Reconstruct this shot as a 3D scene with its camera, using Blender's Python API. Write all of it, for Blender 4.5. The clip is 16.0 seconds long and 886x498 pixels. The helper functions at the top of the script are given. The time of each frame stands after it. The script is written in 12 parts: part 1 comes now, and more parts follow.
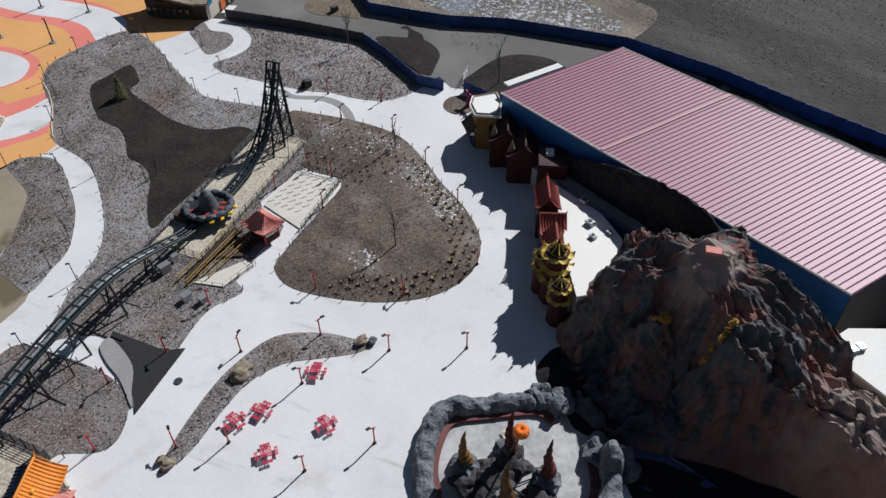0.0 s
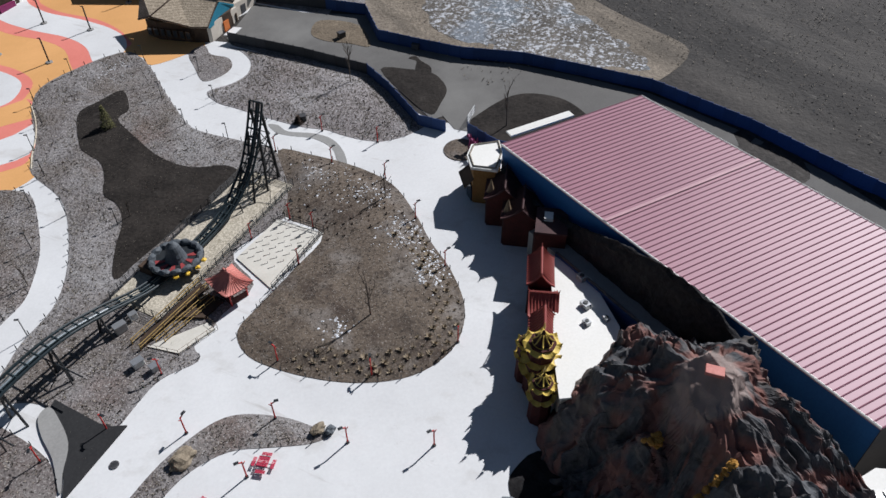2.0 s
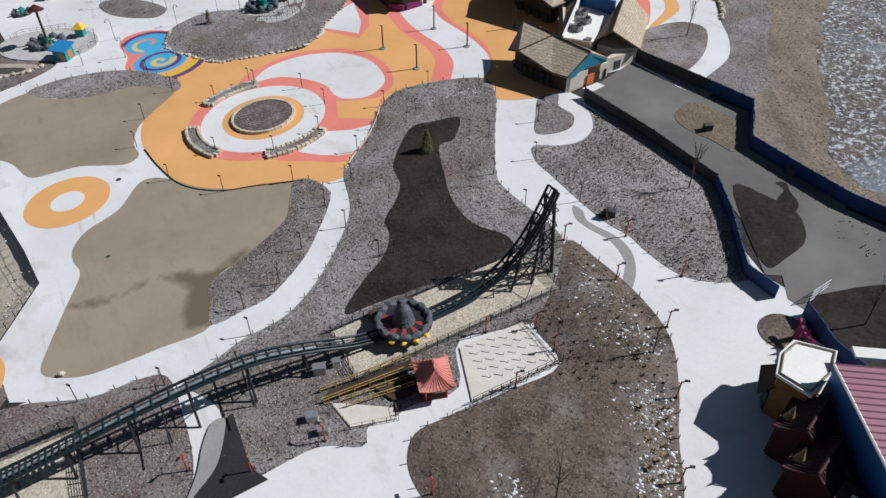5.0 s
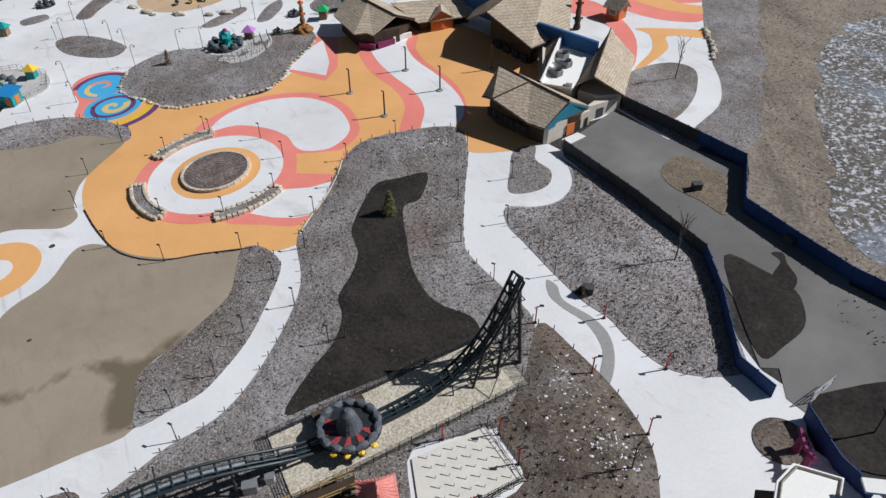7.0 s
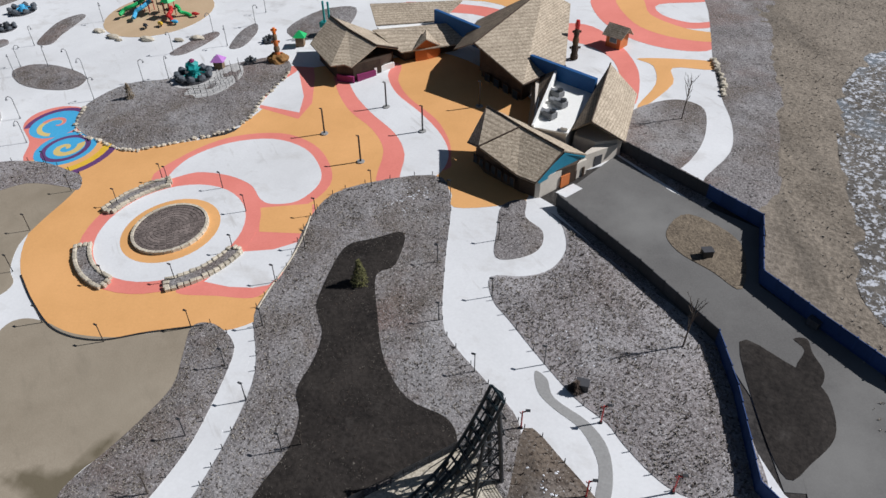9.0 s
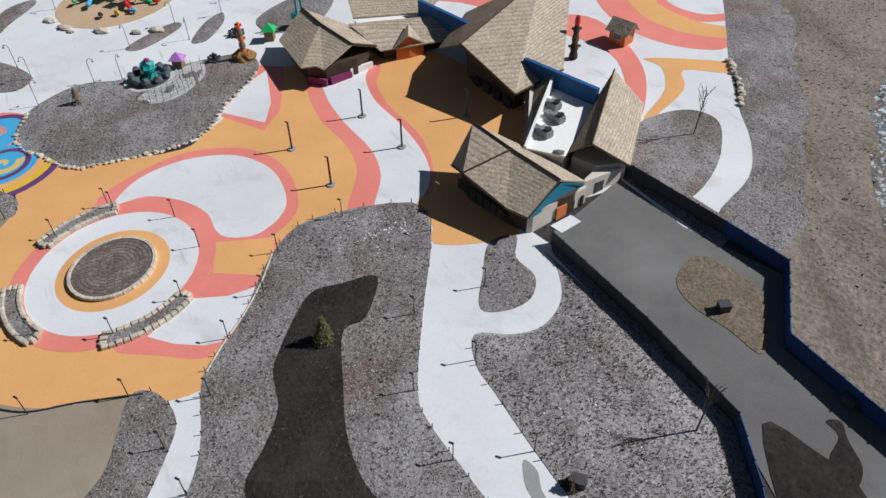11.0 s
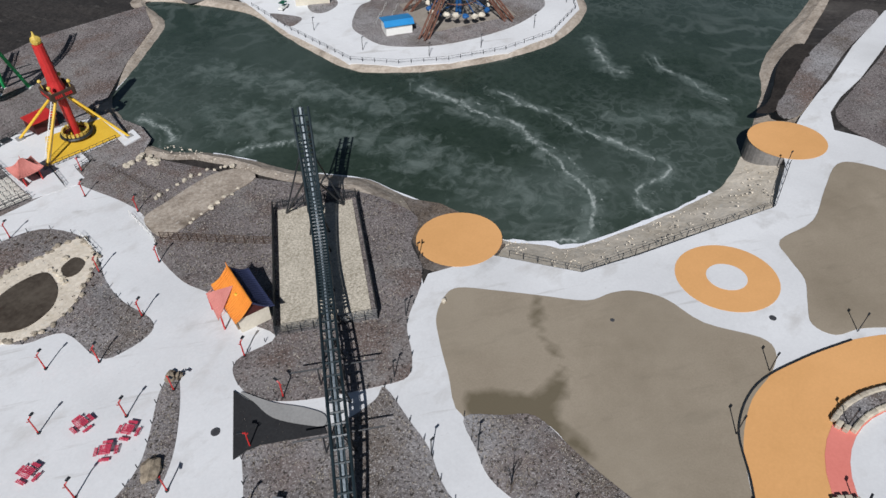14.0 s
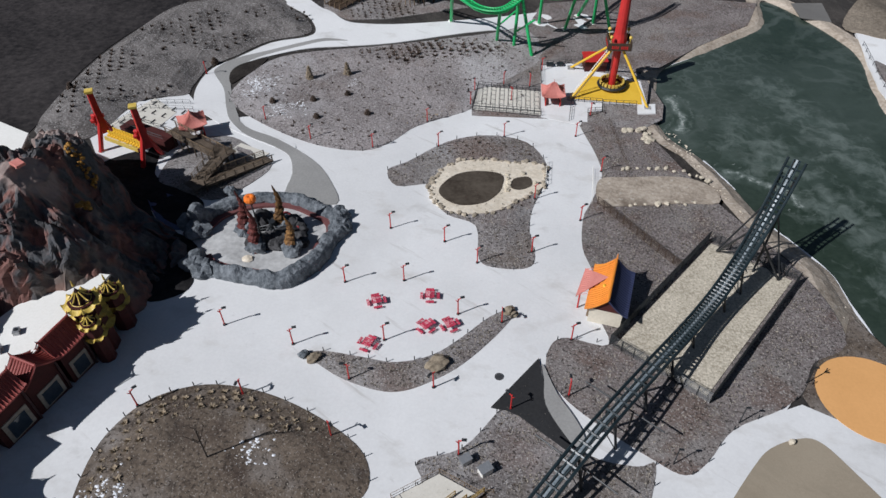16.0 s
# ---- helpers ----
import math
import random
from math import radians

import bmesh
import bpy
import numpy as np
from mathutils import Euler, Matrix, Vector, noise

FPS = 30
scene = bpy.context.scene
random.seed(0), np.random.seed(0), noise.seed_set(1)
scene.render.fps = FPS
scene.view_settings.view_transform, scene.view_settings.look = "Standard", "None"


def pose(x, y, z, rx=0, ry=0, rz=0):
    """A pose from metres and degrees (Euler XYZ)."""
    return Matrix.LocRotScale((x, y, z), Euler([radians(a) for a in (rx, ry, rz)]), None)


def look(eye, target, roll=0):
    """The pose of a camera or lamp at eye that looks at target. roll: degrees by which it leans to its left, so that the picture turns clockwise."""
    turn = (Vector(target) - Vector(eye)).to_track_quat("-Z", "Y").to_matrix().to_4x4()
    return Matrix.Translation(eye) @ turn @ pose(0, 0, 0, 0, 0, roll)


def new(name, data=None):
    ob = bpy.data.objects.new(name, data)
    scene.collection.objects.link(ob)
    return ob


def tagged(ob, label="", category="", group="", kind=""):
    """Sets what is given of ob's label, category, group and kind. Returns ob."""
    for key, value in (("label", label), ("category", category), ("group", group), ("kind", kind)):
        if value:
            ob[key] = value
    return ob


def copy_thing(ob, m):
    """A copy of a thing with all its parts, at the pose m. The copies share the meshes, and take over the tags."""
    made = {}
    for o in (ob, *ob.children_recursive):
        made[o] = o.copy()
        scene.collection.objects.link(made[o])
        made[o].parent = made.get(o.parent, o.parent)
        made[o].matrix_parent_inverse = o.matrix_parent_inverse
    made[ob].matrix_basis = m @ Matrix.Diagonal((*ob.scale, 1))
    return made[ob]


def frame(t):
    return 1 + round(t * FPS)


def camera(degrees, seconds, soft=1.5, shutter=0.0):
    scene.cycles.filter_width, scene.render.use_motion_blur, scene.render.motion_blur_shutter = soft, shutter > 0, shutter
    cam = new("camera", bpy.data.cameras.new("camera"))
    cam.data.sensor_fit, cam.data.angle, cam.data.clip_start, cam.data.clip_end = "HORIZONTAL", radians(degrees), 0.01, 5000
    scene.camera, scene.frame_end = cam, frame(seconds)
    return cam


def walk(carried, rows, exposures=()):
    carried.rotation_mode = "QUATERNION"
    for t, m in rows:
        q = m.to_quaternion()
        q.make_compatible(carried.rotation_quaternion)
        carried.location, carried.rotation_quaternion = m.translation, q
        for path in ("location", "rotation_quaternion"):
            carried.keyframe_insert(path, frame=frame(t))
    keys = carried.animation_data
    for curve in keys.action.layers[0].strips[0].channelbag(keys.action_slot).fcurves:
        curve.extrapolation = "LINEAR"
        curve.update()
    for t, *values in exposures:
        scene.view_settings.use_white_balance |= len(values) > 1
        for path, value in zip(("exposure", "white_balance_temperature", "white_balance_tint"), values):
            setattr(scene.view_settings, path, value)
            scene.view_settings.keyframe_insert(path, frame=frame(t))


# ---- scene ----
from mathutils.geometry import delaunay_2d_cdt

# ---- camera ----
cam = camera(65.99, 16.0)
EXPOSURES = [(0, -0.05, 6250, 10), (1, 0.05, 6250, 10), (2, 0.07, 6250, 10), (3.5, 0.02, 6250, 10), (6, 0.0, 6250, 10), (9, 0.03, 6250, 10), (11.5, -0.06, 6200, 10), (12.5, -0.15, 6250, 10), (13.5, -0.14, 6250, 10), (14.5, -0.09, 6250, 10), (16, -0.14, 6200, 10)]
PATH = [
    (0, (-5.95, -58.14, 64.15), (3.42, -21.42, 31.54), -0.46),
    (0.5, (-3.56, -54.99, 64.25), (5.81, -18.27, 31.64), -0.48),
    (1, (-0.98, -52.10, 64.63), (8.30, -15.36, 32.01), -0.35),
    (1.5, (2.09, -49.28, 64.61), (9.47, -12.07, 32.03), -0.40),
    (2, (4.78, -46.39, 65.27), (11.36, -9.13, 32.58), -0.54),
    (2.1, (5.01, -45.73, 65.39), (10.98, -8.36, 32.71), -0.32),
    (2.2, (5.24, -45.09, 65.52), (9.74, -7.52, 32.83), -0.07),
    (2.3, (5.46, -44.43, 65.66), (8.35, -6.72, 32.96), 0.16),
    (2.4, (5.57, -43.78, 65.87), (6.28, -5.99, 33.13), 0.28),
    (2.5, (5.69, -43.11, 66.09), (3.13, -5.46, 33.29), 0.38),
    (2.6, (6.36, -42.28, 65.90), (0.22, -5.02, 33.13), 0.33),
    (2.7, (7.05, -41.47, 65.70), (-1.43, -4.64, 32.96), 0.27),
    (2.8, (7.73, -40.65, 65.52), (-1.83, -4.06, 32.81), 0.22),
    (2.9, (8.41, -39.84, 65.32), (-1.64, -3.34, 32.66), 0.15),
    (3, (9.09, -39.01, 65.13), (-1.13, -2.54, 32.49), 0.09),
    (3.2, (9.62, -37.54, 65.27), (-0.83, -1.16, 32.60), 0.09),
    (3.4, (10.15, -36.08, 65.40), (-0.38, 0.24, 32.68), 0.08),
    (3.5, (10.41, -35.34, 65.47), (-0.47, 0.85, 32.73), 0.07),
    (3.7, (10.77, -33.93, 65.50), (-2.49, 1.43, 32.73), 0.25),
    (4, (11.05, -31.47, 65.50), (-4.61, 3.10, 32.95), 0.22),
    (4.5, (11.52, -27.36, 65.51), (-4.95, 7.18, 33.32), 0.15),
    (5.8, (12.76, -16.70, 65.57), (-4.08, 18.52, 34.33), 0.01),
    (6, (12.50, -15.46, 65.92), (-4.31, 19.81, 34.72), -0.00),
    (6.5, (11.83, -11.45, 66.18), (-4.97, 23.82, 34.98), -0.05),
    (7, (11.18, -7.40, 66.41), (-5.73, 27.86, 35.25), -0.19),
    (7.5, (10.21, -3.23, 66.76), (-6.70, 32.00, 35.58), -0.22),
    (8, (9.27, 0.97, 66.96), (-7.66, 36.12, 35.69), -0.29),
    (8.5, (8.25, 5.08, 67.09), (-8.69, 40.17, 35.75), -0.31),
    (9, (7.28, 9.35, 67.22), (-9.76, 44.42, 35.91), -0.42),
    (11.3, (1.17, 28.76, 67.69), (-15.01, 62.06, 34.08), -0.47),
    (11.5, (0.44, 30.29, 67.84), (-17.07, 62.81, 34.14), -0.33),
    (11.6, (0.04, 31.04, 67.90), (-19.35, 62.38, 34.12), -0.06),
    (11.7, (-0.37, 31.79, 67.95), (-22.05, 61.52, 34.09), 0.07),
    (11.8, (-0.80, 32.56, 67.98), (-24.93, 60.24, 34.05), 0.29),
    (11.9, (-1.24, 33.36, 68.00), (-27.71, 58.72, 33.99), 0.45),
    (12, (-1.70, 34.21, 68.02), (-30.47, 56.83, 33.95), 0.65),
    (12.1, (-2.16, 35.12, 68.04), (-32.97, 54.64, 33.83), 0.76),
    (12.2, (-2.64, 36.07, 68.06), (-35.16, 52.31, 33.72), 0.93),
    (12.3, (-3.12, 37.07, 68.08), (-36.88, 50.16, 33.60), 1.08),
    (12.4, (-3.61, 38.08, 68.11), (-38.23, 48.22, 33.49), 1.22),
    (12.5, (-4.09, 39.11, 68.13), (-39.25, 46.52, 33.37), 1.31),
    (12.6, (-4.57, 40.13, 68.15), (-40.03, 45.55, 33.32), 1.14),
    (12.7, (-5.04, 41.14, 68.16), (-40.68, 44.71, 33.28), 1.04),
    (12.8, (-5.50, 42.12, 68.17), (-41.24, 43.71, 33.24), 0.87),
    (12.9, (-5.95, 43.08, 68.16), (-41.66, 42.70, 33.17), 0.74),
    (13, (-6.39, 44.02, 68.15), (-41.97, 41.75, 33.10), 0.64),
    (13.1, (-6.82, 44.92, 68.12), (-42.27, 40.86, 33.10), 0.38),
    (13.2, (-7.25, 45.79, 68.08), (-42.40, 39.48, 33.08), 0.15),
    (13.3, (-7.68, 46.61, 68.03), (-42.28, 37.68, 33.05), -0.06),
    (13.4, (-8.12, 47.37, 67.95), (-41.66, 35.03, 32.99), -0.25),
    (13.5, (-8.57, 48.08, 67.86), (-40.61, 32.19, 32.92), -0.46),
    (13.6, (-9.03, 48.72, 67.75), (-39.78, 30.40, 32.83), -0.48),
    (13.7, (-9.50, 49.29, 67.63), (-39.23, 29.27, 32.76), -0.47),
    (13.8, (-9.97, 49.79, 67.50), (-38.61, 28.15, 32.69), -0.41),
    (14, (-10.93, 50.64, 67.24), (-37.65, 26.48, 32.55), -0.18),
    (14.2, (-11.95, 51.32, 67.00), (-36.53, 24.89, 32.40), -0.00),
    (14.5, (-13.64, 52.16, 66.75), (-33.95, 22.29, 32.17), 0.09),
    (14.8, (-15.49, 52.72, 66.53), (-29.44, 19.39, 31.97), 0.07),
    (15, (-16.80, 52.86, 66.40), (-25.26, 17.78, 31.79), -0.04),
    (15.2, (-18.14, 52.80, 66.31), (-21.83, 16.91, 31.69), -0.21),
    (15.5, (-20.13, 52.47, 66.29), (-19.34, 16.55, 31.51), -0.50),
    (16, (-23.24, 51.98, 65.97), (-19.52, 16.16, 31.29), -1.01),
]
walk(cam, [(t, look(eye, target, roll)) for t, eye, target, roll in PATH], EXPOSURES)

LAKE_Z = -9.5


def ground_z(x, y):
    """The lie of the land: a gentle slope that flattens out to the south and far to the north."""
    p = -2.92 + 0.0328 * x + 0.0801 * y
    p = -8.7 + 0.7 * np.logaddexp(0, (p + 8.7) / 0.7)
    return float(11.0 - 1.5 * np.logaddexp(0, (11.0 - p) / 1.5))


# ---- world, sun ----
SUN = Vector((0.60, 0.415, 0.684)).normalized()
world = bpy.data.worlds.new("sky")
scene.world = world
world.use_nodes = True
wn = world.node_tree.nodes
sky = wn.new("ShaderNodeTexSky")
sky.sky_type, sky.sun_disc = "NISHITA", False
sky.sun_elevation, sky.sun_rotation = math.asin(SUN.z), math.atan2(SUN.x, SUN.y)
sky.air_density, sky.dust_density = 1.0, 0.6
world.node_tree.links.new(sky.outputs[0], wn["Background"].inputs[0])
wn["Background"].inputs[1].default_value = 0.030
lamp = bpy.data.lights.new("sun", "SUN")
lamp.energy, lamp.angle, lamp.color = 4.8, radians(0.5), (1.0, 0.98, 0.978)
sun = new("sun", lamp)
sun.matrix_world = look(SUN * 200, (0, 0, 0))


# ---- materials ----
def mat(name, a, b, scale=0.3, fine=6.0, rough=0.85, metal=0.0, bump=0.25, depth=0.05, mixfine=0.5, each=0.0, spec=0.3):
    """A surface of colours a to b that vary in patches (scale) and in grain (fine), both per metre."""
    m = bpy.data.materials.new(name)
    m.use_nodes = True
    n, l = m.node_tree.nodes, m.node_tree.links
    bsdf = n["Principled BSDF"]
    tc = n.new("ShaderNodeTexCoord")
    big, small = n.new("ShaderNodeTexNoise"), n.new("ShaderNodeTexNoise")
    for t, s, d in ((big, scale, 6), (small, fine, 4)):
        t.inputs["Scale"].default_value, t.inputs["Detail"].default_value = s, d
        t.inputs["Roughness"].default_value = 0.6
        l.new(tc.outputs["Object"], t.inputs["Vector"])
    add = n.new("ShaderNodeMath")
    add.operation = "MULTIPLY_ADD"
    add.inputs[1].default_value = mixfine
    l.new(small.outputs["Fac"], add.inputs[0])
    scaled = n.new("ShaderNodeMath")
    scaled.operation = "MULTIPLY_ADD"
    scaled.inputs[1].default_value, scaled.inputs[2].default_value = 1 - mixfine, 0
    l.new(big.outputs["Fac"], scaled.inputs[0])
    l.new(scaled.outputs[0], add.inputs[2])
    ramp = n.new("ShaderNodeValToRGB")
    ramp.color_ramp.elements[0].position, ramp.color_ramp.elements[1].position = 0.36, 0.66
    ramp.color_ramp.elements[0].color, ramp.color_ramp.elements[1].color = (*a, 1), (*b, 1)
    l.new(add.outputs[0], ramp.inputs[0])
    col = ramp.outputs[0]
    if each:
        info, hsv, rng = n.new("ShaderNodeObjectInfo"), n.new("ShaderNodeHueSaturation"), n.new("ShaderNodeMapRange")
        rng.inputs["To Min"].default_value, rng.inputs["To Max"].default_value = 1 - each, 1 + each
        l.new(info.outputs["Random"], rng.inputs["Value"])
        l.new(rng.outputs[0], hsv.inputs["Value"])
        l.new(col, hsv.inputs["Color"])
        col = hsv.outputs[0]
    l.new(col, bsdf.inputs["Base Color"])
    bsdf.inputs["Roughness"].default_value, bsdf.inputs["Metallic"].default_value = rough, metal
    bsdf.inputs["Specular IOR Level"].default_value = spec
    if bump:
        bp = n.new("ShaderNodeBump")
        bp.inputs["Strength"].default_value, bp.inputs["Distance"].default_value = bump, depth
        l.new(small.outputs["Fac"], bp.inputs["Height"])
        l.new(bp.outputs[0], bsdf.inputs["Normal"])
    return m


def overlay(m, colour, scale, lo, hi, detail=6.0, turn=0.0, strength=1.0, stretch=(1, 1, 1)):
    """Lays patches of another colour over a material, where a noise is above lo."""
    n, l = m.node_tree.nodes, m.node_tree.links
    bsdf = n["Principled BSDF"]
    old = bsdf.inputs["Base Color"].links[0].from_socket
    tc, mp, ns, rg, mx = (n.new(k) for k in ("ShaderNodeTexCoord", "ShaderNodeMapping", "ShaderNodeTexNoise", "ShaderNodeMapRange", "ShaderNodeMix"))
    mp.inputs["Scale"].default_value = stretch
    vr = n.new("ShaderNodeVectorRotate")
    vr.rotation_type, vr.inputs["Angle"].default_value = "Z_AXIS", radians(turn)
    l.new(tc.outputs["Object"], vr.inputs["Vector"])
    l.new(vr.outputs[0], mp.inputs[0])
    l.new(mp.outputs[0], ns.inputs["Vector"])
    ns.inputs["Scale"].default_value, ns.inputs["Detail"].default_value, ns.inputs["Roughness"].default_value = scale, detail, 0.62
    rg.inputs["From Min"].default_value, rg.inputs["From Max"].default_value = lo, hi
    rg.inputs["To Max"].default_value = strength
    l.new(ns.outputs["Fac"], rg.inputs["Value"])
    mx.data_type = "RGBA"
    l.new(rg.outputs[0], mx.inputs["Factor"])
    l.new(old, mx.inputs["A"])
    mx.inputs["B"].default_value = (*colour, 1)
    l.new(mx.outputs["Result"], bsdf.inputs["Base Color"])
    return m


M = {}
M["field"] = mat("dry_field", (0.015, 0.013, 0.012), (0.064, 0.056, 0.050), 0.08, 1.1, bump=0.9, depth=0.3, mixfine=0.55)
overlay(M["field"], (0.022, 0.020, 0.019), 0.10, 0.46, 0.62, turn=67, strength=0.8, stretch=(0.12, 1, 1))
overlay(M["field"], (0.10, 0.090, 0.080), 0.05, 0.52, 0.68, turn=60, strength=0.6, stretch=(0.3, 1, 1))
overlay(M["field"], (0.19, 0.178, 0.16), 0.9, 0.60, 0.72, turn=67, strength=0.35, stretch=(0.3, 1, 1))
M["mulch"] = mat("grey_mulch", (0.112, 0.100, 0.096), (0.305, 0.279, 0.271), 0.16, 2.4, bump=0.9, depth=0.2, mixfine=0.55)
overlay(M["mulch"], (0.125, 0.098, 0.076), 0.085, 0.48, 0.62, strength=0.7)
overlay(M["mulch"], (0.345, 0.337, 0.335), 0.075, 0.48, 0.64, 8, strength=0.65, stretch=(1, 0.7, 1))
overlay(M["mulch"], (0.165, 0.105, 0.083), 0.055, 0.54, 0.66, 8, strength=0.6)
overlay(M["mulch"], (0.085, 0.069, 0.057), 0.33, 0.54, 0.66, 8, strength=0.45)
overlay(M["mulch"], (0.50, 0.48, 0.462), 4.6, 0.57, 0.64, 2.0, strength=0.65)
overlay(M["mulch"], (0.038, 0.032, 0.028), 2.6, 0.57, 0.62, 3.0, strength=0.9)
M["palemulch"] = mat("pale_grey_mulch", (0.155, 0.136, 0.132), (0.36, 0.328, 0.322), 0.10, 2.6, bump=0.7, depth=0.15, mixfine=0.5)
overlay(M["palemulch"], (0.135, 0.096, 0.078), 0.06, 0.54, 0.68, 8, strength=0.55)
overlay(M["palemulch"], (0.44, 0.43, 0.432), 0.05, 0.48, 0.64, 8, strength=0.6, stretch=(1, 0.7, 1))
overlay(M["palemulch"], (0.095, 0.078, 0.068), 0.4, 0.55, 0.65, 8, strength=0.5)
overlay(M["palemulch"], (0.52, 0.505, 0.495), 4.2, 0.57, 0.63, 2.0, strength=0.75)
overlay(M["palemulch"], (0.042, 0.034, 0.030), 2.4, 0.565, 0.62, 3.0, strength=0.85)
M["brown"] = mat("brown_turf", (0.080, 0.060, 0.045), (0.180, 0.142, 0.108), 0.12, 2.0, bump=0.8, depth=0.15, mixfine=0.55)
overlay(M["brown"], (0.26, 0.24, 0.225), 0.10, 0.49, 0.64, 8, strength=0.6)
overlay(M["brown"], (0.050, 0.038, 0.030), 0.30, 0.52, 0.63, 8, strength=0.65)
overlay(M["brown"], (0.055, 0.036, 0.028), 0.075, 0.50, 0.63, 7, strength=0.6)
overlay(M["brown"], (0.34, 0.31, 0.28), 4.2, 0.60, 0.67, 2.0, strength=0.6)
overlay(M["brown"], (0.036, 0.028, 0.022), 2.4, 0.57, 0.63, 3.0, strength=0.85)
M["darkmulch"] = mat("dark_brown_mulch", (0.084, 0.068, 0.064), (0.25, 0.218, 0.208), 0.14, 2.4, bump=0.9, depth=0.2, mixfine=0.55)
overlay(M["darkmulch"], (0.24, 0.225, 0.21), 0.08, 0.50, 0.64, 8, strength=0.6)
overlay(M["darkmulch"], (0.125, 0.080, 0.062), 0.13, 0.52, 0.62, 8, strength=0.6)
overlay(M["darkmulch"], (0.38, 0.36, 0.34), 4.0, 0.57, 0.63, 2.0, strength=0.75)
overlay(M["darkmulch"], (0.028, 0.023, 0.020), 2.6, 0.57, 0.62, 3.0, strength=0.85)
M["mud"] = mat("wet_dark_soil", (0.013, 0.011, 0.010), (0.046, 0.039, 0.034), 0.15, 1.8, rough=0.9, bump=0.8, depth=0.15, spec=0.15)
overlay(M["mud"], (0.085, 0.076, 0.068), 0.35, 0.60, 0.74, strength=0.4)
M["lawn"] = mat("dormant_lawn", (0.255, 0.210, 0.152), (0.350, 0.296, 0.222), 0.05, 4.0, bump=0.4, depth=0.05, mixfine=0.35)
overlay(M["lawn"], (0.205, 0.168, 0.117), 0.045, 0.50, 0.68, 8, strength=0.65)
overlay(M["lawn"], (0.205, 0.172, 0.124), 0.5, 0.56, 0.72, turn=30, strength=0.5, stretch=(0.25, 1, 1))
overlay(M["lawn"], (0.36, 0.31, 0.235), 0.02, 0.50, 0.70, strength=0.6)
M["concrete"] = mat("pale_concrete", (0.63, 0.63, 0.625), (0.76, 0.762, 0.755), 0.05, 2.5, rough=0.8, bump=0.08, depth=0.01, mixfine=0.3)
overlay(M["concrete"], (0.52, 0.515, 0.50), 0.035, 0.54, 0.75, strength=0.5, stretch=(1, 0.5, 1))
overlay(M["concrete"], (0.50, 0.48, 0.45), 0.22, 0.56, 0.72, strength=0.6, stretch=(0.6, 1, 1))
overlay(M["concrete"], (0.42, 0.40, 0.37), 0.55, 0.62, 0.72, 8, turn=35, strength=0.55, stretch=(0.12, 1, 1))
overlay(M["concrete"], (0.40, 0.385, 0.36), 0.09, 0.63, 0.74, 10, strength=0.6)
overlay(M["concrete"], (0.45, 0.44, 0.42), 0.9, 0.66, 0.76, strength=0.5)
M["grey"] = mat("grey_concrete", (0.25, 0.245, 0.235), (0.34, 0.335, 0.32), 0.1, 3.0, rough=0.8, bump=0.08, depth=0.01)
M["orange"] = mat("orange_paint", (0.66, 0.345, 0.125), (0.78, 0.415, 0.162), 0.08, 3.0, rough=0.75, bump=0.06, depth=0.01, mixfine=0.3)
M["pink"] = mat("coral_paint", (0.68, 0.20, 0.155), (0.80, 0.26, 0.21), 0.08, 3.0, rough=0.75, bump=0.06, depth=0.01, mixfine=0.3)
M["bluepaint"] = mat("blue_paint", (0.05, 0.33, 0.58), (0.08, 0.42, 0.68), 0.1, 3.0, rough=0.75, bump=0.06)
M["paleyellow"] = mat("pale_yellow_paint", (0.60, 0.45, 0.16), (0.70, 0.53, 0.20), 0.1, 3.0, rough=0.75, bump=0.06)
M["purplepaint"] = mat("purple_paint", (0.10, 0.04, 0.13), (0.15, 0.06, 0.18), 0.1, 3.0, rough=0.75, bump=0.06)
M["rubber"] = mat("tan_rubber", (0.46, 0.33, 0.20), (0.56, 0.41, 0.26), 0.15, 4.0, rough=0.9, bump=0.1)
M["asphalt"] = mat("worn_asphalt", (0.11, 0.105, 0.10), (0.17, 0.165, 0.155), 0.06, 5.0, rough=0.9, bump=0.15, depth=0.02, mixfine=0.4)
overlay(M["asphalt"], (0.23, 0.225, 0.21), 0.05, 0.5, 0.7, strength=0.6)
M["gravel"] = mat("beige_gravel", (0.31, 0.272, 0.205), (0.70, 0.635, 0.52), 0.3, 3.0, bump=0.9, depth=0.12, mixfine=0.75)
M["sand"] = mat("sandy_bank", (0.54, 0.47, 0.365), (0.78, 0.70, 0.58), 0.2, 1.6, bump=0.5, depth=0.1)
overlay(M["sand"], (0.28, 0.23, 0.17), 0.16, 0.56, 0.72, 8, strength=0.45)
overlay(M["sand"], (0.62, 0.58, 0.50), 1.3, 0.58, 0.66, 3, strength=0.7)
M["beach"] = mat("brown_shore_soil", (0.24, 0.195, 0.15), (0.52, 0.45, 0.37), 0.25, 1.8, bump=0.8, depth=0.15)
overlay(M["beach"], (0.12, 0.092, 0.068), 0.2, 0.56, 0.68, 8, strength=0.65)
overlay(M["beach"], (0.52, 0.48, 0.42), 1.5, 0.60, 0.68, 3, strength=0.7)
M["tanrock"] = mat("tan_boulder_stone", (0.17, 0.135, 0.095), (0.34, 0.285, 0.21), 0.8, 3.0, rough=0.9, bump=0.7, depth=0.1)
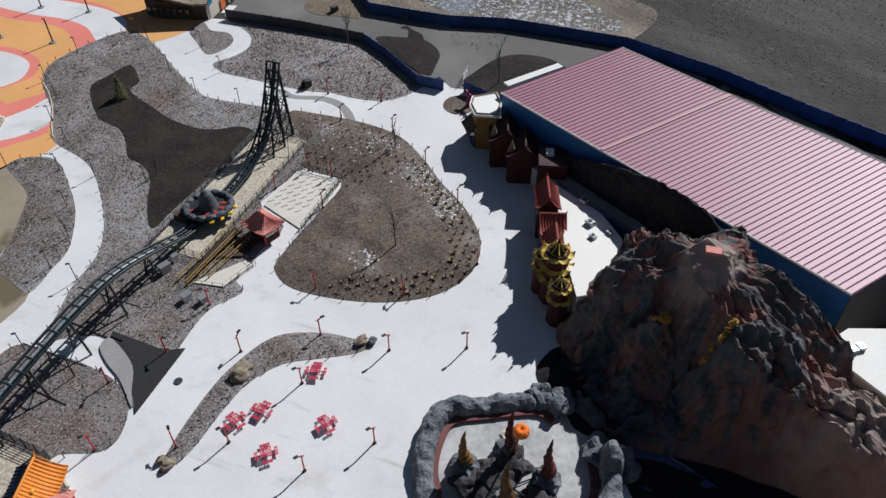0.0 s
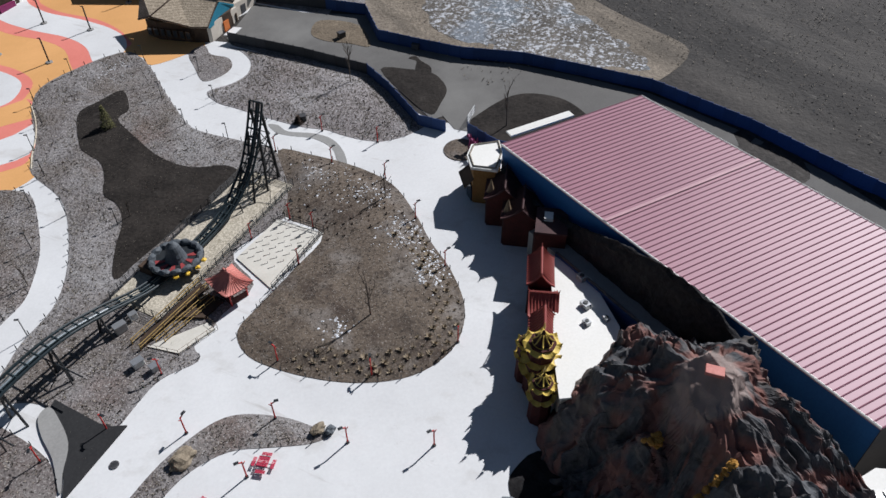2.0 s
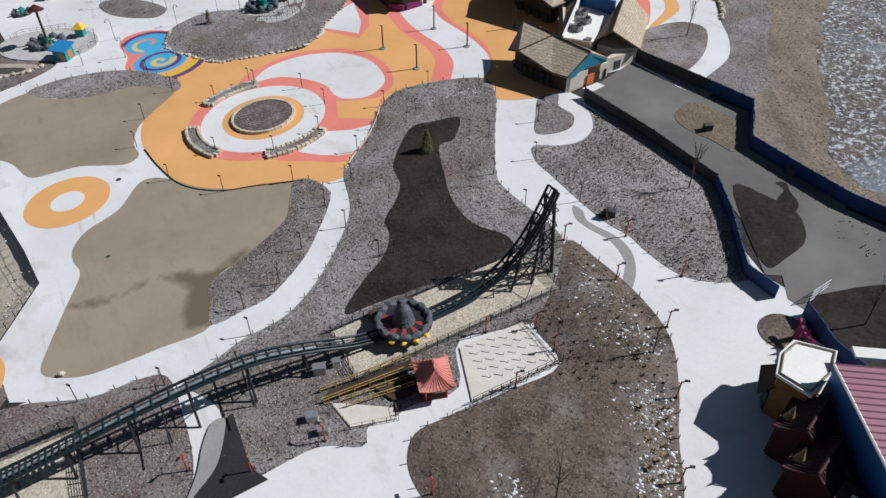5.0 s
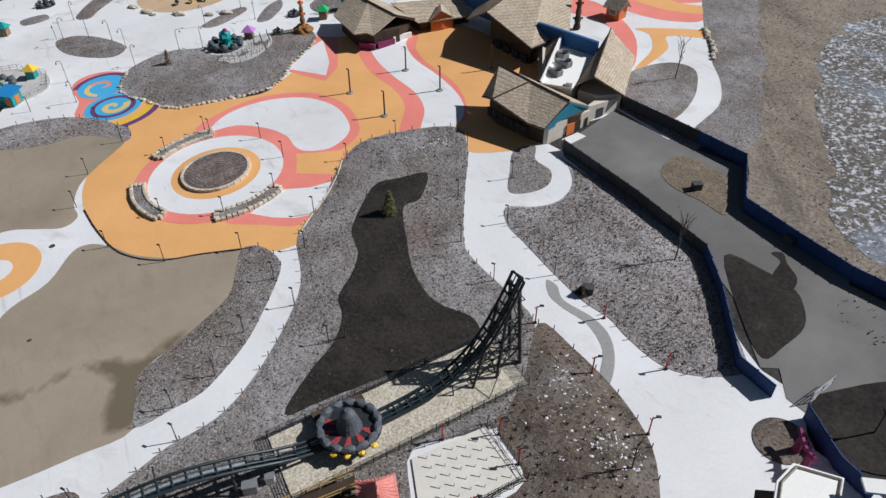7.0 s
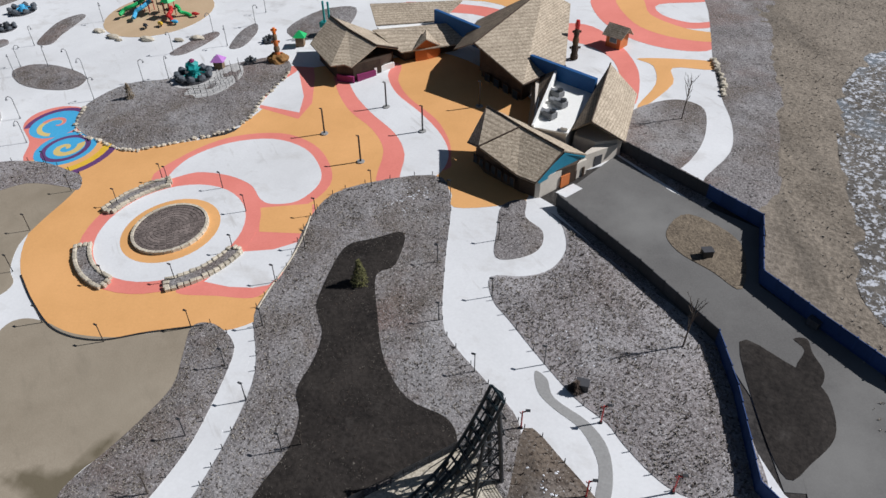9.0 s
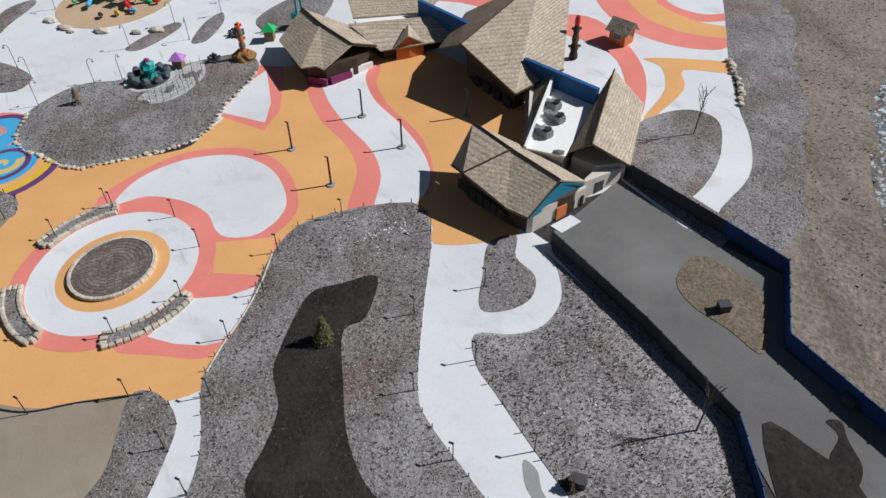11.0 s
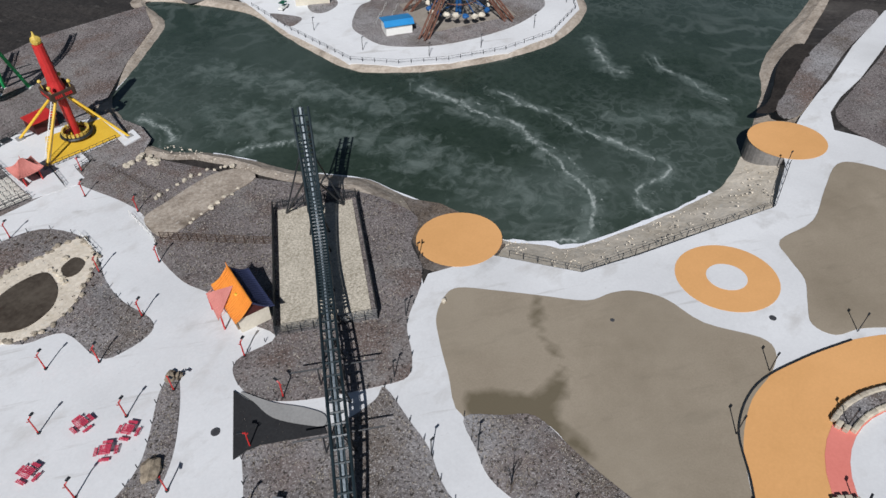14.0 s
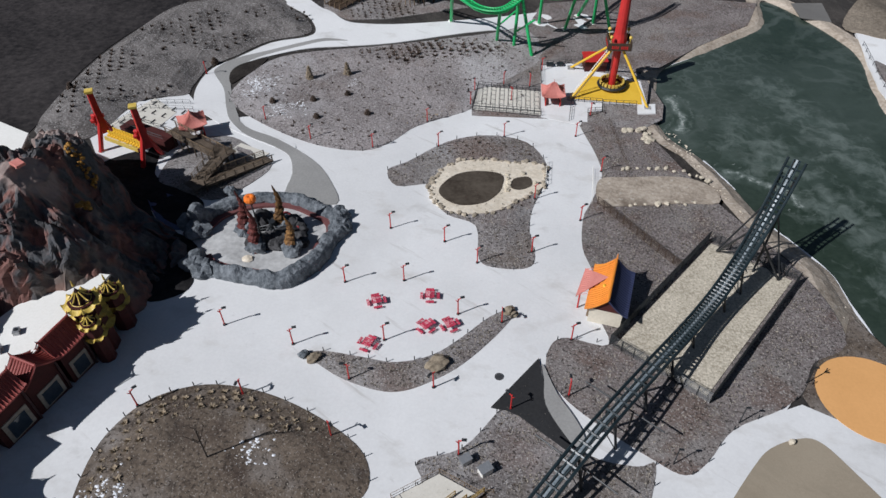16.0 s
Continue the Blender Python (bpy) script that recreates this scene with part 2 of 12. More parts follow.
M["marsh"] = mat("frozen_marsh", (0.055, 0.048, 0.041), (0.19, 0.17, 0.145), 0.1, 1.2, bump=0.6, depth=0.25)
overlay(M["marsh"], (0.15, 0.18, 0.21), 0.05, 0.50, 0.60, strength=0.85)
overlay(M["marsh"], (0.62, 0.64, 0.68), 0.9, 0.54, 0.60, 6, strength=0.75)
overlay(M["marsh"], (0.11, 0.098, 0.082), 0.14, 0.58, 0.66, strength=0.7)
overlay(M["marsh"], (0.19, 0.215, 0.245), 0.045, 0.55, 0.60, 8, strength=0.85)
overlay(M["marsh"], (0.60, 0.62, 0.66), 1.6, 0.57, 0.62, 4, strength=0.7)


def water_material():
    """Green-black water with soft silt swirls and broken foam lines."""
    m = mat("green_lake_water", (0.016, 0.027, 0.018), (0.034, 0.050, 0.036), 0.06, 0.9, rough=0.22, bump=0.35, depth=0.15, spec=0.4)
    n, l = m.node_tree.nodes, m.node_tree.links
    bsdf = n["Principled BSDF"]
    tc = n.new("ShaderNodeTexCoord")

    def layer(scale, detail, distort, width, colour, strength, mask_scale, lo, hi):
        old = bsdf.inputs["Base Color"].links[0].from_socket
        ns, sub, ab, rg, mask, mr, mul, mx = (n.new("ShaderNode" + k) for k in ("TexNoise", "Math", "Math", "MapRange", "TexNoise", "MapRange", "Math", "Mix"))
        for t, s, d in ((ns, scale, detail), (mask, mask_scale, 3)):
            l.new(tc.outputs["Object"], t.inputs["Vector"])
            t.inputs["Scale"].default_value, t.inputs["Detail"].default_value = s, d
        ns.inputs["Distortion"].default_value, ns.inputs["Roughness"].default_value = distort, 0.5
        sub.operation, sub.inputs[1].default_value = "SUBTRACT", 0.5
        ab.operation, mul.operation = "ABSOLUTE", "MULTIPLY"
        l.new(ns.outputs["Fac"], sub.inputs[0])
        l.new(sub.outputs[0], ab.inputs[0])
        l.new(ab.outputs[0], rg.inputs["Value"])
        rg.inputs["From Min"].default_value, rg.inputs["From Max"].default_value = width, 0.0
        rg.inputs["To Max"].default_value = strength
        l.new(mask.outputs["Fac"], mr.inputs["Value"])
        mr.inputs["From Min"].default_value, mr.inputs["From Max"].default_value = lo, hi
        l.new(rg.outputs[0], mul.inputs[0])
        l.new(mr.outputs[0], mul.inputs[1])
        mx.data_type = "RGBA"
        l.new(mul.outputs[0], mx.inputs["Factor"])
        l.new(old, mx.inputs["A"])
        mx.inputs["B"].default_value = (*colour, 1)
        l.new(mx.outputs["Result"], bsdf.inputs["Base Color"])

    layer(0.016, 6, 0.5, 0.13, (0.062, 0.082, 0.070), 0.75, 0.012, 0.34, 0.58)
    layer(0.085, 9, 0.4, 0.055, (0.13, 0.155, 0.14), 0.45, 0.014, 0.46, 0.62)
    layer(0.30, 8, 0.3, 0.06, (0.11, 0.135, 0.12), 0.45, 0.02, 0.48, 0.62)

    def drift(name, colour, scale, distort, gain, lo, hi, strength):
        """Colour where an attribute of the mesh and a ragged noise add up."""
        old = bsdf.inputs["Base Color"].links[0].from_socket
        at, ns, ad, rg, mx = (n.new("ShaderNode" + k) for k in ("Attribute", "TexNoise", "Math", "MapRange", "Mix"))
        at.attribute_name = name
        l.new(tc.outputs["Object"], ns.inputs["Vector"])
        ns.inputs["Scale"].default_value, ns.inputs["Detail"].default_value = scale, 9
        ns.inputs["Distortion"].default_value, ns.inputs["Roughness"].default_value = distort, 0.62
        ad.operation, ad.inputs[1].default_value = "MULTIPLY_ADD", gain
        l.new(ns.outputs["Fac"], ad.inputs[0])
        l.new(at.outputs["Fac"], ad.inputs[2])
        rg.inputs["From Min"].default_value, rg.inputs["From Max"].default_value, rg.inputs["To Max"].default_value = lo, hi, strength
        l.new(ad.outputs[0], rg.inputs["Value"])
        mx.data_type = "RGBA"
        l.new(rg.outputs[0], mx.inputs["Factor"])
        l.new(old, mx.inputs["A"])
        mx.inputs["B"].default_value = (*colour, 1)
        l.new(mx.outputs["Result"], bsdf.inputs["Base Color"])

    drift("murk", (0.078, 0.103, 0.089), 0.16, 1.6, 2.4, 1.85, 2.6, 0.7)
    drift("murk", (0.19, 0.225, 0.205), 0.30, 0.6, 3.0, 2.25, 2.95, 0.5)
    drift("foam", (0.50, 0.53, 0.50), 0.7, 1.6, 2.2, 1.72, 2.25, 0.9)
    drift("foam", (0.24, 0.28, 0.255), 1.6, 1.0, 1.2, 0.95, 1.5, 0.5)
    return m


M["water"] = water_material()
M["pond"] = mat("murky_pond_water", (0.05, 0.038, 0.027), (0.115, 0.095, 0.072), 0.16, 1.0, rough=0.12, bump=0.1, spec=0.5)
M["black"] = mat("black_steel", (0.010, 0.012, 0.014), (0.03, 0.034, 0.038), 0.5, 6.0, rough=0.45, bump=0.05, spec=0.5)
M["track"] = mat("dark_teal_track_steel", (0.006, 0.012, 0.015), (0.019, 0.033, 0.039), 0.4, 5.0, rough=0.4, bump=0.05, spec=0.5)
M["red"] = mat("red_enamel", (0.42, 0.018, 0.018), (0.60, 0.035, 0.03), 0.5, 5.0, rough=0.45, bump=0.04, spec=0.5)
M["green"] = mat("bright_green_steel", (0.015, 0.36, 0.10), (0.03, 0.48, 0.15), 0.4, 4.0, rough=0.4, bump=0.03, spec=0.5)
M["yellow"] = mat("yellow_enamel", (0.66, 0.40, 0.03), (0.80, 0.52, 0.06), 0.4, 4.0, rough=0.5, bump=0.05)
M["gold"] = mat("gilded_yellow_paint", (0.48, 0.33, 0.05), (0.74, 0.56, 0.15), 0.8, 4.0, rough=0.45, bump=0.1)
M["white"] = mat("white_membrane", (0.72, 0.71, 0.66), (0.82, 0.81, 0.77), 0.1, 3.0, rough=0.8, bump=0.05)
M["wall"] = mat("grey_beige_render", (0.54, 0.485, 0.41), (0.66, 0.60, 0.52), 0.2, 3.0, rough=0.9, bump=0.1)
M["blue"] = mat("deep_blue_cladding", (0.012, 0.075, 0.22), (0.02, 0.11, 0.30), 0.15, 3.0, rough=0.6, bump=0.05)
M["hallblue"] = mat("dark_blue_cladding", (0.025, 0.125, 0.33), (0.035, 0.16, 0.41), 0.15, 3.0, rough=0.6, bump=0.05)
M["bluefence"] = mat("blue_fence_panel", (0.02, 0.05, 0.15), (0.035, 0.075, 0.21), 0.2, 3.0, rough=0.7, bump=0.05, each=0.15)
M["greyfence"] = mat("dark_grey_fence_panel", (0.05, 0.05, 0.055), (0.08, 0.08, 0.085), 0.2, 3.0, rough=0.8, bump=0.05, each=0.15)
M["teal"] = mat("teal_cladding", (0.02, 0.17, 0.26), (0.03, 0.23, 0.33), 0.2, 3.0, rough=0.7, bump=0.05)
M["door"] = mat("orange_door_paint", (0.52, 0.15, 0.04), (0.62, 0.19, 0.06), 0.4, 3.0, rough=0.6, bump=0.05)
M["magenta"] = mat("magenta_paint", (0.19, 0.022, 0.09), (0.27, 0.036, 0.13), 0.4, 3.0, rough=0.6, bump=0.05)
M["wood"] = mat("weathered_timber", (0.15, 0.10, 0.06), (0.30, 0.22, 0.14), 0.5, 5.0, rough=0.85, bump=0.3, each=0.12)
M["darkwood"] = mat("dark_stained_timber", (0.035, 0.022, 0.016), (0.09, 0.06, 0.04), 0.5, 5.0, rough=0.8, bump=0.3, each=0.12)
M["shingle"] = mat("brown_shingles", (0.29, 0.237, 0.17), (0.60, 0.50, 0.38), 0.35, 2.2, rough=0.9, bump=0.8, depth=0.15, mixfine=0.7)
def courses(m, period, strength):
    """Darker lines at even heights, as between rows of shingles."""
    n, l = m.node_tree.nodes, m.node_tree.links
    bsdf = n["Principled BSDF"]
    old = bsdf.inputs["Base Color"].links[0].from_socket
    tc, wv, rg, mx = (n.new("ShaderNode" + k) for k in ("TexCoord", "TexWave", "MapRange", "Mix"))
    wv.wave_type, wv.bands_direction, wv.wave_profile = "BANDS", "Z", "SAW"
    wv.inputs["Scale"].default_value, wv.inputs["Distortion"].default_value = 0.314 / period, 2.2
    wv.inputs["Detail"].default_value, wv.inputs["Detail Scale"].default_value = 4, 3.0
    l.new(tc.outputs["Object"], wv.inputs["Vector"])
    l.new(wv.outputs["Fac"], rg.inputs["Value"])
    rg.inputs["From Min"].default_value, rg.inputs["From Max"].default_value, rg.inputs["To Max"].default_value = 0.55, 0.0, strength
    mx.data_type, mx.blend_type = "RGBA", "MULTIPLY"
    l.new(rg.outputs[0], mx.inputs["Factor"])
    l.new(old, mx.inputs["A"])
    mx.inputs["B"].default_value = (0.22, 0.19, 0.16, 1)
    l.new(mx.outputs["Result"], bsdf.inputs["Base Color"])


courses(M["shingle"], 0.30, 0.45)
M["barnroof"] = mat("dusty_red_metal_roof", (0.30, 0.130, 0.172), (0.355, 0.16, 0.205), 0.06, 1.5, rough=0.52, metal=0.0, bump=0.03, mixfine=0.25, each=0.04, spec=0.6)
M["pinktrim"] = mat("pale_pink_metal_trim", (0.46, 0.27, 0.30), (0.54, 0.33, 0.36), 0.3, 3.0, rough=0.5, bump=0.02)
M["redtile"] = mat("red_roof_tile", (0.20, 0.040, 0.036), (0.33, 0.080, 0.066), 0.6, 4.0, rough=0.6, bump=0.3, each=0.12)
M["orangetile"] = mat("orange_roof_tile", (0.62, 0.19, 0.02), (0.78, 0.29, 0.04), 0.5, 3.0, rough=0.6, bump=0.3, each=0.08)
M["pinktile"] = mat("faded_pink_roof_tile", (0.50, 0.17, 0.14), (0.62, 0.25, 0.21), 0.6, 4.0, rough=0.65, bump=0.3, each=0.08)
M["redwall"] = mat("dark_red_plaster", (0.040, 0.010, 0.009), (0.080, 0.018, 0.016), 0.4, 3.0, rough=0.8, bump=0.15)
M["cream"] = mat("cream_plaster", (0.55, 0.50, 0.40), (0.68, 0.62, 0.51), 0.4, 3.0, rough=0.85, bump=0.1)
M["glass"] = mat("dark_window_glass", (0.02, 0.03, 0.045), (0.04, 0.055, 0.07), 0.5, 2.0, rough=0.08, bump=0.0, spec=0.6)
M["rock"] = mat("sculpted_dark_rock", (0.026, 0.026, 0.029), (0.140, 0.134, 0.134), 0.25, 1.6, rough=0.85, bump=0.8, depth=0.16, mixfine=0.4)


overlay(M["rock"], (0.085, 0.095, 0.105), 0.32, 0.50, 0.60, 7, strength=0.6)


def gully_paint(m, colour, lo, hi, strength, name="tongue"):
    """Another colour in the gullies between the lava tongues, with ragged edges."""
    n, l = m.node_tree.nodes, m.node_tree.links
    bsdf = n["Principled BSDF"]
    old = bsdf.inputs["Base Color"].links[0].from_socket
    at, tc, ns, ad, rg, mx = (n.new("ShaderNode" + k) for k in ("Attribute", "TexCoord", "TexNoise", "Math", "MapRange", "Mix"))
    at.attribute_name = name
    ns.inputs["Scale"].default_value, ns.inputs["Detail"].default_value = 0.45, 8
    l.new(tc.outputs["Object"], ns.inputs["Vector"])
    l.new(at.outputs["Fac"], ad.inputs[0])
    l.new(ns.outputs["Fac"], ad.inputs[1])
    rg.inputs["From Min"].default_value, rg.inputs["From Max"].default_value, rg.inputs["To Max"].default_value = lo, hi, strength
    l.new(ad.outputs[0], rg.inputs["Value"])
    mx.data_type = "RGBA"
    l.new(rg.outputs[0], mx.inputs["Factor"])
    l.new(old, mx.inputs["A"])
    mx.inputs["B"].default_value = (*colour, 1)
    l.new(mx.outputs["Result"], bsdf.inputs["Base Color"])


gully_paint(M["rock"], (0.22, 0.100, 0.080), 1.20, 0.88, 0.8)
# paler tan round the summit and down the south-east flank
gully_paint(M["rock"], (0.30, 0.235, 0.21), 0.88, 1.35, 0.9, "paleness")
overlay(M["rock"], (0.20, 0.155, 0.125), 0.11, 0.55, 0.66, 7, strength=0.55)
M["darkrock"] = mat("black_scenic_rock", (0.010, 0.010, 0.012), (0.045, 0.043, 0.043), 0.25, 1.5, rough=0.9, bump=1.0, depth=0.4)
M["greyrock"] = mat("blue_grey_scenic_rock", (0.055, 0.065, 0.075), (0.24, 0.26, 0.28), 0.35, 1.8, rough=0.85, bump=0.9, depth=0.3)
M["stone"] = mat("pale_limestone", (0.38, 0.33, 0.25), (0.62, 0.56, 0.45), 0.6, 4.0, rough=0.9, bump=0.5, each=0.2)
M["pondstone"] = mat("pale_brown_fieldstone", (0.20, 0.165, 0.12), (0.52, 0.455, 0.36), 0.7, 4.0, rough=0.9, bump=0.5, each=0.3)
M["paver"] = mat("red_brown_pavers", (0.10, 0.08, 0.072), (0.22, 0.18, 0.16), 0.5, 4.0, rough=0.85, bump=0.3, each=0.25)
M["maroon"] = mat("maroon_channel_paint", (0.13, 0.05, 0.05), (0.19, 0.075, 0.07), 0.4, 3.0, rough=0.7, bump=0.1)
M["orangeplastic"] = mat("orange_plastic", (0.75, 0.16, 0.02), (0.85, 0.22, 0.03), 0.4, 3.0, rough=0.4, bump=0.03)
M["bark"] = mat("grey_bark", (0.07, 0.055, 0.045), (0.15, 0.125, 0.105), 2.0, 10.0, rough=0.95, bump=0.4)
M["tuft"] = mat("dry_grass_tuft", (0.22, 0.172, 0.118), (0.45, 0.365, 0.26), 0.6, 5.0, rough=0.95, bump=0.3, each=0.2)
M["heather"] = mat("dormant_shrub_twigs", (0.05, 0.036, 0.028), (0.13, 0.095, 0.075), 0.6, 5.0, rough=0.95, bump=0.3, each=0.2)
M["snow"] = mat("old_snow", (0.62, 0.64, 0.67), (0.80, 0.81, 0.83), 0.6, 4.0, rough=0.8, bump=0.3)
M["conifer"] = mat("olive_conifer_needles", (0.055, 0.058, 0.022), (0.14, 0.13, 0.05), 0.8, 6.0, rough=0.9, bump=0.4)
M["steel"] = mat("galvanised_steel", (0.32, 0.33, 0.34), (0.45, 0.46, 0.47), 0.5, 4.0, rough=0.4, metal=0.6, bump=0.03)
M["unitgrey"] = mat("dull_grey_sheet_metal", (0.15, 0.155, 0.16), (0.25, 0.255, 0.26), 0.5, 4.0, rough=0.6, bump=0.05)
M["scrub"] = mat("grey_brown_scrub", (0.125, 0.102, 0.077), (0.31, 0.262, 0.205), 0.10, 1.6, bump=0.9, depth=0.25, mixfine=0.55)
overlay(M["scrub"], (0.065, 0.055, 0.044), 0.07, 0.52, 0.66, 8, turn=70, strength=0.7, stretch=(0.25, 1, 1))
M["tan"] = mat("rough_tan_grass", (0.085, 0.065, 0.047), (0.25, 0.20, 0.14), 0.3, 2.5, bump=0.8, depth=0.2, mixfine=0.6)
M["gold_glow"] = mat("ochre_lava_panels", (0.28, 0.13, 0.02), (0.52, 0.28, 0.06), 0.8, 3.0, rough=0.6, bump=0.4)



# ---- plan: outlines of paths, beds and lawns, in metres ----
PLAN = {}
PLAN["bed_tree"] = [(-5.6, 57.1), (0, 54.7), (7, 50), (12.4, 44.3), (15, 36.9), (16.4, 30), (18.2, 24), (18.9, 17.5), (17.6, 12.7), (14.9, 9.4), (10.2, 7.3), (4.5, 7.4), (-1.3, 9.1), (-7.1, 12.1), (-10.4, 15), (-11.4, 18.8), (-8.9, 22.3), (-3.6, 28.6), (0.8, 34.8), (-4.6, 40), (-4.2, 46.8)]
PLAN["bed_crescent"] = [(-0.1, 1.4), (-2.5, 0.5), (-7.2, 0.9), (-11.8, 1.3), (-16.2, -0.4), (-19.5, -3.6), (-23.2, -8), (-26.1, -9.8), (-26.5, -8.9), (-24.1, -4.6), (-20.3, 0.5), (-17.1, 3.4), (-13.5, 5.6), (-10.2, 5.9), (-5.7, 4.6), (-2.5, 2.8)]
PLAN["bed_gravel"] = [(-38.8, -36.4), (-37.2, -31.8), (-36.6, -24.3), (-37.7, -18.6), (-35.7, -12.5), (-38.8, -4.8), (-33.4, -5.3), (-31.2, -3.7), (-30.5, 0.5), (-32.2, 4.1), (-35.8, 7.6), (-42.1, 12.1), (-45.3, 13.6), (-48.1, 11.6), (-51.9, 7), (-58.3, 3.4), (-62, 0.1), (-64.6, -4.5), (-71.4, -9.4), (-71.6, -17.1), (-70.5, -25.3), (-63.1, -36.2), (-60.8, -42.5), (-55.6, -53.3), (-52.4, -59.2), (-48, -59.8), (-43.5, -69.1), (-38.4, -61.6), (-40.8, -50.8), (-41.2, -43.9)]
PLAN["bed_coaster"] = [(-34.7, 12.1), (-40, 13.1), (-42.2, 12.6), (-40.6, 18.5), (-39.4, 22.6), (-36.7, 27.8), (-36.1, 34.1), (-37.5, 43.3), (-40.4, 51.8), (-46.6, 59.6), (-47.6, 64.5), (-48.1, 69.6), (-51.4, 80.9), (-50, 89.4), (-37.7, 98), (-31.9, 92.9), (-26.8, 80.4), (-21.7, 68.7), (-18, 65), (-11.9, 61.3), (-6.6, 57.7), (-4.5, 52.2), (-4.2, 46.8), (-4.6, 40), (-12.4, 33.6), (-9.4, 26.7), (-13.5, 22.1), (-14.9, 19.4), (-16.9, 17.4), (-16.2, 14.9), (-20.9, 12.8), (-24.6, 7.6), (-27.9, 2.3), (-29.8, 0.3), (-29.7, 4.2), (-30.7, 7.3)]
PLAN["bed_east"] = [(-18.8, 78.7), (-14.4, 80.5), (-11.4, 83.3), (-10.7, 88.1), (-12.9, 93), (-15.2, 95.2), (-2.7, 87.4), (12.4, 77.8), (17.8, 66.1), (20.5, 59.8), (19, 57.8), (15.7, 56.3), (12.2, 55.9), (9, 57), (5.3, 59.4), (2.8, 61.4), (-1.5, 63.3), (-7, 67.1), (-13.3, 71.9), (-16.8, 74.6)]
PLAN["bed_lobe"] = [(-23.4, 94.4), (-20.4, 97), (-18.9, 93), (-15.3, 90.7), (-14.4, 86.9), (-16.4, 83.9), (-19.8, 82.8), (-21.8, 88.3)]
PLAN["lawn_south"] = [(-59.2, 7.4), (-61.6, 7.8), (-64.2, 11.7), (-67.5, 17.3), (-70.9, 23.1), (-74.4, 24.9), (-76.8, 27.1), (-78.1, 31.1), (-77.2, 37.2), (-79.3, 43.8), (-78.1, 46.3), (-74.5, 47.2), (-68.9, 47.1), (-62.8, 48.75), (-57.9, 51.6), (-53.4, 54.7), (-52.4, 53.0), (-50.4, 49.5), (-48.6, 45.5), (-49.1, 39.6), (-49.8, 34.8), (-50.4, 29.9), (-45.2, 22.9), (-48.9, 17.1), (-52.9, 11.8), (-55.5, 9.1)]
PLAN["bed_lawn_south"] = [(-45.2, 22.9), (-48.3, 26.2), (-50.7, 29.2), (-49.8, 34.8), (-49.1, 39.6), (-48.9, 45.5), (-51.2, 50.1), (-53.5, 54.5), (-51.5, 56.1), (-48.1, 55.5), (-45.5, 53.8), (-44, 50.7), (-42.4, 45.7), (-41, 40.3), (-40.6, 35.4), (-40.9, 30.3), (-42.8, 26.7)]
PLAN["lawn_north"] = [(-126.8, 37.5), (-129.6, 40.7), (-129.7, 48.7), (-127.3, 59.9), (-119.3, 60.4), (-111.2, 64.9), (-106.5, 70.3), (-98.9, 72.1), (-95.8, 72), (-94.4, 63.4), (-92.9, 57.8), (-89.3, 53.2), (-85.8, 50.9), (-85.9, 47.9), (-89.4, 46.1), (-93.9, 44.1), (-97.1, 40.7), (-100.4, 38.1), (-108.3, 40.1), (-118.1, 38.5)]
PLAN["bed_lawn_north"] = [(-127.3, 60.2), (-125.4, 66.3), (-120.9, 71.1), (-115.7, 74.5), (-109, 76.4), (-102.1, 76.2), (-98, 75.5), (-95.4, 72.4), (-98.9, 72.1), (-106.5, 70.3), (-111.2, 64.9), (-118.2, 60.9)]
PLAN["bed_spiral"] = [(-115.1, 89.5), (-118.4, 96), (-116.4, 105.4), (-108, 110.9), (-98.2, 121.6), (-90.7, 126.8), (-84.4, 122.3), (-82.9, 110.3), (-80.9, 101.6), (-82.8, 96.5), (-89.8, 90.1), (-95.8, 85.6), (-101.8, 85.9), (-109, 86.4)]
PLAN["plaza"] = [(-48.5, 55.9), (-52.1, 55.4), (-58.7, 51.3), (-64.4, 47.5), (-71.7, 46.6), (-79.5, 49.3), (-86.2, 52.7), (-92.2, 58.1), (-96.9, 66.4), (-96.9, 73), (-99.8, 76.8), (-99.8, 83.8), (-93.5, 87.2), (-81.5, 96), (-80.8, 101.8), (-80.5, 107.3), (-83.7, 121.5), (-65.6, 134.1), (-56.3, 140), (-41.9, 134.7), (-26.3, 122.4), (-20.3, 98), (-23.4, 94.5), (-30.5, 91.3), (-32.8, 94.9), (-37.7, 95.4), (-50.6, 81.8), (-49.7, 79.6), (-48.5, 74.7), (-47.7, 66.7), (-46.9, 60.9), (-45.6, 59.2)]
PLAN["tear_pink"] = [(-84.7, 79.4), (-84.2, 88.3), (-79.7, 95.9), (-71.3, 100.2), (-63.2, 99.2), (-56.8, 94.9), (-53.1, 89.5), (-53.9, 83.2), (-57.9, 80.1), (-61.2, 79.5), (-72.2, 80)]
PLAN["tear_white"] = [(-82, 80.8), (-82.8, 87.3), (-78.8, 94), (-71.6, 98), (-63.9, 97.4), (-58, 93.5), (-55.1, 89.1), (-55.8, 83.7), (-59.5, 81.4), (-62.4, 81.9), (-66.3, 84.5), (-72, 85.4), (-78.2, 84.2)]
PLAN["fan_pink"] = [(-58, 70.2), (-58.4, 76.4), (-53.4, 83.8), (-50.5, 80.3), (-48.8, 75.5), (-47.6, 71.2), (-47.9, 65.1), (-48.9, 62.3), (-54.3, 60.6), (-60.3, 58.9), (-60.5, 62.5)]
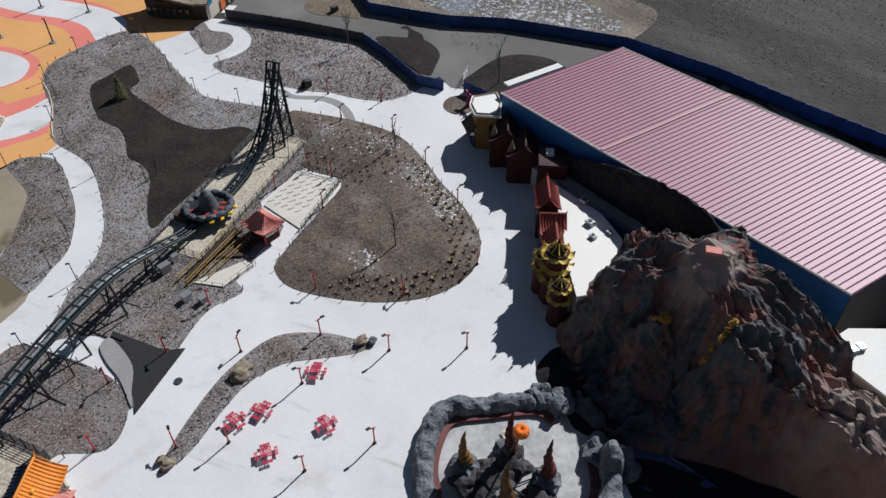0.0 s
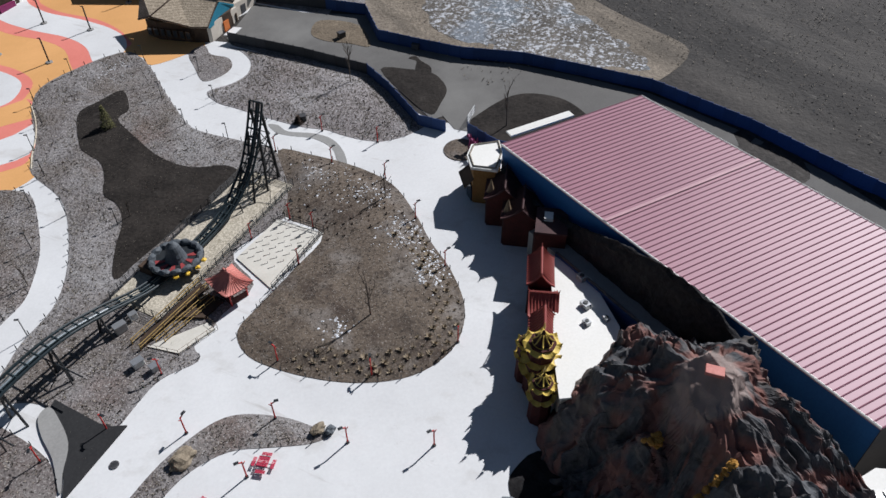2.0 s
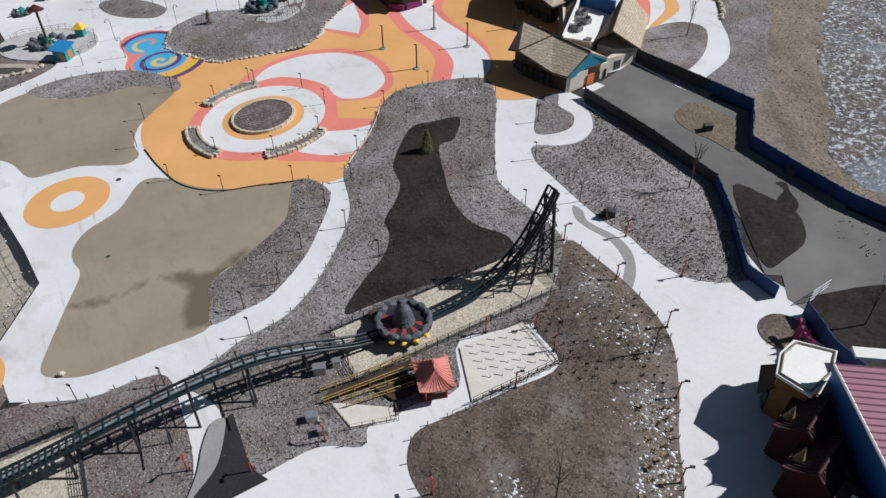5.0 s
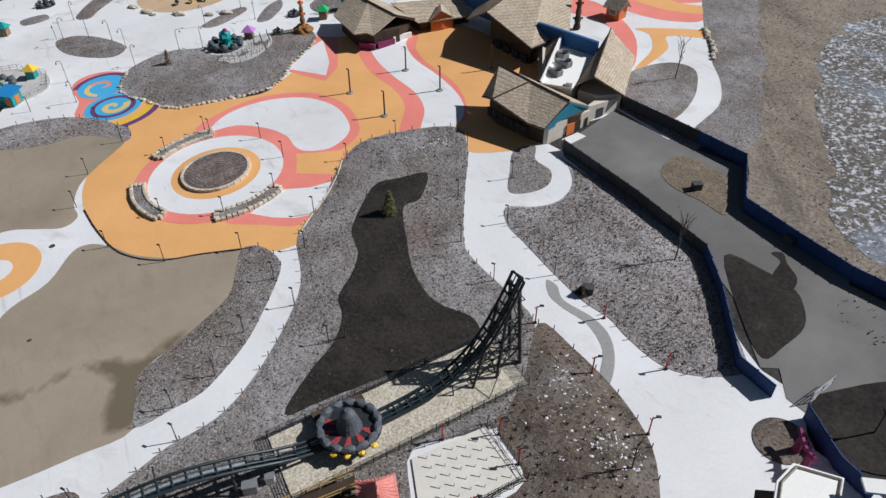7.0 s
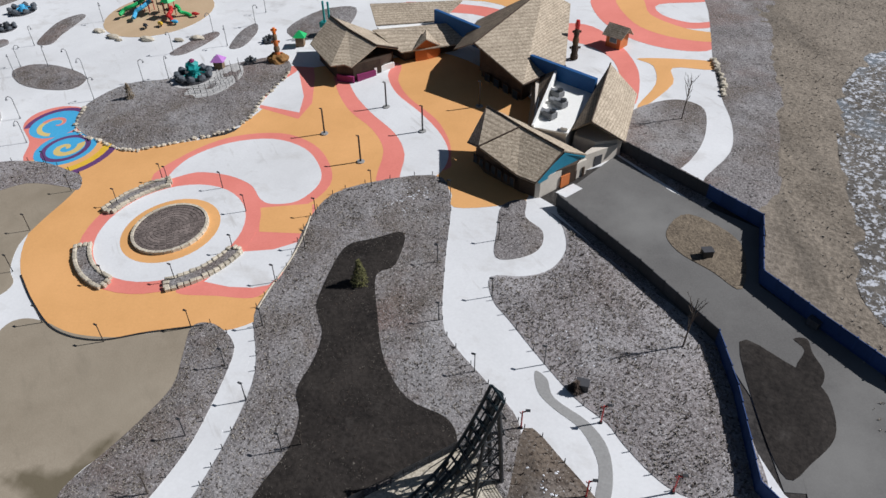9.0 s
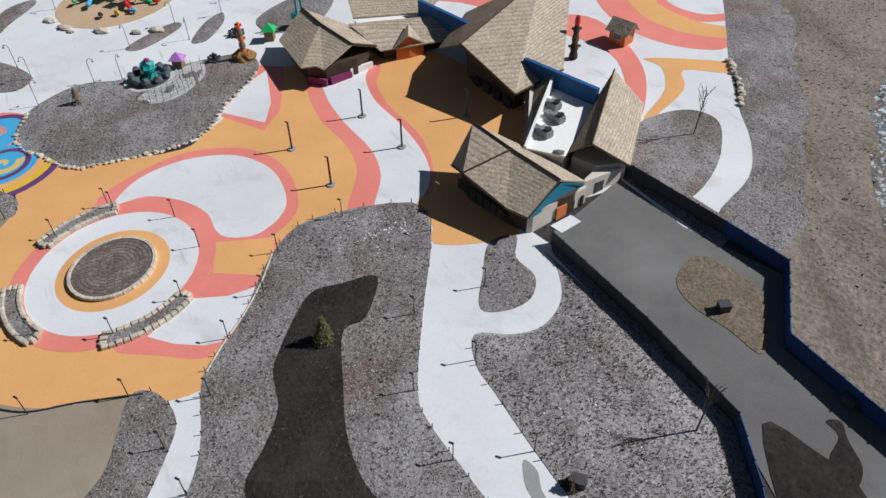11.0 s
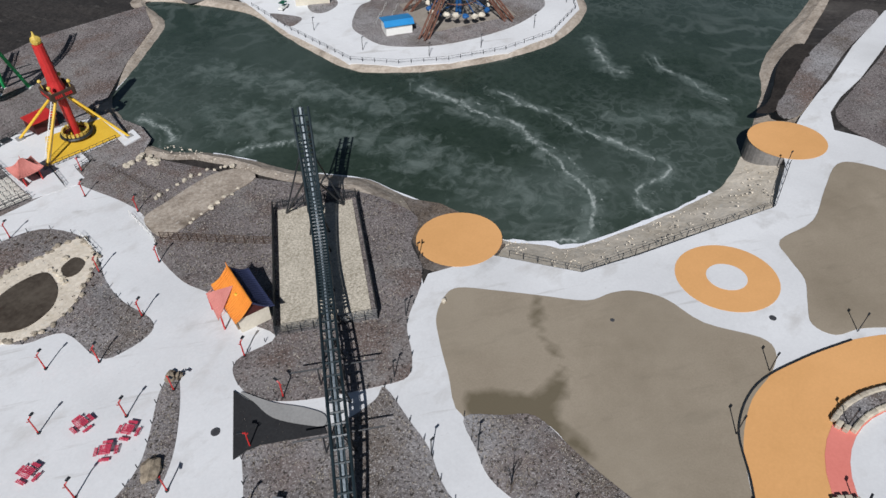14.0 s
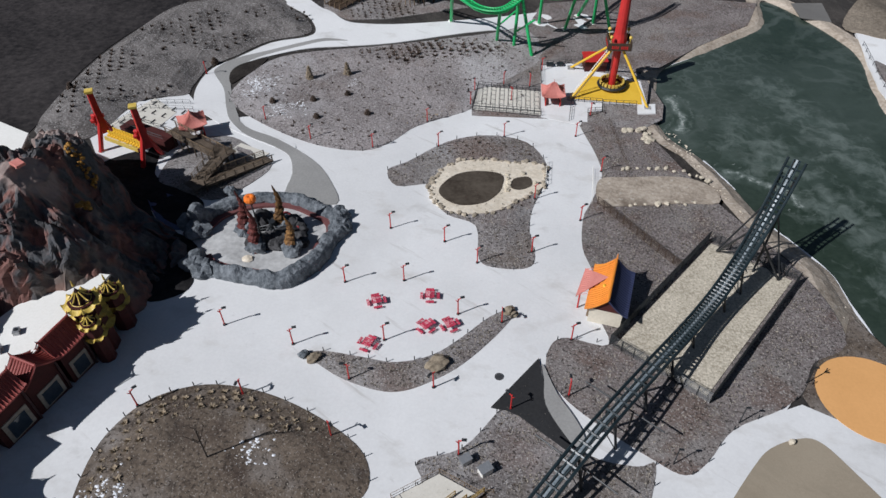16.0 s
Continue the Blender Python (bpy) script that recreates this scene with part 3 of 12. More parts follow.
PLAN["fan_white"] = [(-57.9, 62.3), (-57.1, 69.6), (-52.4, 72), (-48.9, 75.8), (-47.6, 71.2), (-48.3, 65.3), (-50.1, 64), (-53.7, 62.8)]
PLAN["wave_pink"] = [(-71.9, 120.7), (-63.6, 112.3), (-55, 107.2), (-49.4, 101.6), (-45, 92.2), (-36.4, 100), (-36.7, 103.3), (-39.7, 108.8), (-45.2, 114.6), (-53.8, 120.1), (-59.4, 125.7), (-63.3, 132.7), (-74.4, 127.3)]
PLAN["wave_white"] = [(-72.2, 127), (-66.4, 118.9), (-58.5, 112.6), (-50.3, 107.5), (-45.2, 101.9), (-42, 94.6), (-37.1, 97.7), (-37.4, 103.8), (-41.5, 109.6), (-49, 115.6), (-57, 120.7), (-62.4, 126.6), (-64.8, 131.7)]
PLAN["wedge_pink"] = [(-81.3, 106.7), (-71, 105.7), (-71.8, 111.8), (-77.1, 120.8), (-80.2, 125), (-85.7, 124), (-84.7, 115.7)]
PLAN["wedge_white"] = [(-81.9, 107.7), (-83.6, 116.1), (-82.8, 122.9), (-75, 113.5), (-72.2, 107.8)]
PLAN["bed_pond"] = [(-4.1, -41.7), (-7.2, -44.8), (-13.5, -52.3), (-20.7, -55.5), (-28.1, -54), (-31.7, -47), (-31, -39.9), (-29.1, -33.3), (-28.6, -27.3), (-29.4, -21.3), (-28.2, -18.6), (-24.1, -18.1), (-21.1, -19.7), (-20.2, -27.7), (-15.5, -30.1), (-12.8, -34.4), (-11.9, -38.3), (-6.3, -37.1)]
PLAN["pond_rim"] = [(-12.0, -37.4), (-13.7, -43.4), (-18.8, -46.6), (-25.2, -46.6), (-31.2, -46.3), (-30.8, -39.5), (-27.0, -35.4), (-22.7, -31.5), (-17.2, -30.5), (-13.0, -33.0)]
PLAN["pond_water"] = [(-13.6, -37.0), (-15.9, -41.2), (-19.7, -42.9), (-23.8, -42.4), (-24.1, -39.2), (-23.1, -36.0), (-20.9, -33.5), (-17.3, -32.6), (-14.4, -34.3)]
PLAN["bed_hill"] = [(31.9, -64.9), (30.2, -76.6), (23.7, -84.9), (1.6, -91.5), (-20, -98.6), (-27.9, -102), (-31.7, -87.4), (-17.7, -70.8), (-17.5, -65.2), (-7.6, -57.6), (-3.2, -50.9), (1.4, -47.4), (9.9, -48.2), (19.7, -53), (28.3, -59.5)]
PLAN["swamp"] = [(-39.2, 64.2), (-40.8, 69), (-42, 76.4), (-38.9, 79.7), (-35, 82.6), (-32.9, 75.9), (-34.4, 72.7), (-30.3, 66), (-25.6, 59.5), (-20.2, 55.5), (-14.6, 54.8), (-12.1, 52.6), (-12.6, 50.2), (-18.6, 43.4), (-25.3, 35.7), (-29, 31.6), (-29.8, 38), (-29.6, 43.4), (-30.9, 48), (-33.6, 51.4), (-34.2, 56), (-35.8, 60.5)]
PLAN["asphalt"] = [(-15.9, 99.2), (-12.5, 108.1), (-10.3, 114.2), (0.7, 107.1), (14.4, 102.6), (15.8, 90.4), (23.5, 85.3), (31, 80.2), (31.1, 63.4), (21.9, 60.3), (17.1, 71.4), (12.1, 78.2), (0.4, 86.2), (-14.8, 96)]
PLAN["asphalt2"] = [(30.4, 79.5), (42.0, 74.8), (52.0, 68.2), (63, 59.6), (73.8, 45.0), (81.6, 31.8), (87.9, 15), (81, 15.5), (52.6, 40.1), (45.5, 49.8), (32.9, 52.4), (25.2, 56.7), (21.6, 69.5)]
PLAN["roadbed1"] = [(1.9, 97.2), (4.2, 102.4), (12.2, 98.4), (13.8, 88.9), (9.5, 90.9), (4.3, 93.4)]
PLAN["roadbed2"] = [(14.8, 79.3), (20.2, 78.1), (24.1, 76), (25.7, 73.3), (26.2, 69.1), (24.2, 64.9), (22, 61.9), (18.9, 67.2)]
PLAN["roadbed3"] = [(27.5, 56.7), (31.7, 61.1), (37.6, 64.5), (42.4, 64.2), (46.9, 61.1), (49.2, 55.9), (49, 54.1), (30.7, 49.8)]


# ---- building blocks ----
def part(name, bm, material, parent=None, label="", kind=""):
    me = bpy.data.meshes.new(name)
    bmesh.ops.recalc_face_normals(bm, faces=bm.faces)
    bm.to_mesh(me)
    bm.free()
    me.materials.append(material)
    ob = new(name, me)
    if parent is not None:
        ob.parent = parent
    if label or kind:
        tagged(ob, label, kind=kind)
    return ob


def share(ob, name, place, parent=None):
    """Another object on the mesh of ob."""
    o = new(name, ob.data)
    o.matrix_basis = place
    if parent is not None:
        o.parent = parent
    return o


def empty(name, place, label, category, group=""):
    ob = new(name)
    ob.empty_display_size = 0.5
    ob.matrix_basis = place
    return tagged(ob, label, category, group)


def on_ground(x, y, turn=0, lift=0.0):
    return pose(x, y, ground_z(x, y) + lift, 0, 0, turn)


def box(bm, c, s, rz=0.0, m=None):
    """A box of size s with its base's centre at c."""
    t = Matrix.Translation((c[0], c[1], c[2] + s[2] / 2)) @ Matrix.Rotation(radians(rz), 4, "Z") @ Matrix.Diagonal((*s, 1))
    bmesh.ops.create_cube(bm, size=1, matrix=(m or Matrix()) @ t)


def tube(bm, a, b, r, n=6, r2=None):
    a, b = Vector(a), Vector(b)
    d = b - a
    t = Matrix.Translation((a + b) / 2) @ d.to_track_quat("Z", "Y").to_matrix().to_4x4()
    bmesh.ops.create_cone(bm, cap_ends=True, segments=n, radius1=r, radius2=r if r2 is None else r2, depth=d.length, matrix=t)


def bar(bm, pts, r, n=4, closed=False):
    """One unbroken bar along a line of points."""
    pts = [Vector(p) for p in pts]
    rings, k = [], len(pts)
    for i, p in enumerate(pts):
        a = pts[(i - 1) % k] if closed else pts[max(0, i - 1)]
        b = pts[(i + 1) % k] if closed else pts[min(k - 1, i + 1)]
        t = (b - a).normalized()
        side = t.cross(Vector((0, 0, 1)))
        side = side.normalized() if side.length > 1e-4 else Vector((1, 0, 0))
        up = side.cross(t)
        rings.append([bm.verts.new(p + side * (r * math.cos(2 * math.pi * q / n)) + up * (r * math.sin(2 * math.pi * q / n))) for q in range(n)])
    for u, v in zip(rings, rings[1:] + ([rings[0]] if closed else [])):
        for q in range(n):
            bm.faces.new((u[q], u[(q + 1) % n], v[(q + 1) % n], v[q]))
    if not closed:
        bm.faces.new(rings[0])
        bm.faces.new(rings[-1][::-1])


def slab(bm, pts, thick):
    """A flat plate with the given upper outline, thick downwards."""
    up = [bm.verts.new(p) for p in pts]
    low = [bm.verts.new((p[0], p[1], p[2] - thick)) for p in pts]
    bm.faces.new(up)
    bm.faces.new(low[::-1])
    for i in range(len(up)):
        j = (i + 1) % len(up)
        bm.faces.new((up[i], low[i], low[j], up[j]))


def prism(bm, outline, z0, z1):
    slab(bm, [(x, y, z1) for x, y in outline], z1 - z0)


def lump(bm, c, r, squash=0.7, seed=0.0, rough=0.35, sub=2, stretch=(1, 1)):
    """A rounded uneven stone or clump."""
    got = bmesh.ops.create_icosphere(bm, subdivisions=sub, radius=1.0)["verts"]
    for v in got:
        k = 1 + rough * noise.noise(v.co * 1.7 + Vector((seed, seed * 1.3, 0.7 * seed)))
        v.co = Vector((c[0] + v.co.x * r * k * stretch[0], c[1] + v.co.y * r * k * stretch[1], c[2] + v.co.z * r * k * squash))


def smooth_loop(pts, n=5, closed=True):
    """A Catmull-Rom curve through the points."""
    out, k = [], len(pts)
    for i in range(k if closed else k - 1):
        p = [Vector(pts[(i + j) % k] if closed else pts[min(max(i + j, 0), k - 1)]) for j in (-1, 0, 1, 2)]
        for s in range(n):
            t = s / n
            out.append(0.5 * (2 * p[1] + (p[2] - p[0]) * t + (2 * p[0] - 5 * p[1] + 4 * p[2] - p[3]) * t * t + (3 * p[1] - p[0] - 3 * p[2] + p[3]) * t**3))
    if not closed:
        out.append(Vector(pts[-1]))
    return out


def edge_distance(pts, loop):
    """Distance of each of the points from a closed outline, and whether it lies inside."""
    p, a = np.asarray(pts, float), np.asarray([(v[0], v[1]) for v in loop], float)
    b = np.roll(a, -1, 0)
    best, inside = np.full(len(p), 1e9), np.zeros(len(p), bool)
    for (ax, ay), (bx, by) in zip(a, b):
        d = np.array([bx - ax, by - ay])
        t = np.clip(((p - (ax, ay)) @ d) / max(d @ d, 1e-9), 0, 1)
        best = np.minimum(best, np.hypot(*(p - (ax, ay) - t[:, None] * d).T))
        cross = ((ay > p[:, 1]) != (by > p[:, 1])) & (p[:, 0] < (bx - ax) * (p[:, 1] - ay) / (by - ay + 1e-12) + ax)
        inside ^= cross
    return best, inside


def lay(name, outline, material, lift, label, smooth=True, rise=0.0, rough=0.0, cell=4.0, skirt=0.25, kind="structure", parent=None, category=""):
    """A sheet with a thick edge laid over the land inside an outline; rise mounds it up, rough makes it uneven."""
    loop = smooth_loop(outline, 4) if smooth else [Vector(p) for p in outline]
    flat = [Vector((v[0], v[1])) for v in loop]
    xs, ys = [v.x for v in flat], [v.y for v in flat]
    grid = [(x, y) for x in np.arange(min(xs), max(xs), cell) for y in np.arange(min(ys), max(ys), cell)]
    if grid:
        d, inside = edge_distance(grid, flat)
        grid = [Vector(g) for g, dd, i in zip(grid, d, inside) if i and dd > 0.35 * cell]
    n = len(flat)
    verts, edges, faces, *_ = delaunay_2d_cdt(flat + grid, [(i, (i + 1) % n) for i in range(n)], [], 1, 1e-4)
    d, _ = edge_distance([(v.x, v.y) for v in verts], flat)
    bm = bmesh.new()
    made = []
    for v, far in zip(verts, d):
        k = min(1.0, far / 5.0)
        z = ground_z(v.x, v.y) + lift + rise * k * k * (3 - 2 * k)
        if rough and far > 0.05:
            z += rough * min(1, far / 1.5) * (0.6 + noise.noise(Vector((v.x * 0.35, v.y * 0.35, 3.0))) + 0.6 * noise.noise(Vector((v.x * 1.1, v.y * 1.1, 9.0))))
        made.append(bm.verts.new((v.x, v.y, z)))
    for f in faces:
        try:
            bm.faces.new([made[i] for i in f])
        except ValueError:
            pass
    rim = [e for e in bm.edges if len(e.link_faces) == 1]
    got = bmesh.ops.extrude_edge_only(bm, edges=rim)["geom"]
    for v in got:
        if isinstance(v, bmesh.types.BMVert):
            v.co.z -= skirt
    ob = part(name, bm, material, parent)
    return tagged(ob, label, category, kind=kind)


def circle(c, r, n=40, a0=0.0, a1=360.0):
    return [(c[0] + r * math.cos(radians(a0 + (a1 - a0) * i / n)), c[1] + r * math.sin(radians(a0 + (a1 - a0) * i / n))) for i in range(n if a1 - a0 >= 360 else n + 1)]


def band(c, r0, r1, a0=0.0, a1=360.0, n=40):
    return circle(c, r1, n, a0, a1) + circle(c, r0, n, a0, a1)[::-1]


# ---- land and lake ----
LAKE = [(-88, -122), (-84, -108), (-75, -99.5), (-65.5, -92), (-57.8, -86), (-55.4, -79), (-54.3, -71), (-53.8, -65), (-55.5, -59), (-60, -53.5), (-64, -45.5), (-67.3, -37), (-74, -26), (-75.3, -19), (-77.2, -9), (-77.4, -3), (-78.0, 2.6), (-81.8, 8.9), (-84.1, 12.5), (-94.0, 17.1), (-105.6, 21.2), (-115.7, 23.4), (-126.3, 22.1), (-133.7, 20.3), (-142.5, 18), (-152, 15), (-168, 9.3), (-230, 0), (-330, -40), (-330, -150), (-190, -64), (-169.5, -43.5), (-158, -33.5), (-141, -30.2), (-127.2, -33.6), (-114.4, -40.2), (-105.4, -47.8), (-99.0, -57.4), (-99.3, -79), (-100.6, -98)]

MARSH = [(31, 172), (26, 161), (22.6, 145), (24.0, 125), (26, 112), (27.2, 96), (31.8, 87.4), (44.7, 76.0), (55.7, 70.8), (66.0, 67.4), (66.4, 75), (61.5, 89), (58, 113), (60, 150), (60, 190)]


def build_land():
    near = np.arange(-240, 150.1, 3.0)
    xs = np.r_[-3000, -1500, -700, -420, -320, near, 200, 300, 500, 1200, 3000]
    near = np.arange(-165, 210.1, 3.0)
    ys = np.r_[-3000, -1500, -700, -400, -240, -195, near, 240, 300, 450, 900, 1600, 3000]
    pts = [(x, y) for y in ys for x in xs]
    far, inside = edge_distance(pts, smooth_loop(LAKE, 3))
    wet, in_marsh = edge_distance(pts, smooth_loop(MARSH, 4))
    bm = bmesh.new()
    vs = []
    for (x, y), d, i, m, within in zip(pts, far, inside, wet, in_marsh):
        z = ground_z(x, y) - 0.03
        away = max(0.0, min(1.0, (x - 34 - max(0, 40 - y) * 0.6) / 25)) * (0.0 if y < -35 else 1.0)
        away *= 0.0 if within else min(1.0, max(0.0, m - 4) / 6) * (0.0 if y > 58 else min(1.0, (58 - y) / 15))
        z += away * (0.9 * noise.noise(Vector((x * 0.05, y * 0.05, 1))) + 0.35 * noise.noise(Vector((x * 0.21, y * 0.21, 5))))
        if i:
            z = LAKE_Z - min(3.0, 0.5 * d)
        else:
            z = min(z, LAKE_Z + (0.48 if y > 0 else 0.55) * d) - 0.5 * max(0.0, min(1.0, (12 - d) / 3))
        vs.append(bm.verts.new((x, y, z)))
    w = len(xs)
    for j in range(len(ys) - 1):
        for i in range(w - 1):
            bm.faces.new((vs[j * w + i], vs[j * w + i + 1], vs[(j + 1) * w + i + 1], vs[(j + 1) * w + i]))
    tagged(part("ground", bm, M["field"]), "grey-brown dormant field and bare earth round the park", kind="structure")
    bm = bmesh.new()
    xs = np.r_[-345, -260, -200, np.arange(-165, -50, 0.8), -50]
    ys = np.r_[-170, -130, np.arange(-112, 31, 0.8), 40]
    verts = [(x, y, LAKE_Z) for y in ys for x in xs]
    w = len(xs)
    faces = [(j * w + i, j * w + i + 1, (j + 1) * w + i + 1, (j + 1) * w + i) for j in range(len(ys) - 1) for i in range(w - 1)]
    me = bpy.data.meshes.new("water")
    me.from_pydata(verts, [], faces)
    me.materials.append(M["water"])
    # drifting foam: how near each place lies to a line of foam, and to the murk beside it
    p = np.array(verts)[:, :2]
    foam, murk = np.zeros(len(p)), np.zeros(len(p))
    x, y = p[:, 0].copy(), p[:, 1].copy()
    p = p + np.stack([0.6 * np.sin(0.47 * y + 0.21 * x) + 0.22 * np.sin(1.25 * y - 0.6 * x), 0.6 * np.sin(0.41 * x - 0.3 * y) + 0.22 * np.sin(1.1 * x + 0.8 * y)], 1)
    vein = 1.7 + 0.9 * np.sin(0.23 * x - 0.31 * y)
    for line, wide, strong, spread in FOAM:
        near = np.full(len(p), 1e9)
        pts = [Vector(q) for q in smooth_loop(line, 5, closed=False)]
        for u, v in zip(pts, pts[1:]):
            d = np.array([v.x - u.x, v.y - u.y])
            t = np.clip(((p - (u.x, u.y)) @ d) / max(d @ d, 1e-9), 0, 1)
            near = np.minimum(near, np.hypot(*(p - (u.x, u.y) - t[:, None] * d).T))
        foam = np.maximum(foam, strong * np.exp(-((near / wide) ** 2)))
        foam = np.maximum(foam, 0.62 * strong * np.exp(-(((near - vein) / (0.7 * wide)) ** 2)))
        murk = np.maximum(murk, np.exp(-((near / spread) ** 2)))
    for name, values in (("foam", foam), ("murk", murk)):
        at = me.attributes.new(name, "FLOAT", "POINT")
        at.data.foreach_set("value", values.astype(np.float32))
    tagged(new("water", me), "dark green lake water with drifting foam lines", kind="structure")


FOAM = (
    ([(-104.5, -39.9), (-104.7, -33.9), (-104.8, -26.6), (-105.9, -21), (-105.8, -14.9), (-104.0, -9), (-102, -3.5), (-100.6, 2), (-98.4, 6.5), (-95.5, 10), (-91.5, 11.9), (-87, 12), (-83.5, 9.5)], 0.55, 1.0, 6.0),
    ([(-113.3, -26.9), (-114, -20), (-114.3, -13), (-113.8, -6), (-114, 2), (-115, 9), (-114, 13.2), (-110, 14.8), (-105.8, 13), (-103.4, 13), (-101.5, 16.4), (-99.5, 19)], 0.45, 0.95, 2.5),
    ([(-147, -25.6), (-142.7, -19.3), (-138, -15.1), (-138.8, -10.5)], 0.6, 0.8, 4.0),
    ([(-148.8, -9.8), (-146, -4), (-144.8, 2), (-143.4, 8), (-143.5, 12)], 0.5, 0.85, 3.0),
    ([(-63.1, -49.2), (-66.2, -49), (-69.5, -47.2), (-72.7, -43.9), (-74.2, -40.9)], 0.6, 0.9, 3.0),
    ([(-57.8, -74.7), (-58.8, -70.2), (-58.6, -65.5), (-57, -61.6)], 0.8, 0.9, 2.0),
    ([(-70, -62), (-76, -50), (-82, -36), (-86, -22), (-88, -8), (-90, 3)], 0.1, 0.0, 11.0),
    ([(-78, -80), (-84, -66), (-90, -52), (-95, -36)], 0.1, 0.0, 8.0),
    ([(-122, -2), (-130, 6), (-136, 14)], 0.1, 0.0, 5.0),
)
build_land()


def build_shore():
    """The sandy bank that runs down to the water, and the line of foam along it."""
    loop = [Vector((v.x, v.y)) for v in smooth_loop(LAKE, 10)]
    n = len(loop)
    area = sum(a.x * b.y - b.x * a.y for a, b in zip(loop, loop[1:] + loop[:1]))
    bm, fm = bmesh.new(), bmesh.new()
    rows, foam = [], []
    for i, p in enumerate(loop):
        t = (loop[(i + 1) % n] - loop[i - 1]).normalized()
        out = Vector((t.y, -t.x)) * (1 if area > 0 else -1)
        row = []
        steep = 0.48 if p.y > 0 else 0.55
        deep = max(3.5, min(13.0, (ground_z(p.x + out.x * 9, p.y + out.y * 9) - LAKE_Z) / steep + 1.5))
        for d in (-2.0, -0.6, 0.08 * deep, 0.2 * deep, 0.35 * deep, 0.55 * deep, 0.8 * deep, deep):
            q = p + out * (d + 0.35 * noise.noise(Vector((p.x * 0.3, p.y * 0.3, d))))
            z = min(ground_z(q.x, q.y) - 0.02, LAKE_Z + steep * d) + (0.07 * noise.noise(Vector((q.x * 0.8, q.y * 0.8, 2))) if d < 0.7 * deep else -0.04)
            row.append(bm.verts.new((q.x, q.y, z)))
        rows.append(row)
        w = 0.5 + 0.7 * max(0, noise.noise(Vector((p.x * 0.15, p.y * 0.15, 4)))) + 0.4 * noise.noise(Vector((p.x * 0.6, p.y * 0.6, 4)))
        w *= 1.0 if p.y > 4 else 0.3
        foam.append([fm.verts.new((q.x, q.y, LAKE_Z + 0.03)) for q in (p + out * 0.25, p - out * max(0.0, w))])
    for i in range(n):
        j = (i + 1) % n
        for a, b in zip(range(7), range(1, 8)):
            bm.faces.new((rows[i][a], rows[j][a], rows[j][b], rows[i][b]))
        q = foam[i][0].co
        if -112 < q.x and q.y > -35 or -60 > q.x > -64:
            fm.faces.new((foam[i][0], foam[j][0], foam[j][1], foam[i][1]))
    bank = part("bank", bm, M["sand"])
    bank.data.materials.append(M["beach"])
    for f in bank.data.polygons:
        f.material_index = 0 if f.center.y > 3 and f.center.x > -126 else 1
    tagged(bank, "sandy stone bank round the lake", kind="structure")
    tagged(part("water_foam_edge", fm, M["snow"]), "thin white foam and ice along the bank", kind="structure")


build_shore()

# pale concrete walks: sheets a few millimetres apart
lay("pavement_square", [(-50, 15), (-60, 2), (-46, -1), (-39, -10), (-40, -36), (-43, -46), (-38, -62), (-20, -66), (-4, -60), (14, -54), (25, -57), (33, -54), (35, -40), (60, -25), (50, 10), (40, 44), (32, 50), (26, 58), (22, 60), (-2, 90), (-15, 97), (-22, 100), (-40, 98), (-45, 60), (-38, 40), (-36, 20)], M["concrete"], 0.02, "broad pale concrete walks and forecourts", smooth=False)
lay("pavement_promenade", [(-124, 29.5), (-121.6, 30.8), (-108.1, 34.2), (-94.9, 28.4), (-84.1, 23.7), (-75.5, 19.4), (-73, 13.5), (-70.3, 7.1), (-61, 2.4), (-51.9, 6.7), (-45.6, 13.2), (-38, 12), (-36, 23), (-36, 36), (-41.9, 52), (-45, 62), (-52.3, 60), (-70, 55), (-78.1, 50), (-90, 56), (-98, 70), (-112, 79), (-125, 79), (-131, 71.1), (-141, 60), (-138.5, 33.2), (-144.9, 30.4), (-152.3, 29.8), (-163.4, 30.2), (-180.5, 29.4), (-205, 28), (-205, 23), (-179.0, 23.7), (-158.9, 25.6), (-151.2, 25.8), (-140.1, 26.6), (-134.4, 27.4)], M["concrete"], 0.028, "pale concrete lakeside promenade", smooth=False)
lay("pavement_north", [(-110, 78), (-92, 84), (-80, 100), (-30, 92), (-10, 112), (0, 100), (12, 112), (10, 140), (2, 165), (-10, 200), (-60, 200), (-140, 190), (-200, 150), (-215, 90), (-165, 82), (-135, 66), (-118, 74)], M["concrete"], 0.036, "pale concrete plaza beyond the entrance buildings", smooth=False)
lay("pavement_upper_path", [(15.9, -46.0), (25.5, -50.7), (32.2, -55.1), (37.2, -59.9), (39.6, -67.5), (39.4, -75.9), (35.7, -81.9), (30.3, -89.9), (23.2, -93.4), (21.6, -97.0), (25.1, -104.2), (32.5, -111.0), (44, -121), (30, -136), (16, -133), (24, -123.2), (29.3, -118), (25.5, -112.2), (22.6, -109.1), (20.2, -107.7), (15.4, -102.5), (9.9, -101.4), (0.4, -102.0), (-19.0, -106.4), (-40, -112), (-42, -102), (-19.4, -99.9), (1.8, -92.3), (12.8, -89.7), (21.2, -87.9), (28.5, -83.6), (32.8, -79.0), (33.1, -68.4), (28.5, -57.2), (23.8, -52.4), (13.9, -47.7)], M["concrete"], 0.112, "pale concrete footpath over the hill")
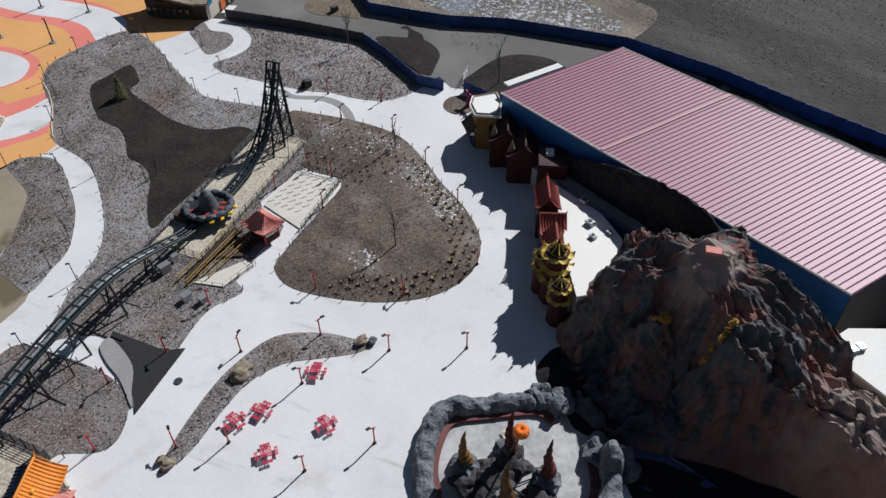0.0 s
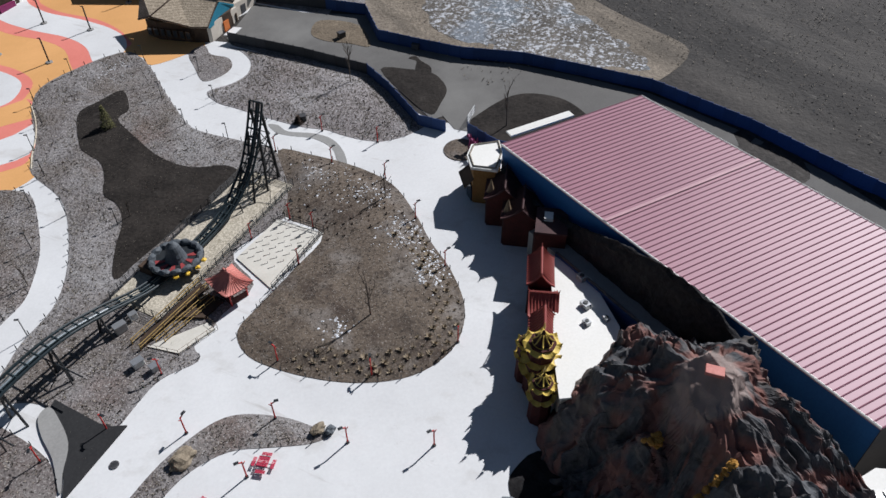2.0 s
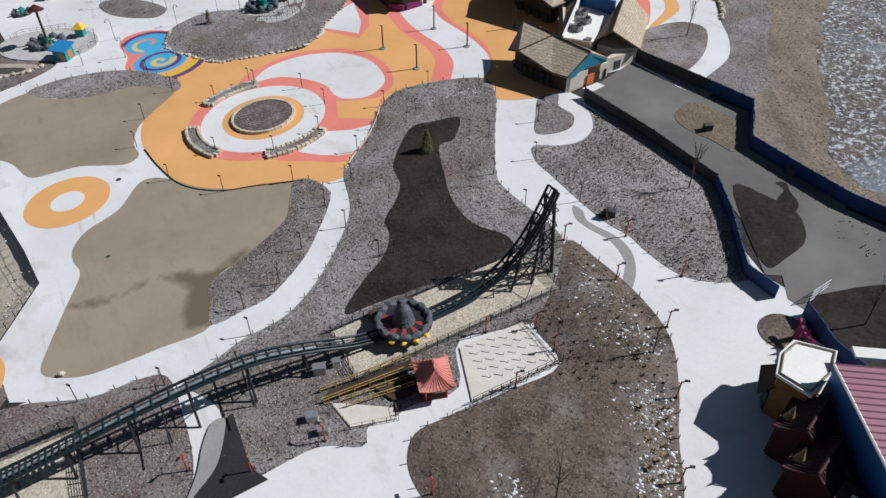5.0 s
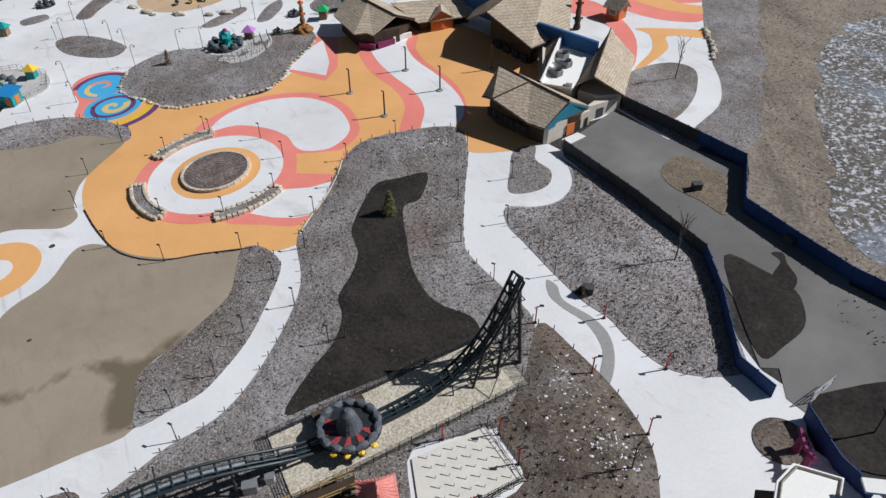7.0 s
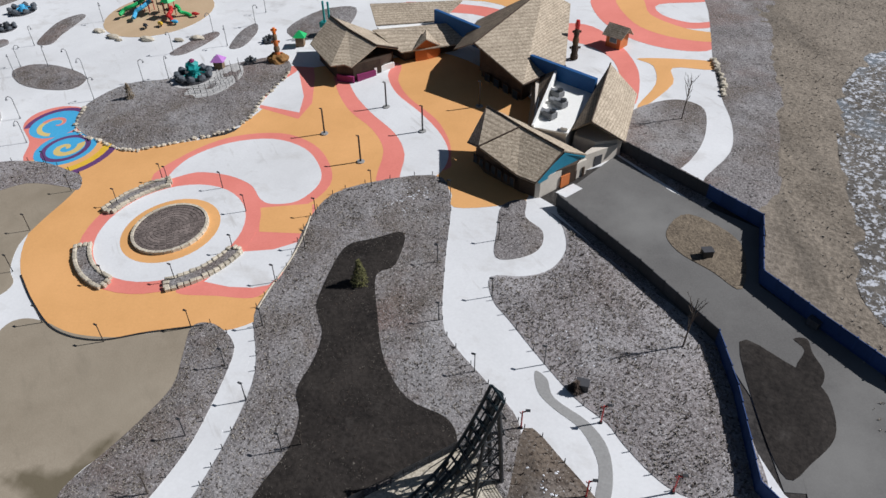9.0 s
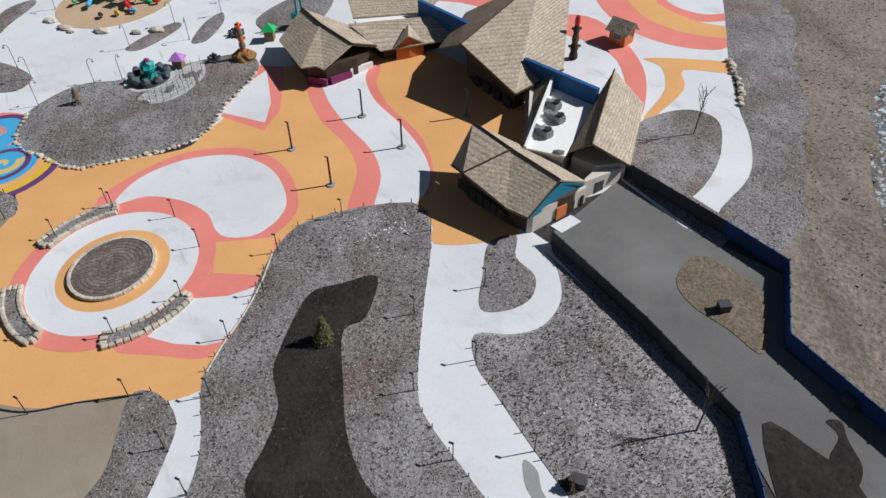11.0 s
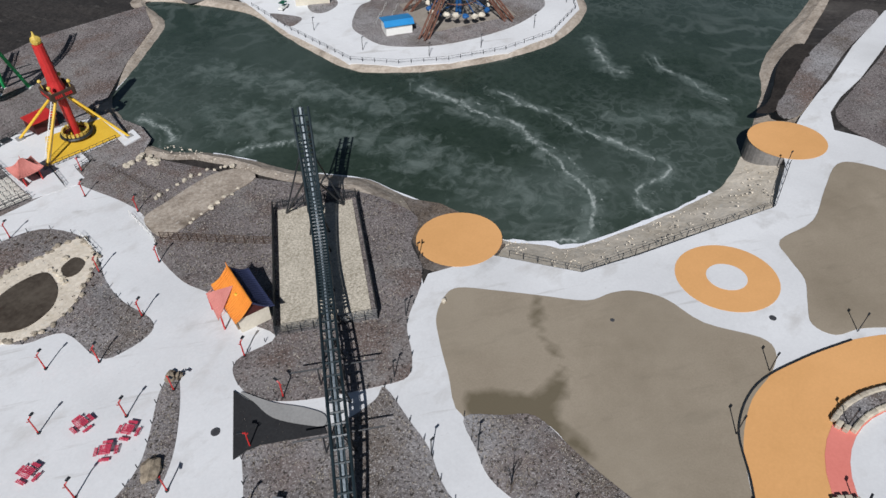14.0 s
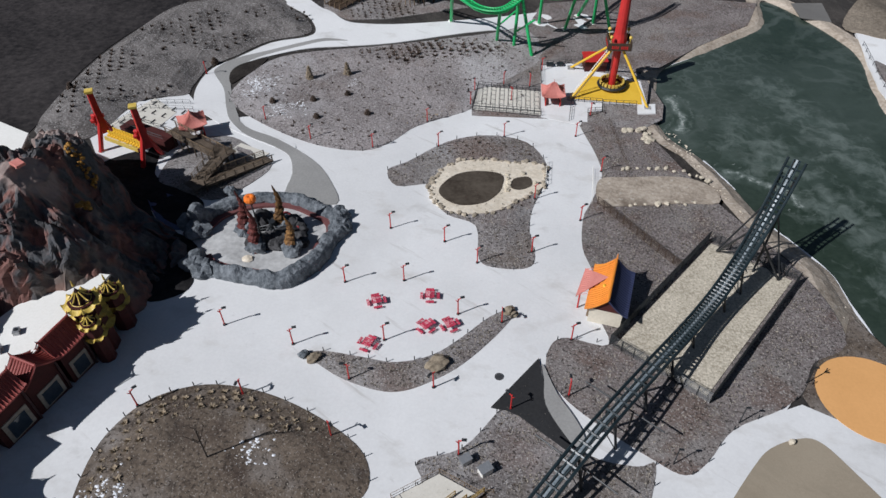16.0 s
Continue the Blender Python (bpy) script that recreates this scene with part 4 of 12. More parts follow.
lay("pavement_pier", [(-128, -130), (-105, -112), (-102.4, -95), (-100.3, -80), (-99.9, -58.0), (-106.2, -48.6), (-115.0, -41.2), (-127.5, -34.5), (-141.2, -31.4), (-157, -34.8), (-168.5, -45.0), (-187, -62), (-240, -120), (-170, -160)], M["concrete"], 0.1, "pale concrete deck of the lakeside headland", smooth=False, skirt=1.2)

M["palewall"] = mat("stained_concrete_wall", (0.16, 0.15, 0.14), (0.32, 0.30, 0.275), 0.4, 2.0, rough=0.9, bump=0.2)
# orange and coral plaza
C0 = (-71.4, 69.9)
lay("plaza_paint_orange", PLAN["plaza"], M["orange"], 0.05, "orange painted concrete plaza")
lay("plaza_paint_fan", PLAN["fan_pink"], M["pink"], 0.058, "coral painted fan in the plaza")
lay("plaza_paint_fan_orange", [(-60.8, 79.8), (-53.1, 83.9), (-50.3, 79.7), (-48.9, 77.3), (-57.1, 74.7)], M["orange"], 0.066, "orange painted wedge in the plaza", smooth=False)
lay("plaza_fan_white", PLAN["fan_white"], M["concrete"], 0.066, "bare pale concrete fan in the plaza", smooth=False)
lay("plaza_paint_tear", PLAN["tear_pink"], M["pink"], 0.06, "coral painted border of a teardrop")
lay("plaza_tear_white", PLAN["tear_white"], M["concrete"], 0.07, "bare pale concrete teardrop in the plaza")
lay("plaza_paint_ring", circle(C0, 14.6), M["pink"], 0.076, "coral painted ring round the planter", smooth=False)
lay("plaza_ring_white", circle(C0, 12.1), M["concrete"], 0.084, "bare pale concrete ring round the planter", smooth=False)
lay("plaza_paint_inner", circle(C0, 8.0), M["orange"], 0.092, "orange painted ring round the planter", smooth=False)
lay("plaza_paint_wave", PLAN["wave_pink"], M["pink"], 0.058, "coral painted wave in the plaza")
lay("plaza_wave_white", PLAN["wave_white"], M["concrete"], 0.066, "bare pale concrete wave in the plaza")
lay("plaza_paint_wedge", PLAN["wedge_pink"], M["pink"], 0.058, "coral painted wedge in the plaza", smooth=False)
lay("plaza_wedge_white", PLAN["wedge_white"], M["concrete"], 0.066, "bare pale concrete wedge in the plaza", smooth=False)
lay("paint_ring_orange", circle((-87.6, 35.6), 7.1), M["orange"], 0.05, "orange painted ring on the promenade", smooth=False)
lay("ring_centre", circle((-87.6, 35.6), 2.8), M["concrete"], 0.06, "bare concrete centre of the painted ring", smooth=False)
lay("lookout_wall_south", circle((-70.1, 0.5), 6.62), M["palewall"], 0.05, "pale concrete drum of a round lookout", smooth=False, skirt=3.5)
lay("paint_disc_south", circle((-70.1, 0.5), 6.7), M["orange"], 0.062, "orange painted round lookout over the lake", smooth=False, skirt=0.03)
lay("lookout_wall_north", circle((-129.8, 27.9), 6.72), M["palewall"], 0.05, "pale concrete drum of a round lookout", smooth=False, skirt=5.0)
lay("paint_disc_north", circle((-129.8, 27.9), 6.8), M["orange"], 0.062, "orange painted round lookout over the lake", smooth=False, skirt=0.03)

# beds and lawns
lay("bed_tree", PLAN["bed_tree"], M["brown"], 0.08, "mounded brown planting bed with dry grass tufts", rise=0.7, rough=0.10, cell=1.3)
lay("bed_crescent", PLAN["bed_crescent"], M["mulch"], 0.08, "crescent planting bed edged with boulders", rise=0.2, rough=0.10, cell=0.8)
lay("bed_gravel", [(-38.8, -36.4), (-37.2, -31.8), (-36.6, -24.3), (-37.7, -18.6), (-37, -12.5), (-38.8, -4.8), (-33.4, -5.3), (-31.2, -3.7), (-30.5, 0.5), (-32.2, 4.1), (-35.8, 7.6), (-42.1, 12.1), (-45.3, 13.6), (-48.1, 11.6), (-51.9, 7), (-58.3, 3.4), (-62, 0.1), (-64.6, -4.5), (-70, -8.4), (-70, -17.1), (-67, -25.3), (-61.1, -36.2), (-58, -42.5), (-53.6, -53.3), (-50.4, -59.2), (-46.0, -60.8), (-41.5, -62), (-38.4, -61.6), (-40.8, -50.8), (-41.2, -43.9)], M["darkmulch"], 0.08, "rough mulch bed along the lake under the track", rough=0.10, cell=1.4)
lay("bed_lookout", [(-61.5, 1), (-66, -6), (-70.5, -10), (-72.5, -14), (-75.2, -8), (-75.4, 0), (-73.5, 7), (-70, 7.4), (-62, 3)], M["brown"], 0.02, "rough mulch round the lookout", cell=1.2, smooth=False)
lay("bed_coaster", PLAN["bed_coaster"], M["mulch"], 0.08, "grey mulch bed round the roller coaster", rough=0.12, cell=1.3)
lay("bed_swamp", PLAN["swamp"], M["mud"], 0.22, "dark wet hollow in the mulch bed", rough=0.08, cell=1.5, skirt=0.12)
lay("bed_east", PLAN["bed_east"], M["palemulch"], 0.08, "grey mulch bed beside the service fence", rise=0.4, rough=0.10, cell=1.3)
lay("bed_lobe", PLAN["bed_lobe"], M["mulch"], 0.08, "small grey mulch bed in a path loop", rough=0.08, cell=1.0)
DAMP = [(-68.2, 17.0), (-66.4, 19.2), (-62.4, 21.7), (-60.5, 25.9), (-56.8, 29.9), (-52.5, 31), (-51.8, 35.2), (-49.8, 37.5), (-49.4, 30), (-48.4, 28.9), (-45.6, 23.4), (-48.2, 20.9), (-51.5, 24.1), (-53.3, 27.3), (-58.6, 27), (-60.4, 23.6), (-63.3, 19.2)]


def damp_lawn():
    """The lawn that carries a damp stain with soft, broken edges."""
    lawn = lay("lawn_south", PLAN["lawn_south"], M["lawn"].copy(), 0.06, "flat tan dormant lawn with a damp streak", cell=1.2)
    me = lawn.data
    d, inside = edge_distance([(v.co.x, v.co.y) for v in me.vertices], smooth_loop(DAMP, 4))
    wet = me.attributes.new("damp", "FLOAT", "POINT")
    for i, (far, ok) in enumerate(zip(d, inside)):
        wet.data[i].value = max(0.0, min(1.0, 0.5 + (0.5 if ok else -0.5) * far / 1.3))
    m = me.materials[0]
    n, l = m.node_tree.nodes, m.node_tree.links
    bsdf = n["Principled BSDF"]
    old = bsdf.inputs["Base Color"].links[0].from_socket
    at, tc, ns, ad, rg, mx = (n.new("ShaderNode" + k) for k in ("Attribute", "TexCoord", "TexNoise", "Math", "MapRange", "Mix"))
    at.attribute_name = "damp"
    ns.inputs["Scale"].default_value, ns.inputs["Detail"].default_value = 0.35, 8
    l.new(tc.outputs["Object"], ns.inputs["Vector"])
    l.new(at.outputs["Fac"], ad.inputs[0])
    l.new(ns.outputs["Fac"], ad.inputs[1])
    rg.inputs["From Min"].default_value, rg.inputs["From Max"].default_value, rg.inputs["To Max"].default_value = 0.82, 1.30, 0.85
    l.new(ad.outputs[0], rg.inputs["Value"])
    mx.data_type = "RGBA"
    l.new(rg.outputs[0], mx.inputs["Factor"])
    l.new(old, mx.inputs["A"])
    mx.inputs["B"].default_value = (0.115, 0.094, 0.056, 1)
    l.new(mx.outputs["Result"], bsdf.inputs["Base Color"])


damp_lawn()
lay("bed_lawn_south", PLAN["bed_lawn_south"], M["mulch"], 0.09, "grey mulch strip beside the lawn", rough=0.10, cell=1.1)
lay("lawn_north", PLAN["lawn_north"], M["lawn"], 0.06, "flat tan dormant lawn", cell=4)
lay("bed_lawn_north", PLAN["bed_lawn_north"], M["palemulch"], 0.09, "grey mulch strip beside the lawn", rough=0.10, cell=1.1)
lay("bed_spiral", PLAN["bed_spiral"], M["mulch"], 0.12, "grey planting bed with a stone edge", rise=0.4, rough=0.10, cell=1.3)
lay("bed_pond", PLAN["bed_pond"], M["mulch"], 0.08, "grey mulch bed round a stone-edged pond", rise=0.1, rough=0.08, cell=1.2)
lay("pond_bank", PLAN["pond_rim"], M["sand"], 0.28, "sandy bank of the small pond", rough=0.05, cell=1.2)
lay("pond_water", PLAN["pond_water"], M["pond"], 0.40, "murky brown water of the small pond")
lay("pond_inlet", [(-26.0, -41.2), (-28.5, -42.1), (-29.0, -39.7), (-27.1, -38.1), (-25.5, -38.7)], M["pond"], 0.42, "dark water of the upper pool")
lay("bed_hill", PLAN["bed_hill"], M["palemulch"], 0.09, "broad grey planting bed with rows of shrubs", rise=0.5, rough=0.12, cell=1.6)

M["darkfield"] = mat("black_wet_field", (0.014, 0.013, 0.014), (0.060, 0.053, 0.052), 0.05, 0.8, rough=0.95, bump=0.6, depth=0.2, spec=0.1)
lay("bed_deck", [(33.8, -34.5), (28.9, -31.5), (22.6, -29.2), (18.6, -33.5), (16.1, -40.8), (21.7, -46.2), (27, -49), (33, -46)], M["mulch"], 0.12, "grey mulch bed under the timber deck", rough=0.06, cell=1.0)
M["bankmulch"] = mat("grey_brown_bank_mulch", (0.062, 0.054, 0.050), (0.215, 0.197, 0.187), 0.12, 2.2, bump=0.9, depth=0.2, mixfine=0.55)
overlay(M["bankmulch"], (0.035, 0.030, 0.028), 0.22, 0.51, 0.62, 8, strength=0.75)
overlay(M["bankmulch"], (0.42, 0.41, 0.40), 3.6, 0.57, 0.63, 2.0, strength=0.75)
lay("bed_bank", [(62.1, -46.1), (65.5, -71.7), (63.8, -92.8), (57.9, -109.8), (36, -114), (31.5, -109.5), (25.6, -103.4), (22.6, -97.5), (24.0, -94.2), (31.0, -90.6), (36.4, -82.4), (40.2, -76.2), (40.4, -67.2), (40.6, -63.4), (48.5, -59.6), (51.0, -45.0)], M["bankmulch"], 0.14, "grey mulch bank with dormant shrubs", rise=1.2, rough=0.2, cell=1.6)
lay("field_dark", [(150, -35), (160, -150), (60, -150), (58, -112), (64.5, -93), (66.2, -71.7), (62.8, -46.1), (66, -37), (90, -25)], M["darkfield"], 0.06, "dark wet ploughed field behind the bank", rough=0.15, cell=4.0, skirt=0.6)
lay("bed_hill_hollow", [(33.2, -69.6), (34.9, -74.5), (33.8, -78.7), (29.1, -82.3), (30.0, -76.8), (31.9, -71.9)], M["mud"], 0.17, "dark soil wedge beside the hill path")
# near-black rockwork colour, which also paints in the volcano's shadow
M["apron"] = mat("black_rockwork_and_shade", (0.006, 0.006, 0.007), (0.028, 0.026, 0.026), 0.2, 1.4, rough=0.9, bump=0.8, depth=0.2, spec=0.15)
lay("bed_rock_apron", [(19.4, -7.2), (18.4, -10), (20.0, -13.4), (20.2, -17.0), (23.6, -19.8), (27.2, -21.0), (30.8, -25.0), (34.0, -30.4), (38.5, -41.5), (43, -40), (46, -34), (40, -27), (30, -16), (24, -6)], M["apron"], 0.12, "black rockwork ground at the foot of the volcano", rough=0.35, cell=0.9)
# laid over pale paving to paint in the volcano's shadow there
lay("bed_rock_foot", [(39.0, -42.5), (37.0, -43.2), (35.4, -37.4), (34.0, -34.5), (28.9, -31.4), (24.2, -29.0), (23.0, -25.5), (24.4, -21.6), (30, -24.5), (34.5, -30)], M["apron"], 0.085, "black ground with the volcano's shadow painted in, beside the timber deck", rough=0.1, cell=1.0)
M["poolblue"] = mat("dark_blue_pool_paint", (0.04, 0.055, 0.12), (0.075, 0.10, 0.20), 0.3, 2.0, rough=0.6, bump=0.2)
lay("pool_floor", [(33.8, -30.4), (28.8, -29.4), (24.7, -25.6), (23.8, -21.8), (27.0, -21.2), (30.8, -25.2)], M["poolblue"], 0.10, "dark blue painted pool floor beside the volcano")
# service road
lay("road_service", PLAN["asphalt"], M["asphalt"], 0.06, "worn grey asphalt service road", smooth=False)
lay("road_service_bend", PLAN["asphalt2"], M["asphalt"], 0.07, "worn grey asphalt service road behind the hall", smooth=False)
lay("bed_road_grass", PLAN["roadbed1"], M["tan"], 0.12, "rough tan grass verge in the service road", rough=0.1, cell=1.0)
lay("bed_road_dark", PLAN["roadbed2"], M["mud"], 0.12, "dark soil verge beside the service road", rough=0.08, cell=1.0)
lay("bed_road_oval", PLAN["roadbed3"], M["mud"], 0.12, "dark soil oval beside the service road", rough=0.08, cell=1.0)
lay("marsh", MARSH, M["marsh"], 0.12, "frozen marsh with patches of ice and snow", rough=0.10, cell=2.0, skirt=0.4)
lay("bed_tower_side", [(-17.5, -62.5), (-33, -62.8), (-43, -61.5), (-50, -60.5), (-54.5, -64.5), (-55.5, -70), (-53, -81), (-46, -89), (-28, -91), (-16.5, -76)], M["mulch"], 0.05, "grey mulch bed round the tower ride", rough=0.03, cell=1.6, smooth=False)
lay("bed_far_south", [(-24.7, -97.5), (-32.0, -115.3), (-60, -122), (-85.0, -118.8), (-80.0, -106.5), (-67.0, -95.5), (-56.3, -84.5), (-50.8, -82.5), (-43.9, -86.8), (-31.7, -85.5), (-27, -90)], M["darkmulch"], 0.07, "rough grey bed behind the tower ride", rough=0.12, cell=2.0, smooth=False)
lay("road_dam", [(-93.3, -119.3), (-100.8, -119.8), (-100, -109.5), (-93.5, -111.5)], M["asphalt"], 0.12, "grey road beyond the end of the lake", smooth=False)
lay("bed_fence_north", [(-11.5, 115.5), (-8.5, 119.0), (7.6, 110), (6.2, 104.5)], M["mulch"], 0.075, "grey mulch strip along the yard fence", rough=0.05, cell=1.0, smooth=False)
lay("bed_fence_south", [(-14.6, 95.6), (-13.9, 97.0), (0.3, 87.9), (3.8, 85.6), (2.9, 83.0)], M["mulch"], 0.075, "grey mulch strip along the yard fence", rough=0.05, cell=1.0, smooth=False)
lay("field_scrub", [(9.5, 107), (14.8, 104.2), (16.4, 92), (23.8, 86.2), (31.3, 81.1), (43, 76.2), (52, 70), (60, 65), (66, 63.5), (76.5, 72.5), (72.5, 83), (67, 94), (61.5, 113), (66, 130), (65, 160), (70, 190), (60, 215), (3, 203), (8.0, 165), (12.0, 140), (14.2, 112)], M["scrub"], 0.05, "rough grey-brown scrub outside the fence", rough=0.12, cell=3.0, skirt=0.2)
lay("road_wet_stain", [(20.8, 82.2), (22.2, 80.8), (21.5, 77.7), (22.6, 75.4), (24.1, 75.2), (24.6, 78.0), (23.1, 80.7), (22.3, 82.8)], M["mud"], 0.10, "dark wet stain on the service road", skirt=0.03)


def build_kerb():
    """The low dark retaining kerb round the lake side of the plaza."""
    line = smooth_loop(PLAN["plaza"][1:7], 6, closed=False)
    k = empty("plaza_kerb", Matrix(), "low dark retaining kerb along the orange plaza", "kerb")
    bm = bmesh.new()
    for a, b in zip(line, line[1:]):
        t = (b - a).normalized()
        n = Vector((t.y, -t.x)) * 0.12
        za, zb = ground_z(a.x, a.y) + 0.16, ground_z(b.x, b.y) + 0.16
        slab(bm, [(a.x + n.x, a.y + n.y, za), (b.x + n.x, b.y + n.y, zb), (b.x - n.x, b.y - n.y, zb), (a.x - n.x, a.y - n.y, za)], 0.5)
    bmesh.ops.remove_doubles(bm, verts=bm.verts, dist=0.02)
    part("kerb_stone", bm, M["black"], k)
    k = empty("plaza_kerb", Matrix(), "thin pale kerb between the plaza and a mulch bed", "kerb")
    line = smooth_loop([(-46.9, 60.9), (-47.7, 65.0), (-48.3, 70.5), (-49.6, 76.0), (-51.4, 80.9)], 6, closed=False)
    bm = bmesh.new()
    bar(bm, [(p.x, p.y, ground_z(p.x, p.y) + 0.12) for p in (Vector(q) for q in line)], 0.12, 6)
    part("kerb_stone", bm, M["stone"], k)


build_kerb()


# ---- large hall with the red roof ----
def build_hall():
    a, b, c = Vector((28.8, 38.4)), Vector((51.8, -16.8)), Vector((53.4, 44.9))
    d = c + (b - a)
    zw, ze, low = 10.2, 12.3, -4.0
    hall = empty("hall", Matrix(), "large blue-clad hall with a ribbed dusty red metal roof", "building")
    bm = bmesh.new()
    prism(bm, [(p.x, p.y) for p in (a.lerp(c, 0.01), c.lerp(a, 0.01), d.lerp(b, 0.01), b.lerp(d, 0.01))], low, zw - 0.3)
    part("wall", bm, M["hallblue"], hall)
    # dark grey sheet over the blue end wall, painting in its shade
    bm = bmesh.new()
    prism(bm, [(p.x, p.y) for p in (b.lerp(d, 0.008) + (b - a) * 0.0002, d.lerp(b, 0.008) + (b - a) * 0.0002, d.lerp(b, 0.008) - (b - a) * 0.001, b.lerp(d, 0.008) - (b - a) * 0.001)], low, zw - 0.35)
    part("end_wall", bm, M["greyfence"], hall, "end wall overlaid in dark grey for its shade")
    bm = bmesh.new()
    slab(bm, [(a.x, a.y, zw), (c.x, c.y, ze), (d.x, d.y, ze), (b.x, b.y, zw)], 0.35)
    roof = part("roof", bm, M["barnroof"], hall)
    n = 70
    across = Vector((c.x - a.x, c.y - a.y, ze - zw))
    bm = bmesh.new()
    tube(bm, (0, 0, 0), across, 0.085, 4)
    rib = part("seam", bm, M["barnroof"], roof)
    rib.matrix_basis = pose(a.x, a.y, zw + 0.04)
    for i in range(1, n + 1):
        p = a.lerp(b, i / n)
        share(rib, "seam", pose(p.x, p.y, zw + 0.04), roof)
    p = a.lerp(b, 0.372)
    bm = bmesh.new()
    slab(bm, [(p.x - 0.1, p.y + 0.22, zw + 0.17), (p.x + across.x - 0.1, p.y + across.y + 0.22, ze + 0.17), (p.x + across.x + 0.1, p.y + across.y - 0.22, ze + 0.17), (p.x + 0.1, p.y - 0.22, zw + 0.17)], 0.1)
    part("roof_joint", bm, M["pinktrim"], roof, "pale pink joint cover")
    bm = bmesh.new()
    slab(bm, [(31.0, 40.9, 9.9), (42.0, 43.9, 10.6), (41.6, 45.4, 10.6), (30.6, 42.4, 9.9)], 0.3)
    part("north_canopy", bm, M["white"], hall, "narrow white canopy edge")
    for name, p, q, z in (("gutter", a, b, zw), ("ridge_cap", c, d, ze)):
        bm = bmesh.new()
        tube(bm, (p.x, p.y, z - 0.05), (q.x, q.y, z - 0.05), 0.16, 6)
        part(name, bm, M["white"], hall, "pale metal trim")


build_hall()


# ---- sculpted rock mountain ----
# crests that run down from the summit: points, flat half-width, steepness to the sides
SUMMIT = (36.6, -11.1)
CRESTS = (
    ([(35.6, -13.0, 14.6), (36.6, -11.1, 15.4), (39.0, -9.8, 14.8), (41.4, -9.6, 13.6), (44.5, -7.0, 8.5)], 1.8, 1.5),
    ([(35.6, -13.4, 14.4), (36.6, -17.4, 12.4), (38.9, -21.2, 10.6), (42.6, -25.5, 8.2), (45.5, -31.0, 6.2)], 0.9, 0.6),
    ([(38.4, -12.4, 14.4), (42.2, -16.0, 12.6), (46.2, -20.0, 8.0), (48.5, -25.5, 4.5)], 0.9, 0.8),
    ([(25.6, -5.8, 5.5), (27.0, -6.3, 7.8), (31.4, -7.5, 9.4), (34.5, -9.0, 12.5)], 0.8, 1.7),
    ([(36.2, -9.5, 14.6), (35.6, -4.5, 11.6), (33.8, 0.6, 8.8), (31.4, 2.5, 6.0)], 0.9, 1.2),
    ([(35.2, -13.8, 14.0), (34.4, -16.4, 11.6), (33.6, -18.2, 9.6), (32.2, -17.8, 8.6)], 0.7, 2.2),
    ([(36.0, -17.8, 12.6), (35.4, -21.5, 10.2), (36.2, -24.6, 8.0), (40.4, -29.0, 6.6), (43.6, -33.2, 5.2)], 0.8, 0.7),
)


HOLLOW = [(22.0, -9.4), (26.0, -8.4), (29.0, -8.2), (31.2, -8.8), (32.8, -8.8), (34.3, -10.0), (34.4, -12.7), (34.7, -15.1), (35.7, -17.0), (35.2, -18.9), (33.8, -19.4), (32.8, -21.0), (32.8, -22.8), (34.7, -24.9), (36.6, -28.1), (39.5, -32.5), (30, -32), (17, -18), (17, -9)]
HOLLOW_EDGE = 16


def inside_loop(x, y, loop):
    odd = False
    for (x0, y0), (x1, y1) in zip(loop, loop[1:] + loop[:1]):
        if (y0 > y) != (y1 > y) and x < x0 + (y - y0) * (x1 - x0) / (y1 - y0):
            odd = not odd
    return odd


def foot_distance(p, a, b):
    d = b - a
    f = max(0.0, min(1.0, (p - a).dot(d) / d.length_squared))
    return (p - a - d * f).length


